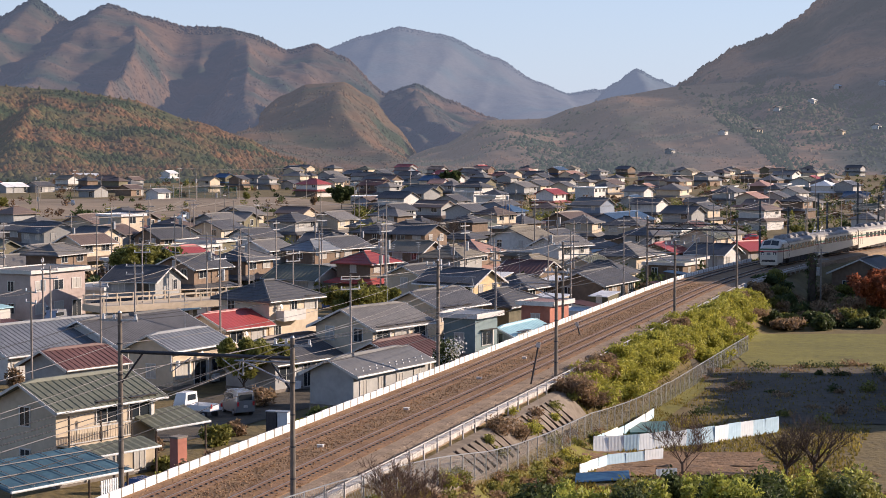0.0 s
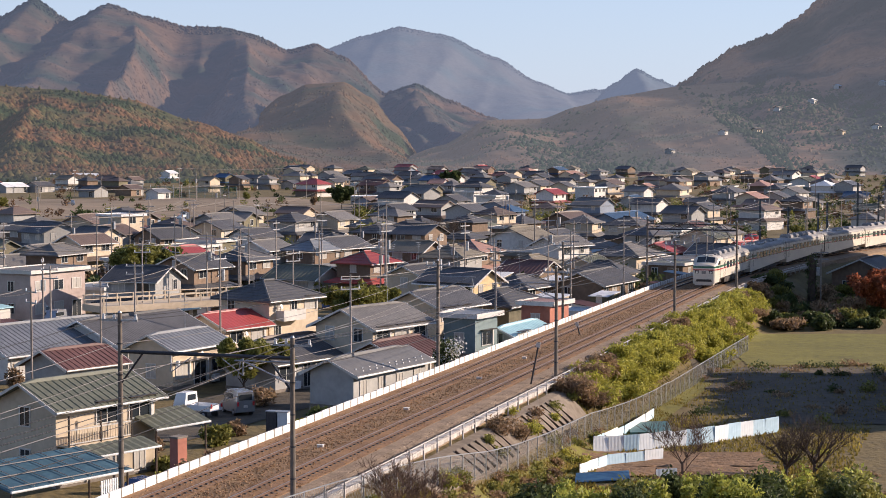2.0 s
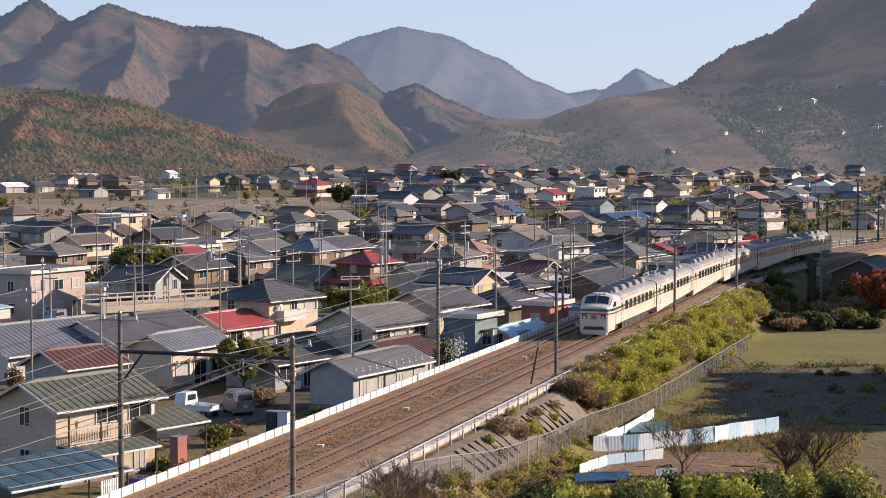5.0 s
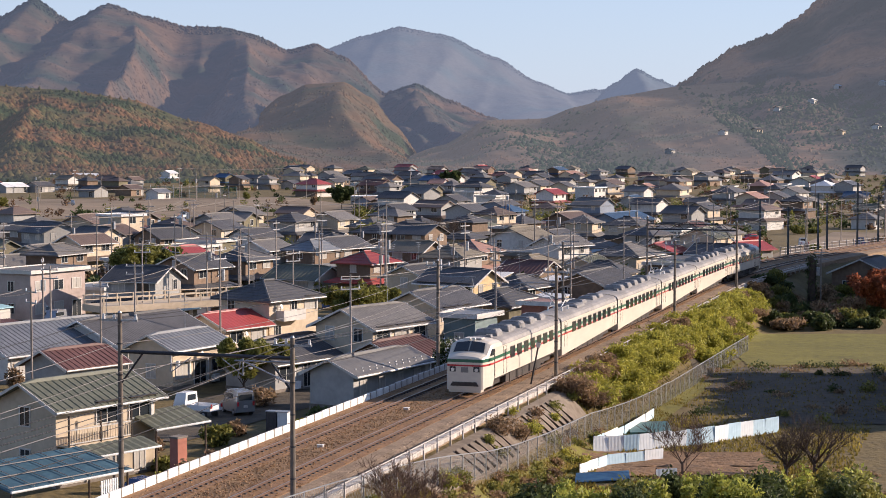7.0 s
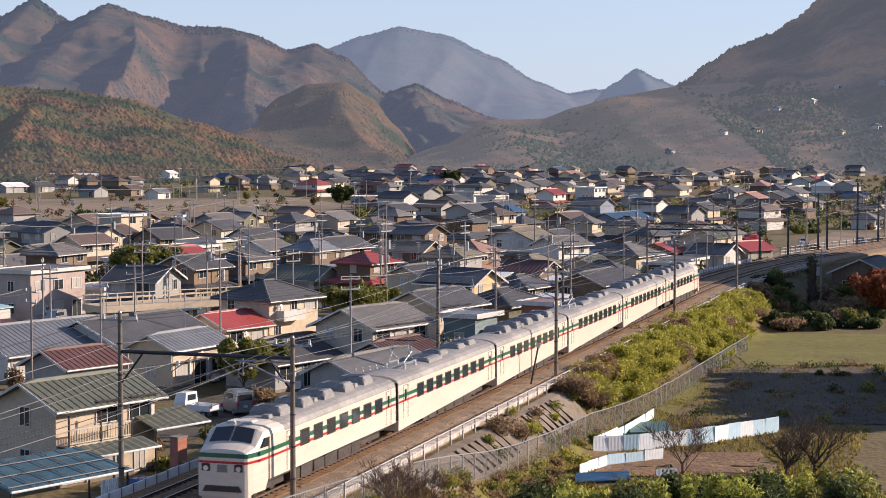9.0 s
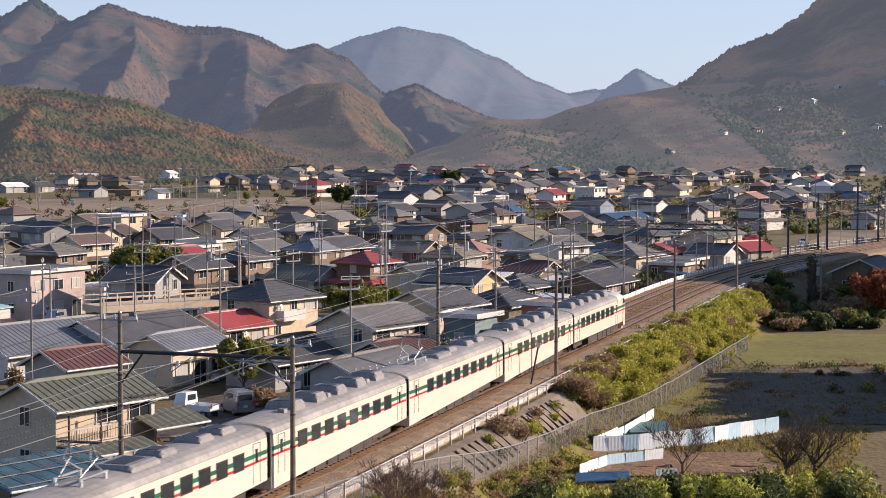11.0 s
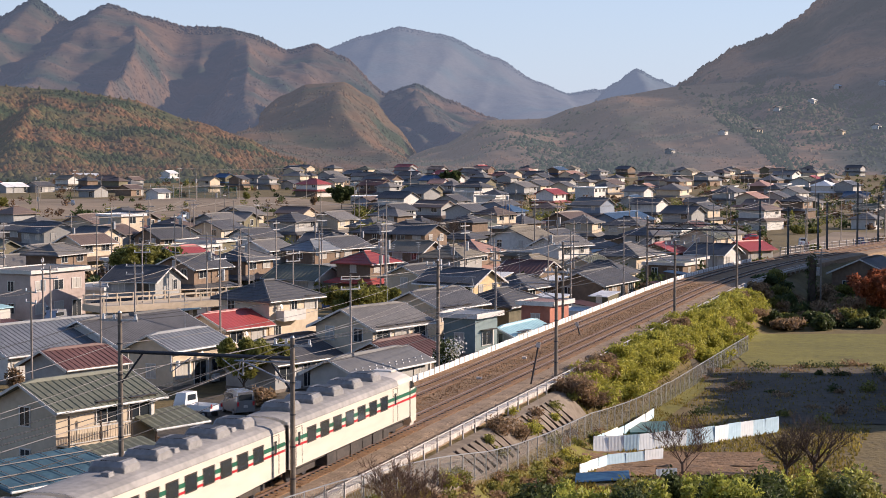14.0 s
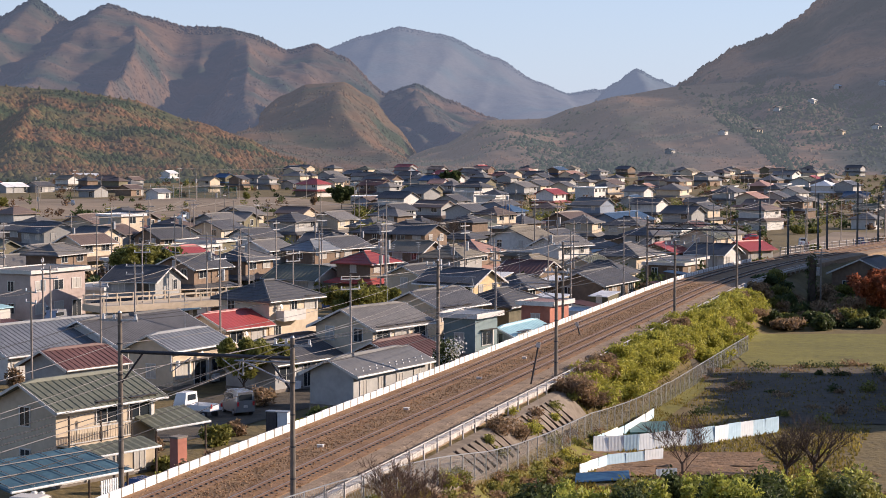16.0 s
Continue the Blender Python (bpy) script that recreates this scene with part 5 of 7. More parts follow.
def plots():
    for nm, lab, mt, x0, x1, y0, y1, lift in (("lawn", "sunlit yellow-green winter lawn", GRASS, 28.0, 60.0, 172.0, 200.0, 0.05), ("vegetable_plot", "brown dug vegetable plot", PLOT, 9.5, 21.0, 114.6, 123.5, 0.05),
                                              ("grass_path", "worn grassy path below the fence", GRASS, 0, 0, 0, 0, 0.05), ("yard", "grey earth yard with pale frost", YARD, 22.0, 48.0, 136.0, 170.0, 0.05)):
        g = Geo()
        if nm == "grass_path":
            n, m = 40, 6
            grid = [[along(84 + 92 * j / n, -28.6 + 2.4 * i / m + 1.2 * smooth(84, 150, 84 + 92 * j / n))[0] for i in range(m + 1)] for j in range(n + 1)]
        else:
            n, m = 22, 16
            grid = [[Vector((x0 + (x1 - x0) * i / m + 0.8 * noise.noise((i * 0.6, j * 0.6, x0)), y0 + (y1 - y0) * j / n + 0.8 * noise.noise((i * 0.6, j * 0.6, y0)), 0)) for i in range(m + 1)] for j in range(n + 1)]
        g.v = [(p.x, p.y, ground_z(p.x, p.y) + lift + 0.06 * noise.noise((p.x * 1.3, p.y * 1.3, 1))) for r in grid for p in r]
        g.f = [(j * (m + 1) + i, j * (m + 1) + i + 1, (j + 1) * (m + 1) + i + 1, (j + 1) * (m + 1) + i) for j in range(n) for i in range(m)]
        solid(nm, g, mt, lab, "ground", kind="structure", smooth=True)


PLOT = mat("dug soil", (0.26, 0.15, 0.07), (0.14, 0.08, 0.04), 1.2, 0.95, bump=0.9, bump_scale=3)
YARD = mat("grey yard earth", (0.11, 0.085, 0.055), (0.055, 0.043, 0.029), 0.6, 0.95, bump=0.5, bump_scale=3)
plots()

g = Geo().add([(0, 0, 0), (3.4, 0.3, 0.1), (3.6, 1.8, 0.35), (0.3, 1.5, 0.3), (0, 0, 0.05), (3.4, 0.3, 0.15), (3.6, 1.8, 0.4), (0.3, 1.5, 0.35)], [(3, 2, 1, 0), (4, 5, 6, 7), (0, 1, 5, 4), (1, 2, 6, 5), (2, 3, 7, 6), (3, 0, 4, 7)])
tarp = solid("tarpaulin", g, TIN_DARK, "blue tarpaulin laid over garden soil", "tarpaulin")
tarp.matrix_basis = pose(7.9, 112.2, ground_z(9, 113) + 0.05, 0, 0, 5)
g = Geo().add([(0, 0, 0), (3.0, 0.4, 0), (3.2, 5.0, 0), (0.4, 4.6, 0), (0, 0, 0.25), (3.0, 0.4, 0.25), (3.2, 5.0, 0.3), (0.4, 4.6, 0.3)], [(3, 2, 1, 0), (4, 5, 6, 7), (0, 1, 5, 4), (1, 2, 6, 5), (2, 3, 7, 6), (3, 0, 4, 7)])
pond = solid("covered_bed", g, mat("teal sheet", (0.07, 0.17, 0.16), (0.05, 0.11, 0.10), 1, 0.5), "teal sheet covering a garden bed", "garden bed")
pond.matrix_basis = pose(13.0, 130.5, ground_z(14, 132) + 0.02)

tree(14.6, 114.2, ground_z(14.6, 114.2), 4.6, 0.7, None, "leafless reddish fruit tree in the garden", 31, bare=True, bark=TWIG)
tree(20.9, 114.0, ground_z(21, 114), 4.4, 1.1, None, "leafless dark spreading garden tree", 33, bare=True, thick=2.0)
tree(22.9, 115.5, ground_z(23, 115), 5.0, 1.2, None, "leafless dark spreading garden tree", 37, bare=True, thick=2.2)
tree(-2.2, 87.0, ground_z(-2.2, 87.0) - 0.2, 4.2, 0.6, None, "bare reddish saplings beside the fence", 35, bare=True, bark=TWIG)
tree(-1.0, 89.0, ground_z(-1, 89.0) - 0.2, 3.6, 0.7, None, "bare reddish saplings beside the fence", 36, bare=True, bark=TWIG)


def hillside():
    rng = random.Random(8)
    for i in range(62):
        x = rng.uniform(3.5, 23)
        y = rng.uniform(80, 95) + (0 if x > 9 else -3)
        z = ground_z(x, y)
        lim = EYE[2] - 0.1765 * y + (0.02 * (x - 14) if x > 14 else 0.10 * (x - 14) * 0.5)
        h = max(0.8, min(3.4, lim - z + rng.uniform(-0.5, 0.25)))
        bush(x, y, z - 0.1, rng.uniform(0.8, 1.5), h, rng.choice((LEAF_LIME, LEAF_LIME, LEAF_OLIVE, LEAF_GREEN)), "leafy green bush on the near hillside", 500 + i, 420, 0.11, "bush", "bushes on the near hillside")
    for i in range(46):
        x, y = rng.uniform(4, 28), rng.uniform(97, 124)
        if 9 < x < 22 and 114 < y < 124:
            continue
        weeds(x, y, ground_z(x, y) - 0.08, rng.uniform(0.5, 1.1), rng.uniform(0.3, 0.8), rng.choice((LEAF_OLIVE, DRY, DRY, LEAF_BAMBOO)), 600 + i, 200, 0.09)
    for i in range(60):
        x, y = rng.uniform(17, 46), rng.uniform(134, 172)
        weeds(x, y, ground_z(x, y) - 0.08, rng.uniform(0.7, 1.6), rng.uniform(0.4, 1.3), rng.choice((LEAF_OLIVE, DRY, DRY, LEAF_GREEN)), 700 + i, 220, 0.12)
    # wooded bank at the bend
    for i in range(84):
        u, l = rng.uniform(192, 262), rng.uniform(-28, -4)
        x, y = at_line(u, l)
        if y < 208 and x > 27:
            continue
        bush(x, y, ground_z(x, y) - 0.1, rng.uniform(1.3, 2.4), rng.uniform(1.2, 2.6), rng.choice((LEAF_GREEN, LEAF_OLIVE, DRY, LEAF_OLIVE, DRY)), "dark shrubs on the shaded bank", 800 + i, 260, 0.2, "shrub", "shrubs on the shaded bank")
    for i in range(46):
        y = rng.uniform(203, 232)
        x = y * rng.uniform(0.165, 0.236)
        bush(x, y, ground_z(x, y) - 0.1, rng.uniform(1.2, 2.1), rng.uniform(1.0, 2.3), rng.choice((LEAF_GREEN, LEAF_GREEN, LEAF_OLIVE, DRY)), "dark shrubs on the shaded bank", 900 + i, 240, 0.2, "shrub", "shrubs on the shaded bank")
    tree(49.5, 214, ground_z(49.5, 214), 6.0, 0.8, LEAF_RUST, "round rust-red autumn tree", 41, 500, 0.18)
    tree(52.5, 219, ground_z(52.5, 219), 6.0, 0.8, LEAF_RUST, "round rust-red autumn tree", 42, 500, 0.18)
    # unseen evergreens, added so that their shade falls over the garden and the bend
    shade = [(46, 153, 9), (48, 159, 10), (50, 165, 10)]
    for k in range(7):
        shade += [(66 + 3.4 * k, 239 + 6.0 * k, 17), (71 + 3.4 * k, 242 + 6.0 * k, 19), (76 + 3.4 * k, 246 + 6.0 * k, 20)]
    shade += [(42, 140, 8), (46, 141, 9), (44, 147, 9), (49, 149, 10), (53, 156, 11), (55, 163, 11), (52, 146, 10), (56, 152, 11), (60, 160, 12)]
    shade += [(62 + 4 * k, 229 + 7 * k, 15 + k) for k in range(5)]
    for i, (x, y, h) in enumerate(shade):
        tree(x, y, ground_z(x, y), h, 0.6, LEAF_GREEN, "tall dark evergreen added out of view to cast shade", 50 + i, 380, 0.80)


hillside()


def dry_grass():
    """Grass blades over the banks and the near slopes."""
    rng = np.random.RandomState(11)
    n = 130000
    V = []
    for k in range(n):
        u, l = 84 + 110 * rng.rand() ** 1.3, -30.2 + 20 * rng.rand() ** 1.3
        p, _ = along(u, l)
        if (p.x > 19 and 134 < p.y < 172 and rng.rand() < 0.75) or (9.5 < p.x < 21 and 114.6 < p.y < 123.5) or noise.noise((p.x * 0.25, p.y * 0.25, 4)) < -0.35:
            continue
        if (92 < u < 127 and l < -28.5) or (p.y > 172 and p.x > 27) or (p.x > 9 and p.y > 118 and rng.rand() < 0.55):
            continue
        h = 0.07 + 0.18 * rng.rand()
        a = rng.rand() * 6.28
        w = 0.075
        z = ground_z(p.x, p.y)
        dx, dy = math.cos(a) * w, math.sin(a) * w
        V += [(p.x - dx, p.y - dy, z), (p.x + dx, p.y + dy, z), (p.x + dx * 0.3 + 0.3 * h * (rng.rand() - 0.5), p.y + dy * 0.3 + 0.3 * h * (rng.rand() - 0.5), z + h)]
    me = bpy.data.meshes.new("grass")
    me.from_pydata(V, [], [(i, i + 1, i + 2) for i in range(0, len(V), 3)])
    solid("grass", me, GRASS_BLADE, "dry yellow-green grass on the banks", "grass", kind="stuff")


GRASS_BLADE = leaf_mat("grass blade", (0.30, 0.235, 0.055), (0.16, 0.125, 0.032))
dry_grass()


# ---- overhead line ----
def mast(u, lat, h, label, base=-0.6, arm=0, r=0.135):
    x, y = at_line(u, lat)
    t = thing("catenary_mast", label, "mast", "masts of the overhead line", m=pose(x, y, base, 0, 0, -math.degrees(along(u, lat)[1])))
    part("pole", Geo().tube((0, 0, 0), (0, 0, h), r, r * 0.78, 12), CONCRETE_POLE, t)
    for i in range(int(h / 1.5)):
        if i > 0:
            part("band", Geo().tube((0, 0, i * 1.5), (0, 0, i * 1.5 + 0.06), r + 0.012, r + 0.012, 10), METAL_DARK, t)
    part("cap", Geo().tube((0, 0, h), (0, 0, h + 0.1), r * 0.8, r * 0.4, 10), METAL_GREY, t)
    cr = part("crossarm", Geo().box((0, 0, h - 0.35), (1.9, 0.09, 0.09)), METAL_GREY, t)
    for dx in (-0.85, -0.3, 0.85):
        part("insulator", Geo().tube((dx, 0, h - 0.3), (dx, 0, h - 0.18), 0.08, 0.08, 8).tube((dx, 0, h - 0.18), (dx, 0, h - 0.06), 0.05, 0.07, 8), PORCELAIN, cr)
    if arm:
        s = arm
        part("bracket", Geo().tube((0, 0, h - 2.2), (s * 2.6, 0, h - 1.1), 0.045, 0.045, 6).tube((0, 0, h - 1.15), (s * 2.9, 0, h - 1.15), 0.045, 0.045, 6).tube((s * 2.6, 0, h - 1.15), (s * 2.75, 0, h - 1.95), 0.03, 0.03, 6), METAL_GREY, t)
        part("insulator", Geo().tube((s * 0.35, 0, h - 2.05), (s * 0.8, 0, h - 1.86), 0.07, 0.07, 8), PORCELAIN, t)
    return t


MAST_STEEL = mat("weathered grey-green steel", (0.11, 0.125, 0.125), (0.07, 0.078, 0.08), 2, 0.6, 0.3)
BEND_MASTS = [(46.5, 277.0, 8.8), (51.2, 280.0, 7.6), (59.8, 301.0, 9.0), (59.0, 290.0, 7.9), (66.5, 303.0, 10.6), (74.0, 321.0, 8.2)]


def overhead():
    left, right = [(81.5, -41.3, 9.0), (132.7, -41.3, 8.4), (171.7, -41.2, 7.8), (212.5, -41.2, 8.6)], [(81.2, -32.33, 8.1), (129.7, -31.6, 8.3), (177.0, -31.6, 7.8), (212.0, -30.9, 8.2)]
    for i, (u, l, h) in enumerate(left):
        mast(u, l, h, "grey concrete overhead-line mast beside the white wall", arm=0 if i in (0, 3) else 1)
    for i, (u, l, h) in enumerate(right):
        mast(u, l, h, "grey concrete overhead-line mast on the bank", arm=-1)
    for x, y, h in BEND_MASTS:
        t = thing("catenary_mast", "grey steel overhead-line mast at the bend", "mast", "masts of the overhead line", m=pose(x, y, -0.7))
        part("pole", Geo().box((0, 0, h / 2), (0.30, 0.30, h), taper=0.85), MAST_STEEL, t)
        part("crossarm", Geo().box((0, 0, h - 0.4), (1.8, 0.1, 0.1)), MAST_STEEL, t)
        for dx in (-0.8, 0.8):
            part("insulator", Geo().tube((dx, 0, h - 0.35), (dx, 0, h - 0.1), 0.08, 0.06, 6), PORCELAIN, t)
    # beams across both tracks
    for u0, l0, u1, l1, z in ((81.5, -41.3, 81.2, -32.33, 6.55), (212.5, -41.2, 212.0, -30.9, 6.6), ):
        t = thing("portal_beam", "steel beam across both tracks with hanging drop tubes", "overhead beam", "beams of the overhead line")
        a, b = Vector((*at_line(u0, l0), z)), Vector((*at_line(u1, l1), z))
        part("beam", Geo().tube(a, b, 0.09, 0.09, 8), METAL_DARK, t)
        if u0 > 200:
            g = Geo()
            for i in range(12):
                p, q = a.lerp(b, i / 12), a.lerp(b, (i + 1) / 12)
                up = Vector((0, 0, 0.6))
                g.tube(p if i % 2 else p + up, q + up if i % 2 else q, 0.03, 0.03, 4, False)
            g.tube(a + Vector((0, 0, 0.6)), b + Vector((0, 0, 0.6)), 0.05, 0.05, 6)
            part("lattice", g, METAL_DARK, t)
        for q, k in ((0.3, 1), (0.72, -1)):
            p = a.lerp(b, q)
            part("drop_tube", Geo().tube(p, p + Vector((0, 0, -0.9)), 0.045, 0.045, 6).tube(p + Vector((0, 0, -0.9)), a.lerp(b, q + 0.12 * k) + Vector((0, 0, -0.15)), 0.03, 0.03, 5), METAL_GREY, t)
            for dz in (-0.35, -0.5):
                part("insulator", Geo().tube(p + Vector((0.35, 0, dz)), p + Vector((0.35, 0, dz - 0.1)), 0.09, 0.09, 8), PORCELAIN, t)
        part("brace", Geo().tube(a.lerp(b, 0.14), a + Vector((0, 0, -1.6)), 0.05, 0.05, 6).tube(a.lerp(b, 0.86), b + Vector((0, 0, -1.6)), 0.05, 0.05, 6), METAL_DARK, t)

    def cable(name, lat, z, spans, sag, label, r=0.02, material=WIRE):
        g, pts = Geo(), []
        for a, b in zip(spans, spans[1:]):
            n = 8
            for i in range(n):
                u = a + (b - a) * i / n
                x, y = at_line(u, lat)
                pts.append((x, y, z - sag * 4 * (i / n) * (1 - i / n)))
        g.line(pts, r, 4)
        solid(name, g, material, label, "cable", "cables of the overhead line")
    spans = [34, 81.3, 131, 175, 212, 240, 262, 284, 306, 330, 352]
    for lat in (NEAR, FAR):
        cable("contact_wire", lat, 5.15, spans, 0.0, "copper contact wire over the track", 0.014)
        cable("messenger_wire", lat, 6.1, spans, 0.55, "sagging messenger wire over the track", 0.013, WIRE_PALE)
    for lat, z in ((-40.5, 8.1), (-42.15, 8.1), (-41.5, 6.9), (-41.2, 5.6)):
        cable("feeder_wire", lat, z, spans, 0.7, "pale feeder cable along the masts" if z < 7 else "dark feeder cable along the masts", 0.014, WIRE_PALE if z < 7 else WIRE)
    for lat, z in ((-31.7, 7.3), (-32.4, 7.3), (-31.6, 6.2)):
        cable("feeder_wire", lat, z, spans, 0.6, "dark feeder cable along the masts", 0.016, WIRE)


overhead()


def sign_post(u, lat, h, label, tilt=0):
    x, y = at_line(u, lat)
    t = thing("marker_post", label, "post", "lineside markers", m=pose(x, y, -0.3, 0, tilt, -math.degrees(along(u, lat)[1])))
    part("post", Geo().box((0, 0, h / 2), (0.10, 0.10, h)), METAL_DARK, t)
    part("plate", Geo().box((0, -0.06, h - 0.2), (0.3, 0.03, 0.34)), TROUGH, t)


sign_post(126, -32.5, 3.1, "striped leaning lineside marker post", 11)
sign_post(159, -36.6, 1.3, "dark leaning lineside post between tracks", -14)
for u, l in ((96, -36.6), (111, -36.6), (127, -36.5), (140, -36.6)):
    x, y = at_line(u, l)
    t = thing("track_box", "small white signal box between the tracks", "signal box", "lineside boxes", m=pose(x, y, -0.14, 0, 0, -17))
    part("box", Geo().box((0, 0, 0.1), (0.34, 0.22, 0.12), taper=0.85), TROUGH, t)
    part("lid", Geo().box((0, 0, 0.17), (0.37, 0.25, 0.03)), WHITE_PANEL, t)
x, y = at_line(101.7, -41.4)
t = thing("relay_cabinet", "white and grey trackside relay cabinet beside the wall", "cabinet", m=pose(x, y, -1.0, 0, 0, -17))
for i, dx in enumerate((-0.36, 0.36)):
    c = part("cabinet_body", Geo().box((dx, 0, 1.1), (0.62, 0.5, 1.5)), WHITE_PANEL if i else METAL_DARK, t)
    part("cabinet_roof", Geo().box((dx, 0, 1.88), (0.68, 0.56, 0.06)), METAL_GREY, c)
part("cabinet_foot", Geo().box((0, 0, 0.17), (1.5, 0.6, 0.4)), CONCRETE, t)


# ---- the rest of the town ----
def clear(x, y, r):
    return all((x - a) ** 2 + (y - b) ** 2 > (r + c * 0.5) ** 2 for a, b, c in HOUSES)


ROAD = [(-36, 196), (-30, 225), (-28.4, 253), (-29, 292), (-27.9, 328), (-26, 390), (-14, 470)]
for (xa, ya), (xb, yb) in zip(ROAD, ROAD[1:]):
    for i in range(5):
        HOUSES.append((xa + (xb - xa) * i / 5, ya + (yb - ya) * i / 5, 3.0))


def fill_town():
    rng = random.Random(77)
    roofs = ["dark"] * 9 + ["grey"] * 7 + ["brown"] * 5 + ["blue", "red", "tan", "pink", "olive", "maroon", "tan"]
    walls = ["white"] * 4 + ["cream"] * 5 + ["grey"] * 6 + ["brown"] * 5 + ["blue", "olive", "olive"]
    made = 0
    for _ in range(9000):
        if made >= 185:
            break
        y = 1 / rng.uniform(1 / 1050, 1 / 150)
        x = y * rng.uniform(-0.26, 0.26)
        s, l = sl(x, y)
        if l > -50 or y < 245 or not clear(x, y, 4.4 if y < 450 else 6.6):
            continue
        if x < -0.045 * y and 410 < y < 720:
            continue
        if x > 0.172 * y and (y > 700 or 285 < y < 420):
            continue
        rz = rng.choice((55, 60, 63, -30, -35)) + rng.uniform(-7, 7)
        w, d = rng.uniform(5.4, 8.2), rng.uniform(4.8, 6.4)
        st = 2 if rng.random() < 0.5 else 1
        house(round(x, 1), round(y, 1), w, d, st, rz, rng.choice("gggghhf" if rng.random() < 0.7 else "gh"), rng.choice(roofs), rng.choice(walls))
        made += 1
    # the far edge of the town, below the hills
    for _ in range(2500):
        if made >= 265:
            break
        y = rng.uniform(560, 1150)
        x = y * rng.uniform(-0.08, 0.25)
        if sl(x, y)[1] > -60 or not clear(x, y, 9.0):
            continue
        house(round(x, 1), round(y, 1), rng.uniform(8, 11), rng.uniform(6.5, 8), 2, rng.choice((60, -33)) + rng.uniform(-8, 8), rng.choice("ggh"), rng.choice(roofs), rng.choice(walls))
        made += 1


fill_town()


def hedgerows():
    rng = random.Random(31)
    for nm, mt, lab, n, sd in (("hedges", DRY_FAR, "brown bare hedges and trees across the far plain", 900, 2.0), ("evergreen_hedges", LEAF_GREEN, "dark green hedges and garden trees across the town", 1100, 7.0), ("olive_hedges", LEAF_OLIVE, "olive hedges across the town", 420, 5.0)):
        pl = []
        while len(pl) < n:
            y = 1 / rng.uniform(1 / 1150, 1 / 235)
            x = y * rng.uniform(-0.26, 0.26)
            if sl(x, y)[1] > -48 or (x < -0.045 * y and 380 < y < 740 and rng.random() < 0.8) or noise.noise((x / 20, y / 40, sd)) < 0.02 or (x > 0.172 * y and 285 < y < 425) or not clear(x, y, 0.6):
                continue
            r = rng.uniform(0.6, 1.25) * (1 if y < 420 else 1.3)
            h = r * rng.uniform(0.6, 1.5)
            pl.append((x, y, ground_z(x, y) + h * 0.7, r, r, h))
        solid(nm, leaves(pl, 60, 0.34, 8), mt, lab, "hedge", kind="stuff")


DRY_FAR = leaf_mat("bare brown hedge", (0.22, 0.14, 0.08), (0.11, 0.07, 0.045))
hedgerows()


def utility_pole(x, y, h, seed, label="grey concrete utility pole with crossarms and cables"):
    rng = random.Random(seed)
    t = thing("utility_pole", label, "utility pole", "utility poles of the town", m=pose(x, y, ground_z(x, y) - 0.2, 0, 0, rng.uniform(0, 180)))
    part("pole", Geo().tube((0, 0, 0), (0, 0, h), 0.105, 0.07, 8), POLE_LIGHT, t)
    for i, z in enumerate((h - 0.4, h - 1.2) if y < 300 else (h - 0.4,)):
        c = part("crossarm", Geo().box((0, 0, z), (1.8, 0.1, 0.1)), METAL_GREY, t)
        for dx in (-0.8, 0, 0.8) if y < 200 else ():
            part("insulator", Geo().tube((dx, 0.0, z + 0.05), (dx, 0, z + 0.25), 0.06, 0.05, 6), PORCELAIN, c)
    if rng.random() < 0.45:
        part("transformer", Geo().tube((0.35, 0, h - 3.2), (0.35, 0, h - 2.2), 0.25, 0.25, 10), METAL_GREY, t, "grey drum transformer")
    return (x, y, ground_z(x, y) + h - 0.4)


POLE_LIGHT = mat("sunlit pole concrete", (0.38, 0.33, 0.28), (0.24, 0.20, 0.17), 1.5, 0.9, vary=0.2)


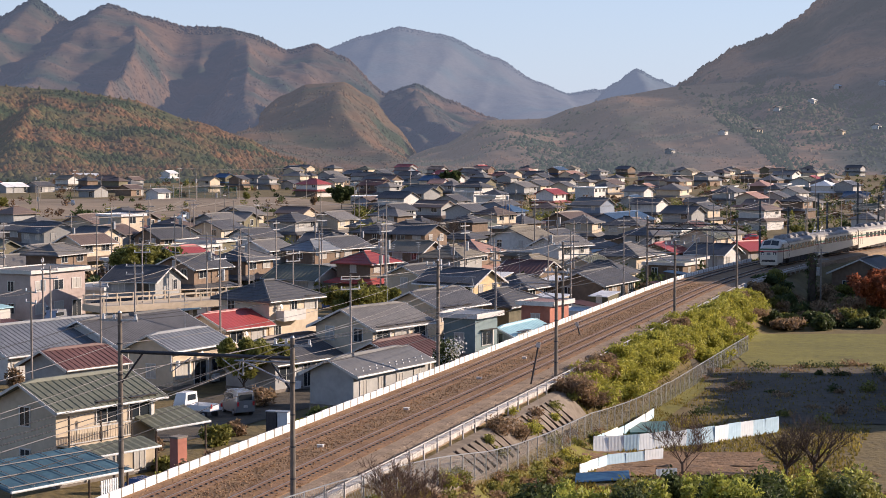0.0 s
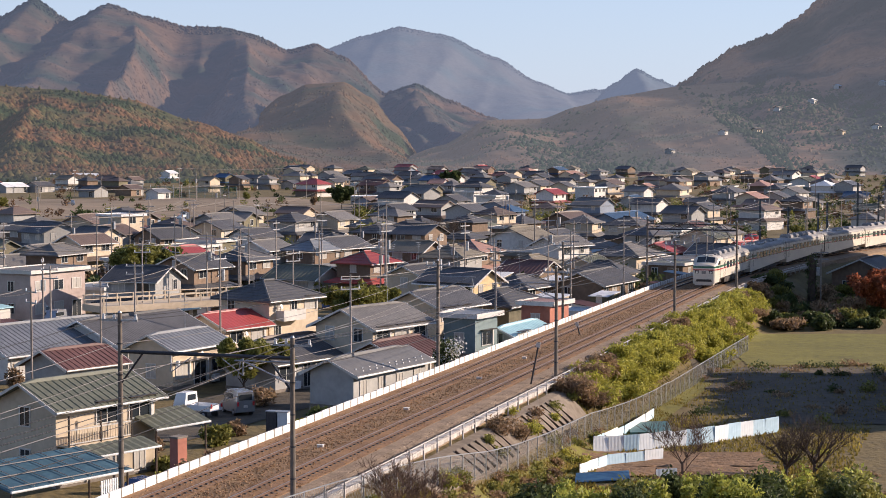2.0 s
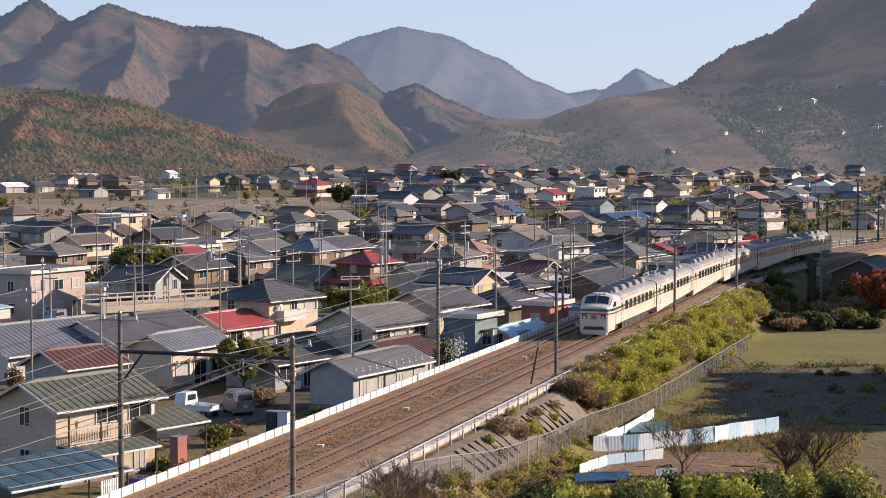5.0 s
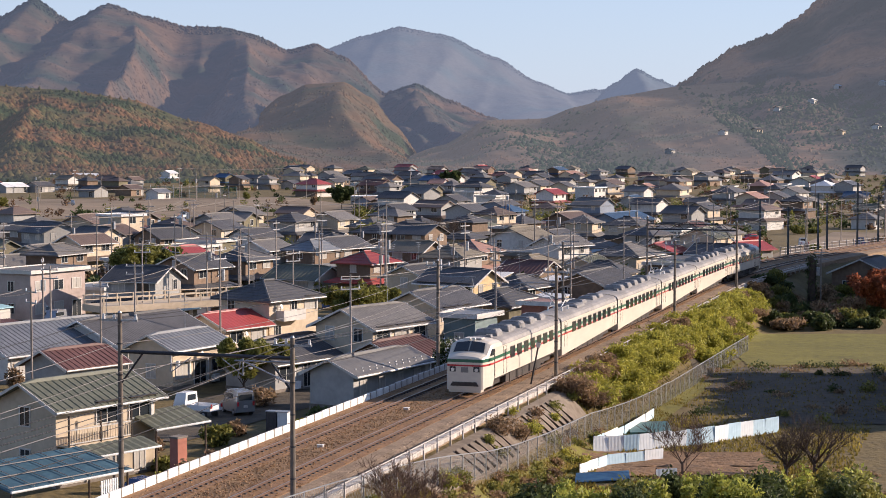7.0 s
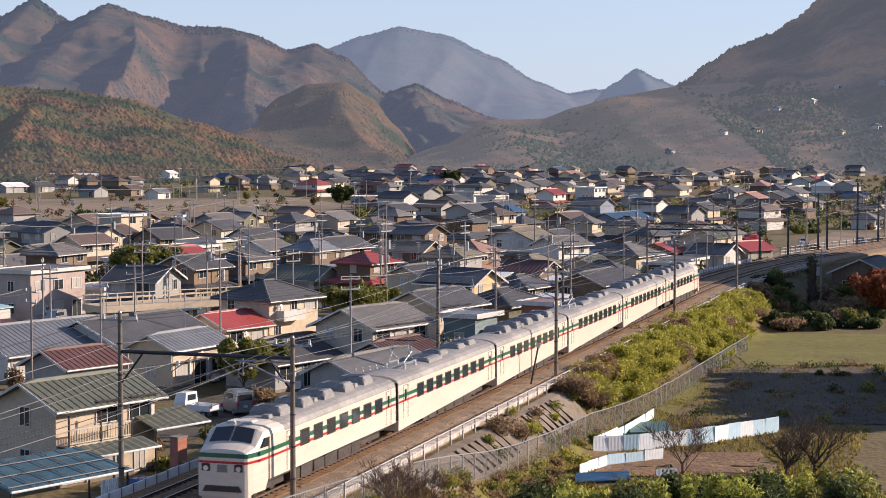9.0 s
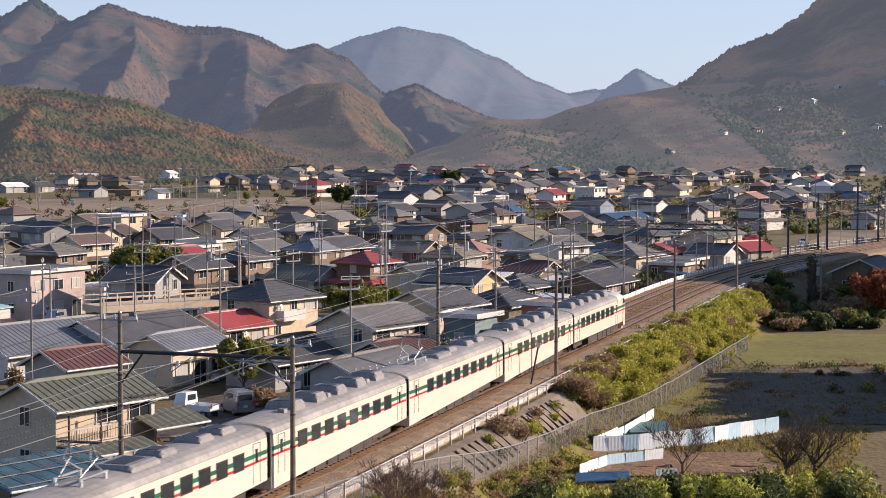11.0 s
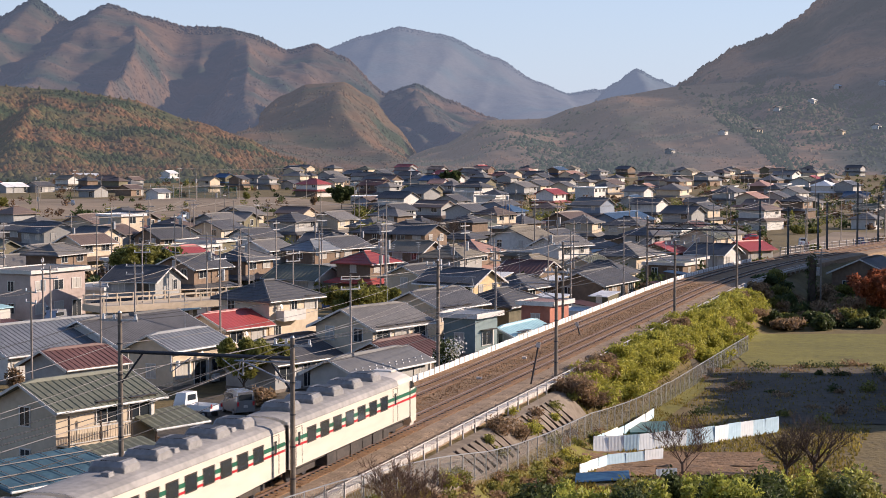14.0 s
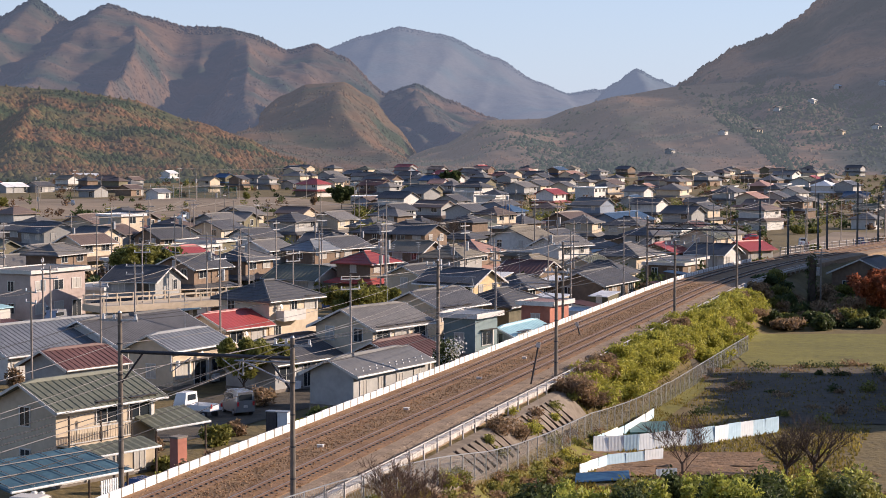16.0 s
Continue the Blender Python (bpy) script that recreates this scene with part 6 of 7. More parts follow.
def lines_of_poles():
    rng = random.Random(12)
    k = 0
    runs = [[(-42, 178), (-33, 203), (-24, 232), (-18, 262), (-14, 292), (-9, 325)], [(-27, 150), (-20, 172), (-14, 196), (-8, 220), (2, 246), (12, 272), (22, 300)],
            [(-55, 230), (-47, 262), (-40, 296), (-34, 330), (-28, 370)], [(-7, 150), (3, 176), (12, 200), (22, 226), (33, 254)],
            [(-36, 128), (-30, 141)], [(-22, 240), (-5, 256), (8, 282), (20, 310), (34, 340), (48, 372), (62, 410)], [(-60, 300), (-36, 318), (-12, 340), (14, 366), (40, 395), (66, 430)]]
    runs += [[(-90, 420), (-55, 450), (-20, 480), (20, 510), (60, 540), (100, 580)], [(-130, 620), (-90, 640), (-50, 665), (-10, 690), (40, 720), (90, 745), (140, 780)],
            [(-24, 214), (-27, 236), (-31, 262), (-36, 292), (-42, 330)], [(40, 276), (52, 305), (66, 340), (82, 380), (98, 425)]]
    for run in runs:
        tops = []
        for x, y in run:
            x, y = x + rng.uniform(-2, 2), y + rng.uniform(-2, 2)
            for _ in range(12):
                if clear(x, y, 1.2) and sl(x, y)[1] < -42.5:
                    break
                x, y = x + rng.uniform(-3, 3), y + rng.uniform(-3, 3)
            tops.append(utility_pole(x, y, rng.uniform(8.5, 11.5), k))
            k += 1
        for a, b in zip(tops, tops[1:]):
            for off in (-0.7, 0.7):
                g = Geo()
                pts = []
                for i in range(9):
                    q = i / 8
                    pts.append((a[0] + (b[0] - a[0]) * q + off, a[1] + (b[1] - a[1]) * q, a[2] + (b[2] - a[2]) * q - 0.7 * 4 * q * (1 - q)))
                g.line(pts, 0.022, 3)
                solid("power_line", g, WIRE_PALE if rng.random() < 0.5 else WIRE, "sagging power lines between utility poles", "cable", "power lines of the town")
    # single poles all over the town
    n = 0
    for _ in range(800):
        if n >= 50:
            break
        y = 1 / rng.uniform(1 / 900, 1 / 170)
        x = y * rng.uniform(-0.24, 0.24)
        if sl(x, y)[1] > -46 or not clear(x, y, 1.0):
            continue
        utility_pole(x, y, rng.uniform(8, 12), 200 + n)
        n += 1


lines_of_poles()


# ---- vehicles ----
def car(x, y, rz, kind, paint, label):
    t = thing("parked_car" if kind != "truck" else "pickup_truck", label, "car" if kind != "truck" else "truck", "parked vehicles", m=pose(x, y, ground_z(x, y), 0, 0, rz))
    L, W, H = (3.4, 1.48, 1.85) if kind == "van" else (3.4, 1.48, 1.8) if kind == "truck" else (4.1, 1.68, 1.5)

    def ring(xx, hw, z0, z1, k):
        return [(xx, -hw, z0), (xx, -hw, z0 + (z1 - z0) * 0.55), (xx, -hw * k, z1), (xx, hw * k, z1), (xx, hw, z0 + (z1 - z0) * 0.55), (xx, hw, z0)]
    hw = W / 2
    if kind == "truck":
        body = Geo().loft([ring(L / 2 - 1.15, hw, 0.3, H, 0.86), ring(L / 2 - 0.25, hw, 0.3, H * 0.98, 0.84), ring(L / 2, hw * 0.96, 0.3, 1.0, 0.9)])
        part("cab", body, paint, t)
        part("cargo_bed", Geo().box((-0.6, 0, 0.62), (2.1, W, 0.1)).box((-0.6, -hw + 0.03, 0.82), (2.1, 0.05, 0.34)).box((-0.6, hw - 0.03, 0.82), (2.1, 0.05, 0.34)).box((-1.63, 0, 0.82), (0.05, W, 0.34)), paint, t)
        part("rear_window", Geo().box((L / 2 - 1.165, 0, 1.42), (0.03, W * 0.62, 0.42)), PANE, t)
    else:
        st = [(-L / 2, hw * 0.95, 0.35, H * 0.97, 0.85), (-L / 2 + 0.1, hw, 0.3, H, 0.85), (L / 2 - 1.3, hw, 0.3, H, 0.84), (L / 2 - 0.75, hw, 0.3, 1.0, 0.93), (L / 2 - 0.05, hw * 0.93, 0.3, 0.85, 0.93)]
        if kind == "sedan":
            st = [(-L / 2, hw * 0.92, 0.35, 0.9, 0.92), (-L / 2 + 0.5, hw, 0.3, 1.0, 0.92), (-L / 2 + 1.1, hw, 0.3, H, 0.78), (L / 2 - 1.9, hw, 0.3, H, 0.78), (L / 2 - 1.1, hw, 0.3, 0.98, 0.92), (L / 2 - 0.05, hw * 0.9, 0.3, 0.8, 0.92)]
        part("body", Geo().loft([ring(*s) for s in st]), paint, t)
        if kind == "van":
            part("rear_window", Geo().box((-L / 2 - 0.005, 0, 1.42), (0.05, W * 0.68, 0.42)), PANE, t)
            part("number_plate", Geo().box((-L / 2 - 0.01, 0, 0.75), (0.04, 0.34, 0.17)), TROUGH, t)
        for s in (-1, 1):
            part("side_window", Geo().box((-0.1 if kind == "van" else -0.15, s * hw * 0.91, H * 0.78), (L * 0.5, 0.06, H * 0.2), Matrix.Rotation(s * 0.16, 4, 'X')), PANE, t)
    for s in (-1, 1):
        part("tail_light", Geo().box((-L / 2 - 0.02, s * hw * 0.82, 0.95), (0.05, 0.14, 0.3)), RED, t, "red tail light")
        for wx in (-L * 0.31, L * 0.31):
            w = part("wheel", Geo().tube((wx, s * (hw - 0.16), 0.28), (wx, s * (hw + 0.01), 0.28), 0.28, 0.27, 14), METAL_DARK, t)
            part("rim", Geo().tube((wx, s * (hw + 0.01), 0.28), (wx, s * (hw + 0.025), 0.28), 0.16, 0.14, 10), METAL_GREY, w)
    return t


PAINT = {"white": mat("white car paint", (0.8, 0.8, 0.79), (0.72, 0.72, 0.71), 1, 0.25), "silver": mat("silver car paint", (0.42, 0.43, 0.45), (0.36, 0.37, 0.39), 1, 0.25, 0.6), "red": mat("red car paint", (0.42, 0.03, 0.03), None, 1, 0.25), "blue": mat("blue car paint", (0.08, 0.14, 0.3), None, 1, 0.25)}
car(-17.9, 137.0, 150, "truck", PAINT["white"], "white kei pickup truck parked in the yard")
car(-15.2, 138.6, 118, "van", PAINT["silver"], "silver kei van with red tail lights parked in the yard")
car(-45.0, 212.0, 10, "van", PAINT["white"], "white van parked beside the apartment block")
car(-16.3, 104.0, 60, "sedan", PAINT["blue"], "pale blue car parked beside the white wall")


def parked():
    rng = random.Random(14)
    n = 0
    for _ in range(500):
        if n >= 26:
            break
        y = 1 / rng.uniform(1 / 600, 1 / 190)
        x = y * rng.uniform(-0.23, 0.23)
        if sl(x, y)[1] > -46 or not clear(x, y, 2.2):
            continue
        k = rng.choice(("van", "sedan", "truck"))
        p = rng.choice(("white", "white", "silver", "red", "blue"))
        car(x, y, rng.uniform(0, 360), k, PAINT[p], "%s %s parked between houses" % (p, {"van": "van", "sedan": "car", "truck": "pickup truck"}[k]))
        n += 1


parked()


# ---- roads, bridge, fields ----
def strip(name, pts, w, material, label, lift=0.06, step=6.0):
    g = Geo()
    rows = []
    for (xa, ya), (xb, yb) in zip(pts, pts[1:]):
        L = math.hypot(xb - xa, yb - ya)
        n = max(1, int(L / step))
        nx_, ny_ = -(yb - ya) / L, (xb - xa) / L
        for i in range(n + 1):
            x, y = xa + (xb - xa) * i / n, ya + (yb - ya) * i / n
            r = []
            for k in range(5):
                o = w * (k / 4 - 0.5)
                r.append((x + nx_ * o, y + ny_ * o, ground_z(x + nx_ * o, y + ny_ * o) + lift))
            rows.append(r)
    g.v = [p for r in rows for p in r]
    g.f = [(j * 5 + i, j * 5 + i + 1, (j + 1) * 5 + i + 1, (j + 1) * 5 + i) for j in range(len(rows) - 1) for i in range(4)]
    return solid(name, g, material, label, "road" if material is ASPHALT else "ground", kind="structure", smooth=True)


strip("road", ROAD, 5.5, ASPHALT, "grey asphalt town road between houses")
strip("yard_paving", [(-22, 127), (-11, 152)], 10.0, YARD, "grey earth yard with parked vehicles")
strip("field", [(-150, 560), (-30, 600)], 170.0, SOIL_PALE, "brown fallow fields before the hills", 0.08, 30)


def bridge():
    t = thing("road_bridge", "cream road bridge with a white railing", "bridge", kind="structure")
    a, b = Vector((-36.5, 196, -1.2)), Vector((-21.0, 208, -0.4))
    d = b - a
    ang = math.atan2(d.y, d.x)
    m = Matrix.Translation((a + b) / 2) @ Matrix.Rotation(ang, 4, 'Z')
    L = math.hypot(d.x, d.y)
    part("deck", Geo().box((0, 0, 0), (L, 4.5, 0.7)), WALLS["cream"], t, m=m)
    for s in (-1, 1):
        for z in (0.75, 1.25):
            part("rail", Geo().box((0, s * 2.15, z), (L, 0.09, 0.09)), WALLS["cream"], t, m=m)
        for i in range(11):
            part("post", Geo().box((L * (i / 10 - 0.5) * 0.98, s * 2.15, 0.8), (0.14, 0.14, 1.0)), WALLS["cream"], t, m=m)
    for i in (-0.3, 0.3):
        part("pier", Geo().box((L * i, 0, -1.0), (0.8, 3.6, 2.4)), CONCRETE, t, m=m)


bridge()
strip("road_line", [(x - 2.3, y) for x, y in ROAD], 0.35, WHITE_PANEL, "white painted edge line along the town road", 0.10)


strip("fallow_field", [(68, 322), (98, 410)], 26.0, SOIL_PALE, "brown fallow field beyond the bend", 0.08, 10)


def bend_railing():
    """A pale railing beside the line where it leaves the town."""
    t = thing("roadside_railing", "pale railing of posts and three rails beyond the bend", "railing", kind="structure")
    pts = [(52.0, 291.0), (56.5, 298.5), (60.5, 305.0), (67.0, 313.5), (73.5, 321.5), (82.0, 331.0)]
    z0 = -1.0
    for a, b in zip(pts, pts[1:]):
        for i in range(4):
            q = i / 4
            part("post", Geo().box((a[0] + (b[0] - a[0]) * q, a[1] + (b[1] - a[1]) * q, z0 + 0.5), (0.12, 0.12, 1.6)), TROUGH, t)
    for z in (0.2, 0.65, 1.1):
        part("rail", Geo().line([(x, y, z0 + z) for x, y in pts], 0.06, 5), TROUGH, t)


bend_railing()


def ivy_stump(x, y, top):
    z = ground_z(x, y)
    t = thing("ivy_covered_stump", "tall dark tree stump wrapped in ivy on the bank", "tree stump", m=pose(x, y, z))
    part("trunk", Geo().tube((0, 0, -0.3), (0.05, 0, top - z), 0.55, 0.42, 10), BARK, t)
    part("ivy", leaves([(0, 0, (top - z) * (0.1 + 0.2 * k), 0.75, 0.75, (top - z) * 0.16) for k in range(5)], 160, 0.16, 77), LEAF_GREEN, t)


ivy_stump(44.9, 229.5, 2.5)


def hill_house(a, b, wc, rc, rz):
    """A small house on a wooded hillside, at a bearing of (tangent x 1000 to the right, tangent x 1000 above the eye)."""
    best = None
    for x0, x1, dist, reach, height, lean in (MIDDLE, RIGHT):
        for i in range(400):
            t = 1 - i / 400
            y = dist - t * reach
            x = y * a / 1000.0
            z = height(x, t)
            if (z - EYE[2]) / y * 1000 >= b:
                if best is None or y < best[1]:
                    best = (x, y, z)
                break
    if best:
        house(best[0], best[1], 6.5, 5.0, 1, rz, "g", rc, wc, base=best[2] + 0.4, eave=2.6)


for a, b, wc, rc, rz in ((195, 19.5, "white", "white", 60), (177, 15.5, "white", "grey", 50), (208, 27, "white", "white", 60), (232, 29, "white", "white", 60), (148, 3, "white", "dark", 60),
                         (229, 6, "white", "dark", 55), (166, 4, "cream", "dark", 40), (120, -7, "grey", "pale", 60), (210, 3, "cream", "grey", 60)):
    hill_house(a, b, wc, rc, rz)


def net_fence():
    """A tall sports-ground net on posts, far across the fields."""
    t = thing("net_fence", "tall teal net fence of a sports ground", "fence", kind="structure")
    xa, ya, xb, yb = -108.0, 680.0, -72.0, 660.0
    for i in range(13):
        q = i / 12
        x, y = xa + (xb - xa) * q, ya + (yb - ya) * q
        part("post", Geo().tube((x, y, ground_z(x, y)), (x, y, ground_z(x, y) + 4.6), 0.09, 0.09, 6), METAL_GREY, t)
    for k in range(16):
        z = -4.0 + 4.4 * k / 15
        part("net_strand", Geo().line([(xa, ya, z), ((xa + xb) / 2, (ya + yb) / 2, z - 0.05), (xb, yb, z)], 0.05, 4), NET, t)


NET = mat("teal netting", (0.10, 0.24, 0.20), (0.07, 0.17, 0.14), 1, 0.8)
net_fence()


# ---- town greenery ----
def greenery():
    rng = random.Random(19)
    for i, (x, y, h, mt, lab) in enumerate(((-9.6, 196, 5.5, LEAF_OLIVE, "rounded olive-green garden tree"), (-8.2, 200, 5.0, LEAF_OLIVE, "rounded olive-green garden tree"), (-6.8, 203, 4.5, LEAF_OLIVE, "rounded olive-green garden tree"),
                                            (-40, 246, 7, LEAF_OLIVE, "yellow-green garden tree between houses"), (-37, 250, 7, LEAF_OLIVE, "yellow-green garden tree between houses"), (-34, 243, 6, LEAF_GREEN, "dark green garden tree between houses"),
                                            (-15.8, 149, 4.6, LEAF_OLIVE, "olive garden tree behind parked vehicles"), (-13.8, 152, 4.2, LEAF_OLIVE, "olive garden tree behind parked vehicles"), (-30, 560, 7, LEAF_GREEN, "dark green roadside tree"), (3.5, 760, 9, LEAF_GREEN, "tall dark evergreen at the town's edge"),
                                            (-3.5, 330, 7, DRY, "bare brown tree among houses"), (0.5, 345, 8, DRY, "bare brown tree among houses"), (-13, 330, 6, LEAF_OLIVE, "olive garden tree among houses"))):
        tree(x, y, ground_z(x, y), h, 0.7, mt, lab, 120 + i, 300, 0.22 if y < 300 else 0.5, bare=mt is DRY)
    n = 0
    for _ in range(900):
        if n >= 75:
            break
        y = 1 / rng.uniform(1 / 800, 1 / 110)
        x = y * rng.uniform(-0.25, 0.25)
        l = sl(x, y)[1]
        if l > -43.5 or not clear(x, y, 1.2):
            continue
        k = 1 if y < 300 else 1.6
        bush(x, y, ground_z(x, y) - 0.1, rng.uniform(0.8, 1.8) * k, rng.uniform(0.9, 2.4) * k, rng.choice((LEAF_OLIVE, LEAF_GREEN, LEAF_OLIVE, DRY, DRY)), "clipped garden shrub between houses", 1500 + n, 180, 0.16 * k, "shrub", "garden shrubs of the town")
        n += 1
    for i in range(26):
        u = rng.uniform(84, 112)
        x, y = at_line(u, rng.uniform(-44.5, -41.6))
        if clear(x, y, 0.5):
            weeds(x, y, ground_z(x, y) - 0.1, rng.uniform(0.4, 0.8), rng.uniform(0.4, 0.9), rng.choice((LEAF_OLIVE, DRY, LEAF_BAMBOO)), 1700 + i, 160, 0.08)


greenery()
plant_weeds()


def sheds():
    rng = random.Random(29)
    n = 0
    for _ in range(1500):
        if n >= 48:
            break
        y = 1 / rng.uniform(1 / 460, 1 / 185)
        x = y * rng.uniform(-0.24, 0.2)
        if sl(x, y)[1] > -45.5 or not clear(x, y, 2.4):
            continue
        rz = rng.choice((60, -30)) + rng.uniform(-8, 8)
        t = thing("shed", "small metal-roofed lean-to shed between houses", "shed", "garden sheds of the town", m=pose(x, y, ground_z(x, y) - 0.1, 0, 0, rz))
        w, d, h = rng.uniform(2.4, 4.2), rng.uniform(2.0, 3.0), rng.uniform(2.0, 2.6)
        part("wall", Geo().extrude([(-d / 2, 0), (d / 2, 0), (d / 2, h), (-d / 2, h - 0.35)], -w / 2, w / 2), WALLS[rng.choice(("white", "grey", "brown", "olive", "cream"))], t)
        top = [(w * (i / 24 - 0.5) * 1.12, 0.03 * (i % 2)) for i in range(25)]
        part("roof", Geo().loft([[(px_, -d / 2 - 0.35, h - 0.38 + q) for px_, q in top] + [(px_, -d / 2 - 0.35, h - 0.45) for px_, q in top[::-1]], [(px_, d / 2 + 0.3, h + 0.07 + q) for px_, q in top] + [(px_, d / 2 + 0.3, h) for px_, q in top[::-1]]]), ROOFS[rng.choice(("pale", "white", "cyan", "grey", "blue", "maroon", "brown"))], t)
        part("door", Geo().box((0, -d / 2 - 0.02, 0.95), (0.85, 0.05, 1.8)), FRAME, t)
        HOUSES.append((x, y, w))
        n += 1


sheds()
utility_pole(45.9, 229.0, 7.6, 900, "tall pale utility pole on the shaded bank")


# ---- beside the nearest house ----
def lean_to(x, y, z, rz, w, d, drop, roof, label, posts=True, rib=0.05):
    t = thing("porch_canopy", label, "canopy", "lean-to canopies", m=pose(x, y, z, 0, 0, rz))
    n = int(w / 0.3)
    top = [(w * (i / n - 0.5), rib if i % 2 else 0.0) for i in range(n + 1)]
    part("roof", Geo().loft([[(a, 0, q) for a, q in top] + [(a, 0, -0.1) for a, q in top[::-1]], [(a, -d, q - drop) for a, q in top] + [(a, -d, -0.1 - drop) for a, q in top[::-1]]]), roof, t)
    part("gutter", Geo().tube((-w / 2, -d - 0.05, -drop - 0.06), (w / 2, -d - 0.05, -drop - 0.06), 0.07, 0.07, 6), WHITE_PANEL, t, "white gutter")
    if posts:
        for s in (-1, 1):
            foot = ground_z(x, y) - z
            part("post", Geo().tube((s * (w / 2 - 0.2), -d + 0.2, foot - 0.3), (s * (w / 2 - 0.2), -d + 0.2, -drop), 0.06, 0.06, 8), BARK, t)
    return t


lean_to(-17.6, 115.4, 0.15, 53, 4.6, 2.3, 0.75, ROOFS["olive"], "grey-green metal porch canopy beside the house")
lean_to(-19.4, 108.4, -0.75, 53, 5.6, 1.5, 0.4, ROOFS["olive"], "narrow grey-green canopy under the upper windows")
DECK_BLUE = mat("dull blue plastic sheet", (0.07, 0.14, 0.185), (0.045, 0.095, 0.13), 0.7, 0.75, spec=0.2)
lean_to(-23.0, 101.5, -0.45, 53, 8.5, 4.4, 0.8, DECK_BLUE, "low blue sheet roof crossed by pale battens", rib=0.006)
batten = thing("roof_battens", "pale battens over the low blue roof", "battens", m=pose(-23.0, 101.5, -0.45, 0, 0, 53))
for i in range(7):
    part("batten", Geo().tube((-4.0 + i * 1.33, 0, 0.09), (-4.0 + i * 1.33, -4.4, -0.71), 0.03, 0.03, 5), WIRE_PALE, batten)
for q in (0.25, 0.6, 0.95):
    part("batten", Geo().tube((-4.2, -4.4 * q, 0.12 - 0.8 * q), (4.2, -4.4 * q, 0.12 - 0.8 * q), 0.03, 0.03, 5), WIRE_PALE, batten)
pillar = thing("gate_pillar", "salmon brick gate pillar beside the white wall", "pillar", m=pose(-14.7, 104.2, ground_z(-14.7, 104.2) - 0.1, 0, 0, 55))
part("shaft", Geo().box((0, 0, 1.6), (0.75, 0.6, 3.2)), WALLS["red"], pillar)
part("capstone", Geo().box((0, 0, 3.24), (0.85, 0.7, 0.1)), CONCRETE, pillar)


# ---- details between the houses and the line ----
def snow_guards(x, y, z, rz, w, depth, drop):
    t = thing("snow_guards", "rows of small pale snow guards on the grey roof", "snow guards", m=pose(x, y, z, 0, 0, rz))
    me = Geo().box((0, 0, 0.05), (0.13, 0.05, 0.08), taper=0.8).mesh("snow_guard")
    me.materials.append(PORCELAIN)
    for k in range(2):
        for i in range(11 - k):
            q = 0.72 + 0.14 * k
            part("snow_guard", me, PORCELAIN, t, m=pose(-w / 2 + w * (i + 0.5 + 0.5 * k) / 11, -depth * q, -drop * q))


snow_guards(-5.5, 139.8, -2.94 + 2.95 + 0.777 + 0.17, 61, 10.4, 2.45, 1.03)

BLOSSOM = leaf_mat("white camellia blossom", (0.80, 0.78, 0.76), (0.55, 0.54, 0.50), 0.2)
camellia = bush(0.5, 148.6, ground_z(0.5, 148.6) - 0.1, 1.5, 2.9, LEAF_GREEN, "flowering garden shrub covered in white blossom", 2001, 300, 0.12)
part("blossom", leaves([(0.4 * math.cos(k * 1.3), 0.4 * math.sin(k * 1.3), 0.7 + 0.3 * k, 1.1, 1.1, 0.7) for k in range(6)], 120, 0.15, 12, 1.2), BLOSSOM, camellia, "white blossom")
for j, (u, l, n) in enumerate(((79.8, -41.0, 4),)):
    x, y = at_line(u, l)
    t = thing("garden_gate", "small white slatted gate beside the railway wall", "gate", "white slatted gates", m=pose(x, y, ground_z(x, y), 0, 0, 60))
    for i in range(n * 2):
        part("slat", Geo().box((0.16 * i - 0.16 * n, 0, 0.75), (0.09, 0.04, 1.4)), WHITE_PANEL, t)
    for z in (0.35, 1.2):
        part("rail", Geo().box((-0.08, 0.03, z), (0.32 * n, 0.04, 0.08)), WHITE_PANEL, t)


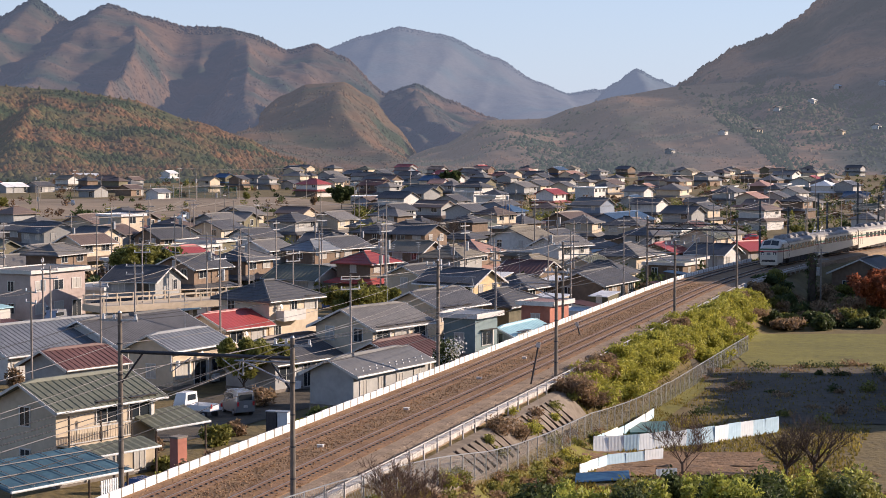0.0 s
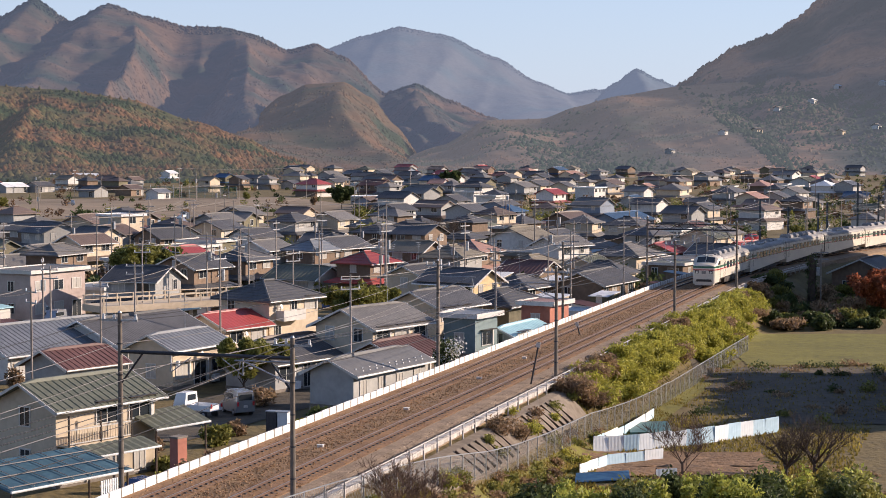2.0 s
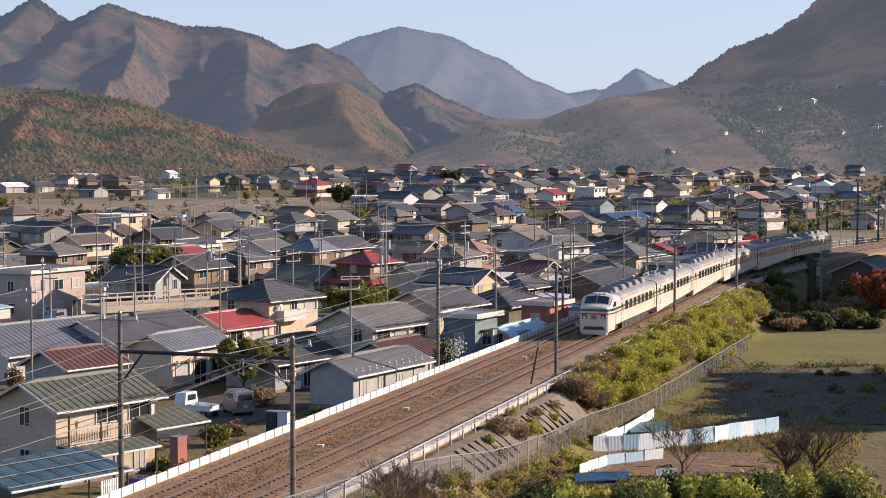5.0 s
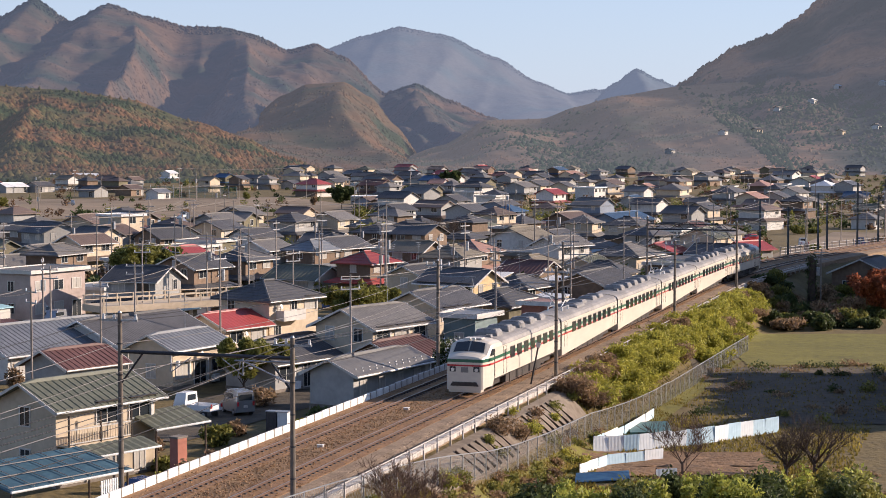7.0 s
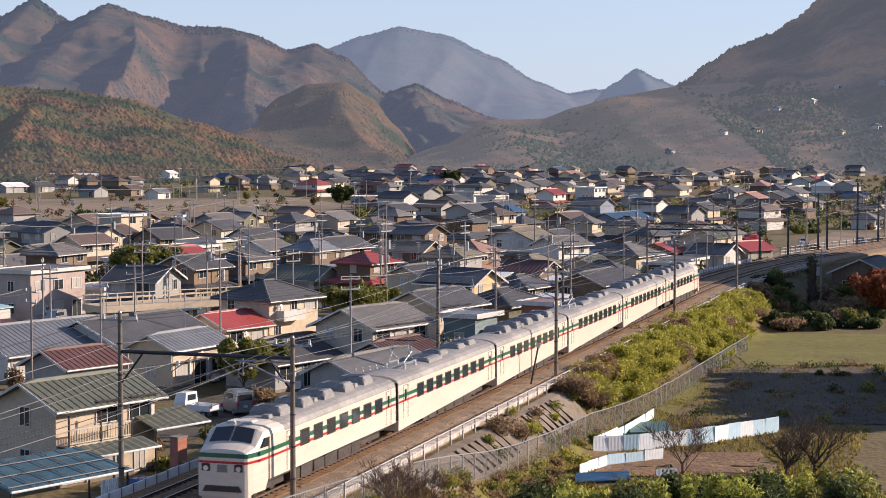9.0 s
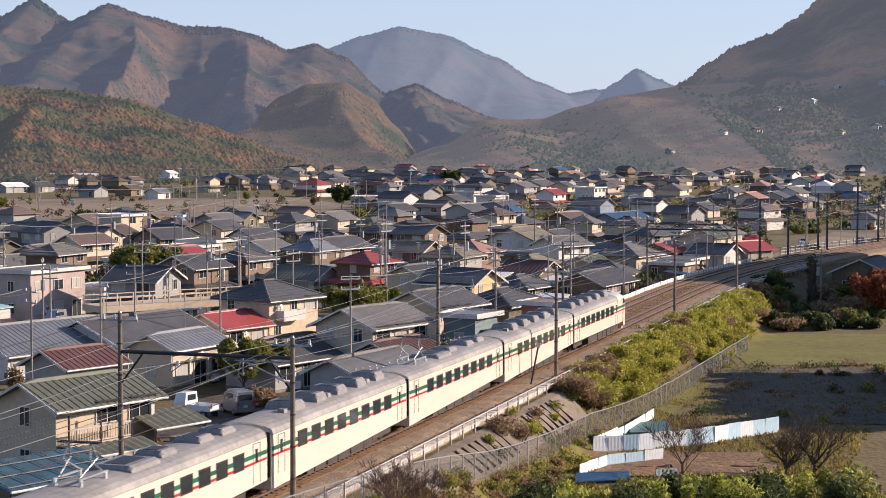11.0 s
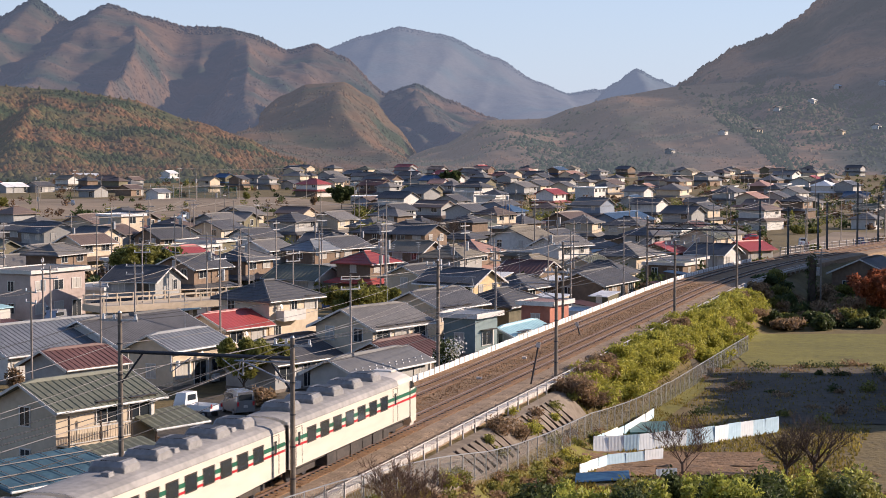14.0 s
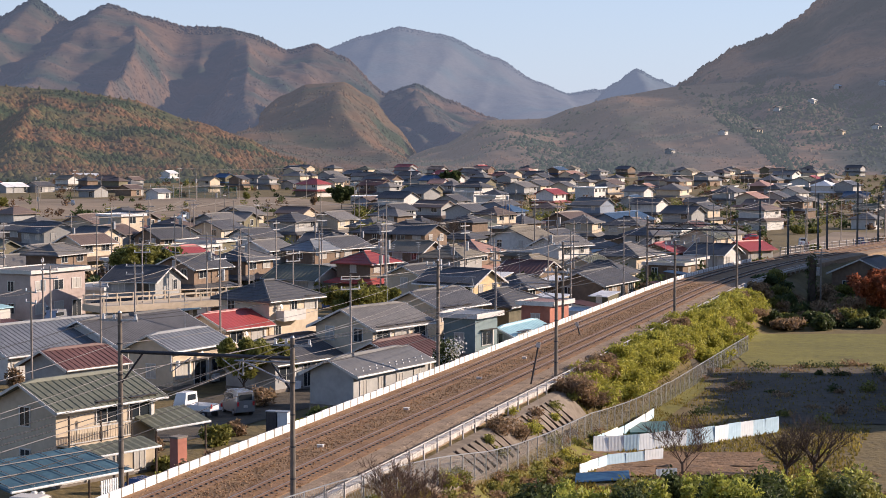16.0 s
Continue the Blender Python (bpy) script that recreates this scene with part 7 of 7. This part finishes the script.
def laundry(x, y, z, rz):
    """Washing on a pole before an upper window."""
    t = thing("laundry", "white washing hung on a pole outside a house", "laundry", m=pose(x, y, z, 0, 0, rz))
    part("drying_pole", Geo().tube((-1.5, 0, 0), (1.5, 0, 0), 0.025, 0.025, 6), METAL_GREY, t)
    for s_ in (-1.4, 1.4):
        part("bracket", Geo().tube((s_, 0, 0), (s_, 0.9, 0.1), 0.03, 0.03, 5), METAL_GREY, t)
    rng = random.Random(6)
    for i in range(6):
        h = rng.uniform(0.5, 0.95)
        g = Geo()
        cols = [(-0.18 + 0.06 * k, 0.03 * math.sin(k * 1.9 + i)) for k in range(7)]
        g.loft([[(a, b - 0.01, q) for a, b in cols] + [(a, b + 0.01, q) for a, b in cols[::-1]] for q in (0.0, -h)])
        part("garment", g, WALLS["white"] if i % 3 else WALLS["blue"], t, m=pose(-1.15 + 0.44 * i, 0, 0))


laundry(-1.2, 160.8, -0.2, 55)


def veranda(host, x0, x1, y, z):
    """An upper veranda with a slatted cream railing, part of its house."""
    v = part("veranda", Geo().box(((x0 + x1) / 2, y - 0.45, z), (x1 - x0, 0.95, 0.1)), WALLS["cream"], host, "cream upper veranda")
    part("veranda_rail", Geo().box(((x0 + x1) / 2, y - 0.9, z + 0.95), (x1 - x0, 0.08, 0.07)).box(((x0 + x1) / 2, y - 0.9, z + 0.15), (x1 - x0, 0.06, 0.06)), FRAME, v)
    n = int((x1 - x0) / 0.2)
    bars = Geo()
    for i in range(n):
        bars.box((x0 + (x1 - x0) * (i + 0.5) / n, y - 0.9, z + 0.55), (0.09, 0.03, 0.8))
    part("veranda_slats", bars, WALLS["cream"], v)
    for x in (x0 + 0.05, (x0 + x1) / 2, x1 - 0.05):
        part("veranda_post", Geo().box((x, y - 0.9, z + 0.9), (0.09, 0.09, 1.8)), FRAME_DARK, v)


veranda(nearest, -3.8, 1.2, -2.65, 2.75)

for i, (u, l, r, h, mt) in enumerate(((109.5, -29.9, 1.3, 1.3, DRY), (111.3, -29.3, 1.1, 1.0, DRY), (113.5, -29.4, 1.2, 1.1, LEAF_BAMBOO), (97.0, -28.9, 1.0, 0.9, LEAF_OLIVE), (94.5, -28.9, 1.1, 0.9, LEAF_BAMBOO))):
    x, y = at_line(u, l)
    bush(x, y, ground_z(x, y) - 0.1, r, h, mt, "brown brush growing on the concrete apron" if mt is DRY else "yellow-green weeds growing on the concrete apron", 2100 + i, 260, 0.07, "bush", "brush on the apron", 3.0)


motions()
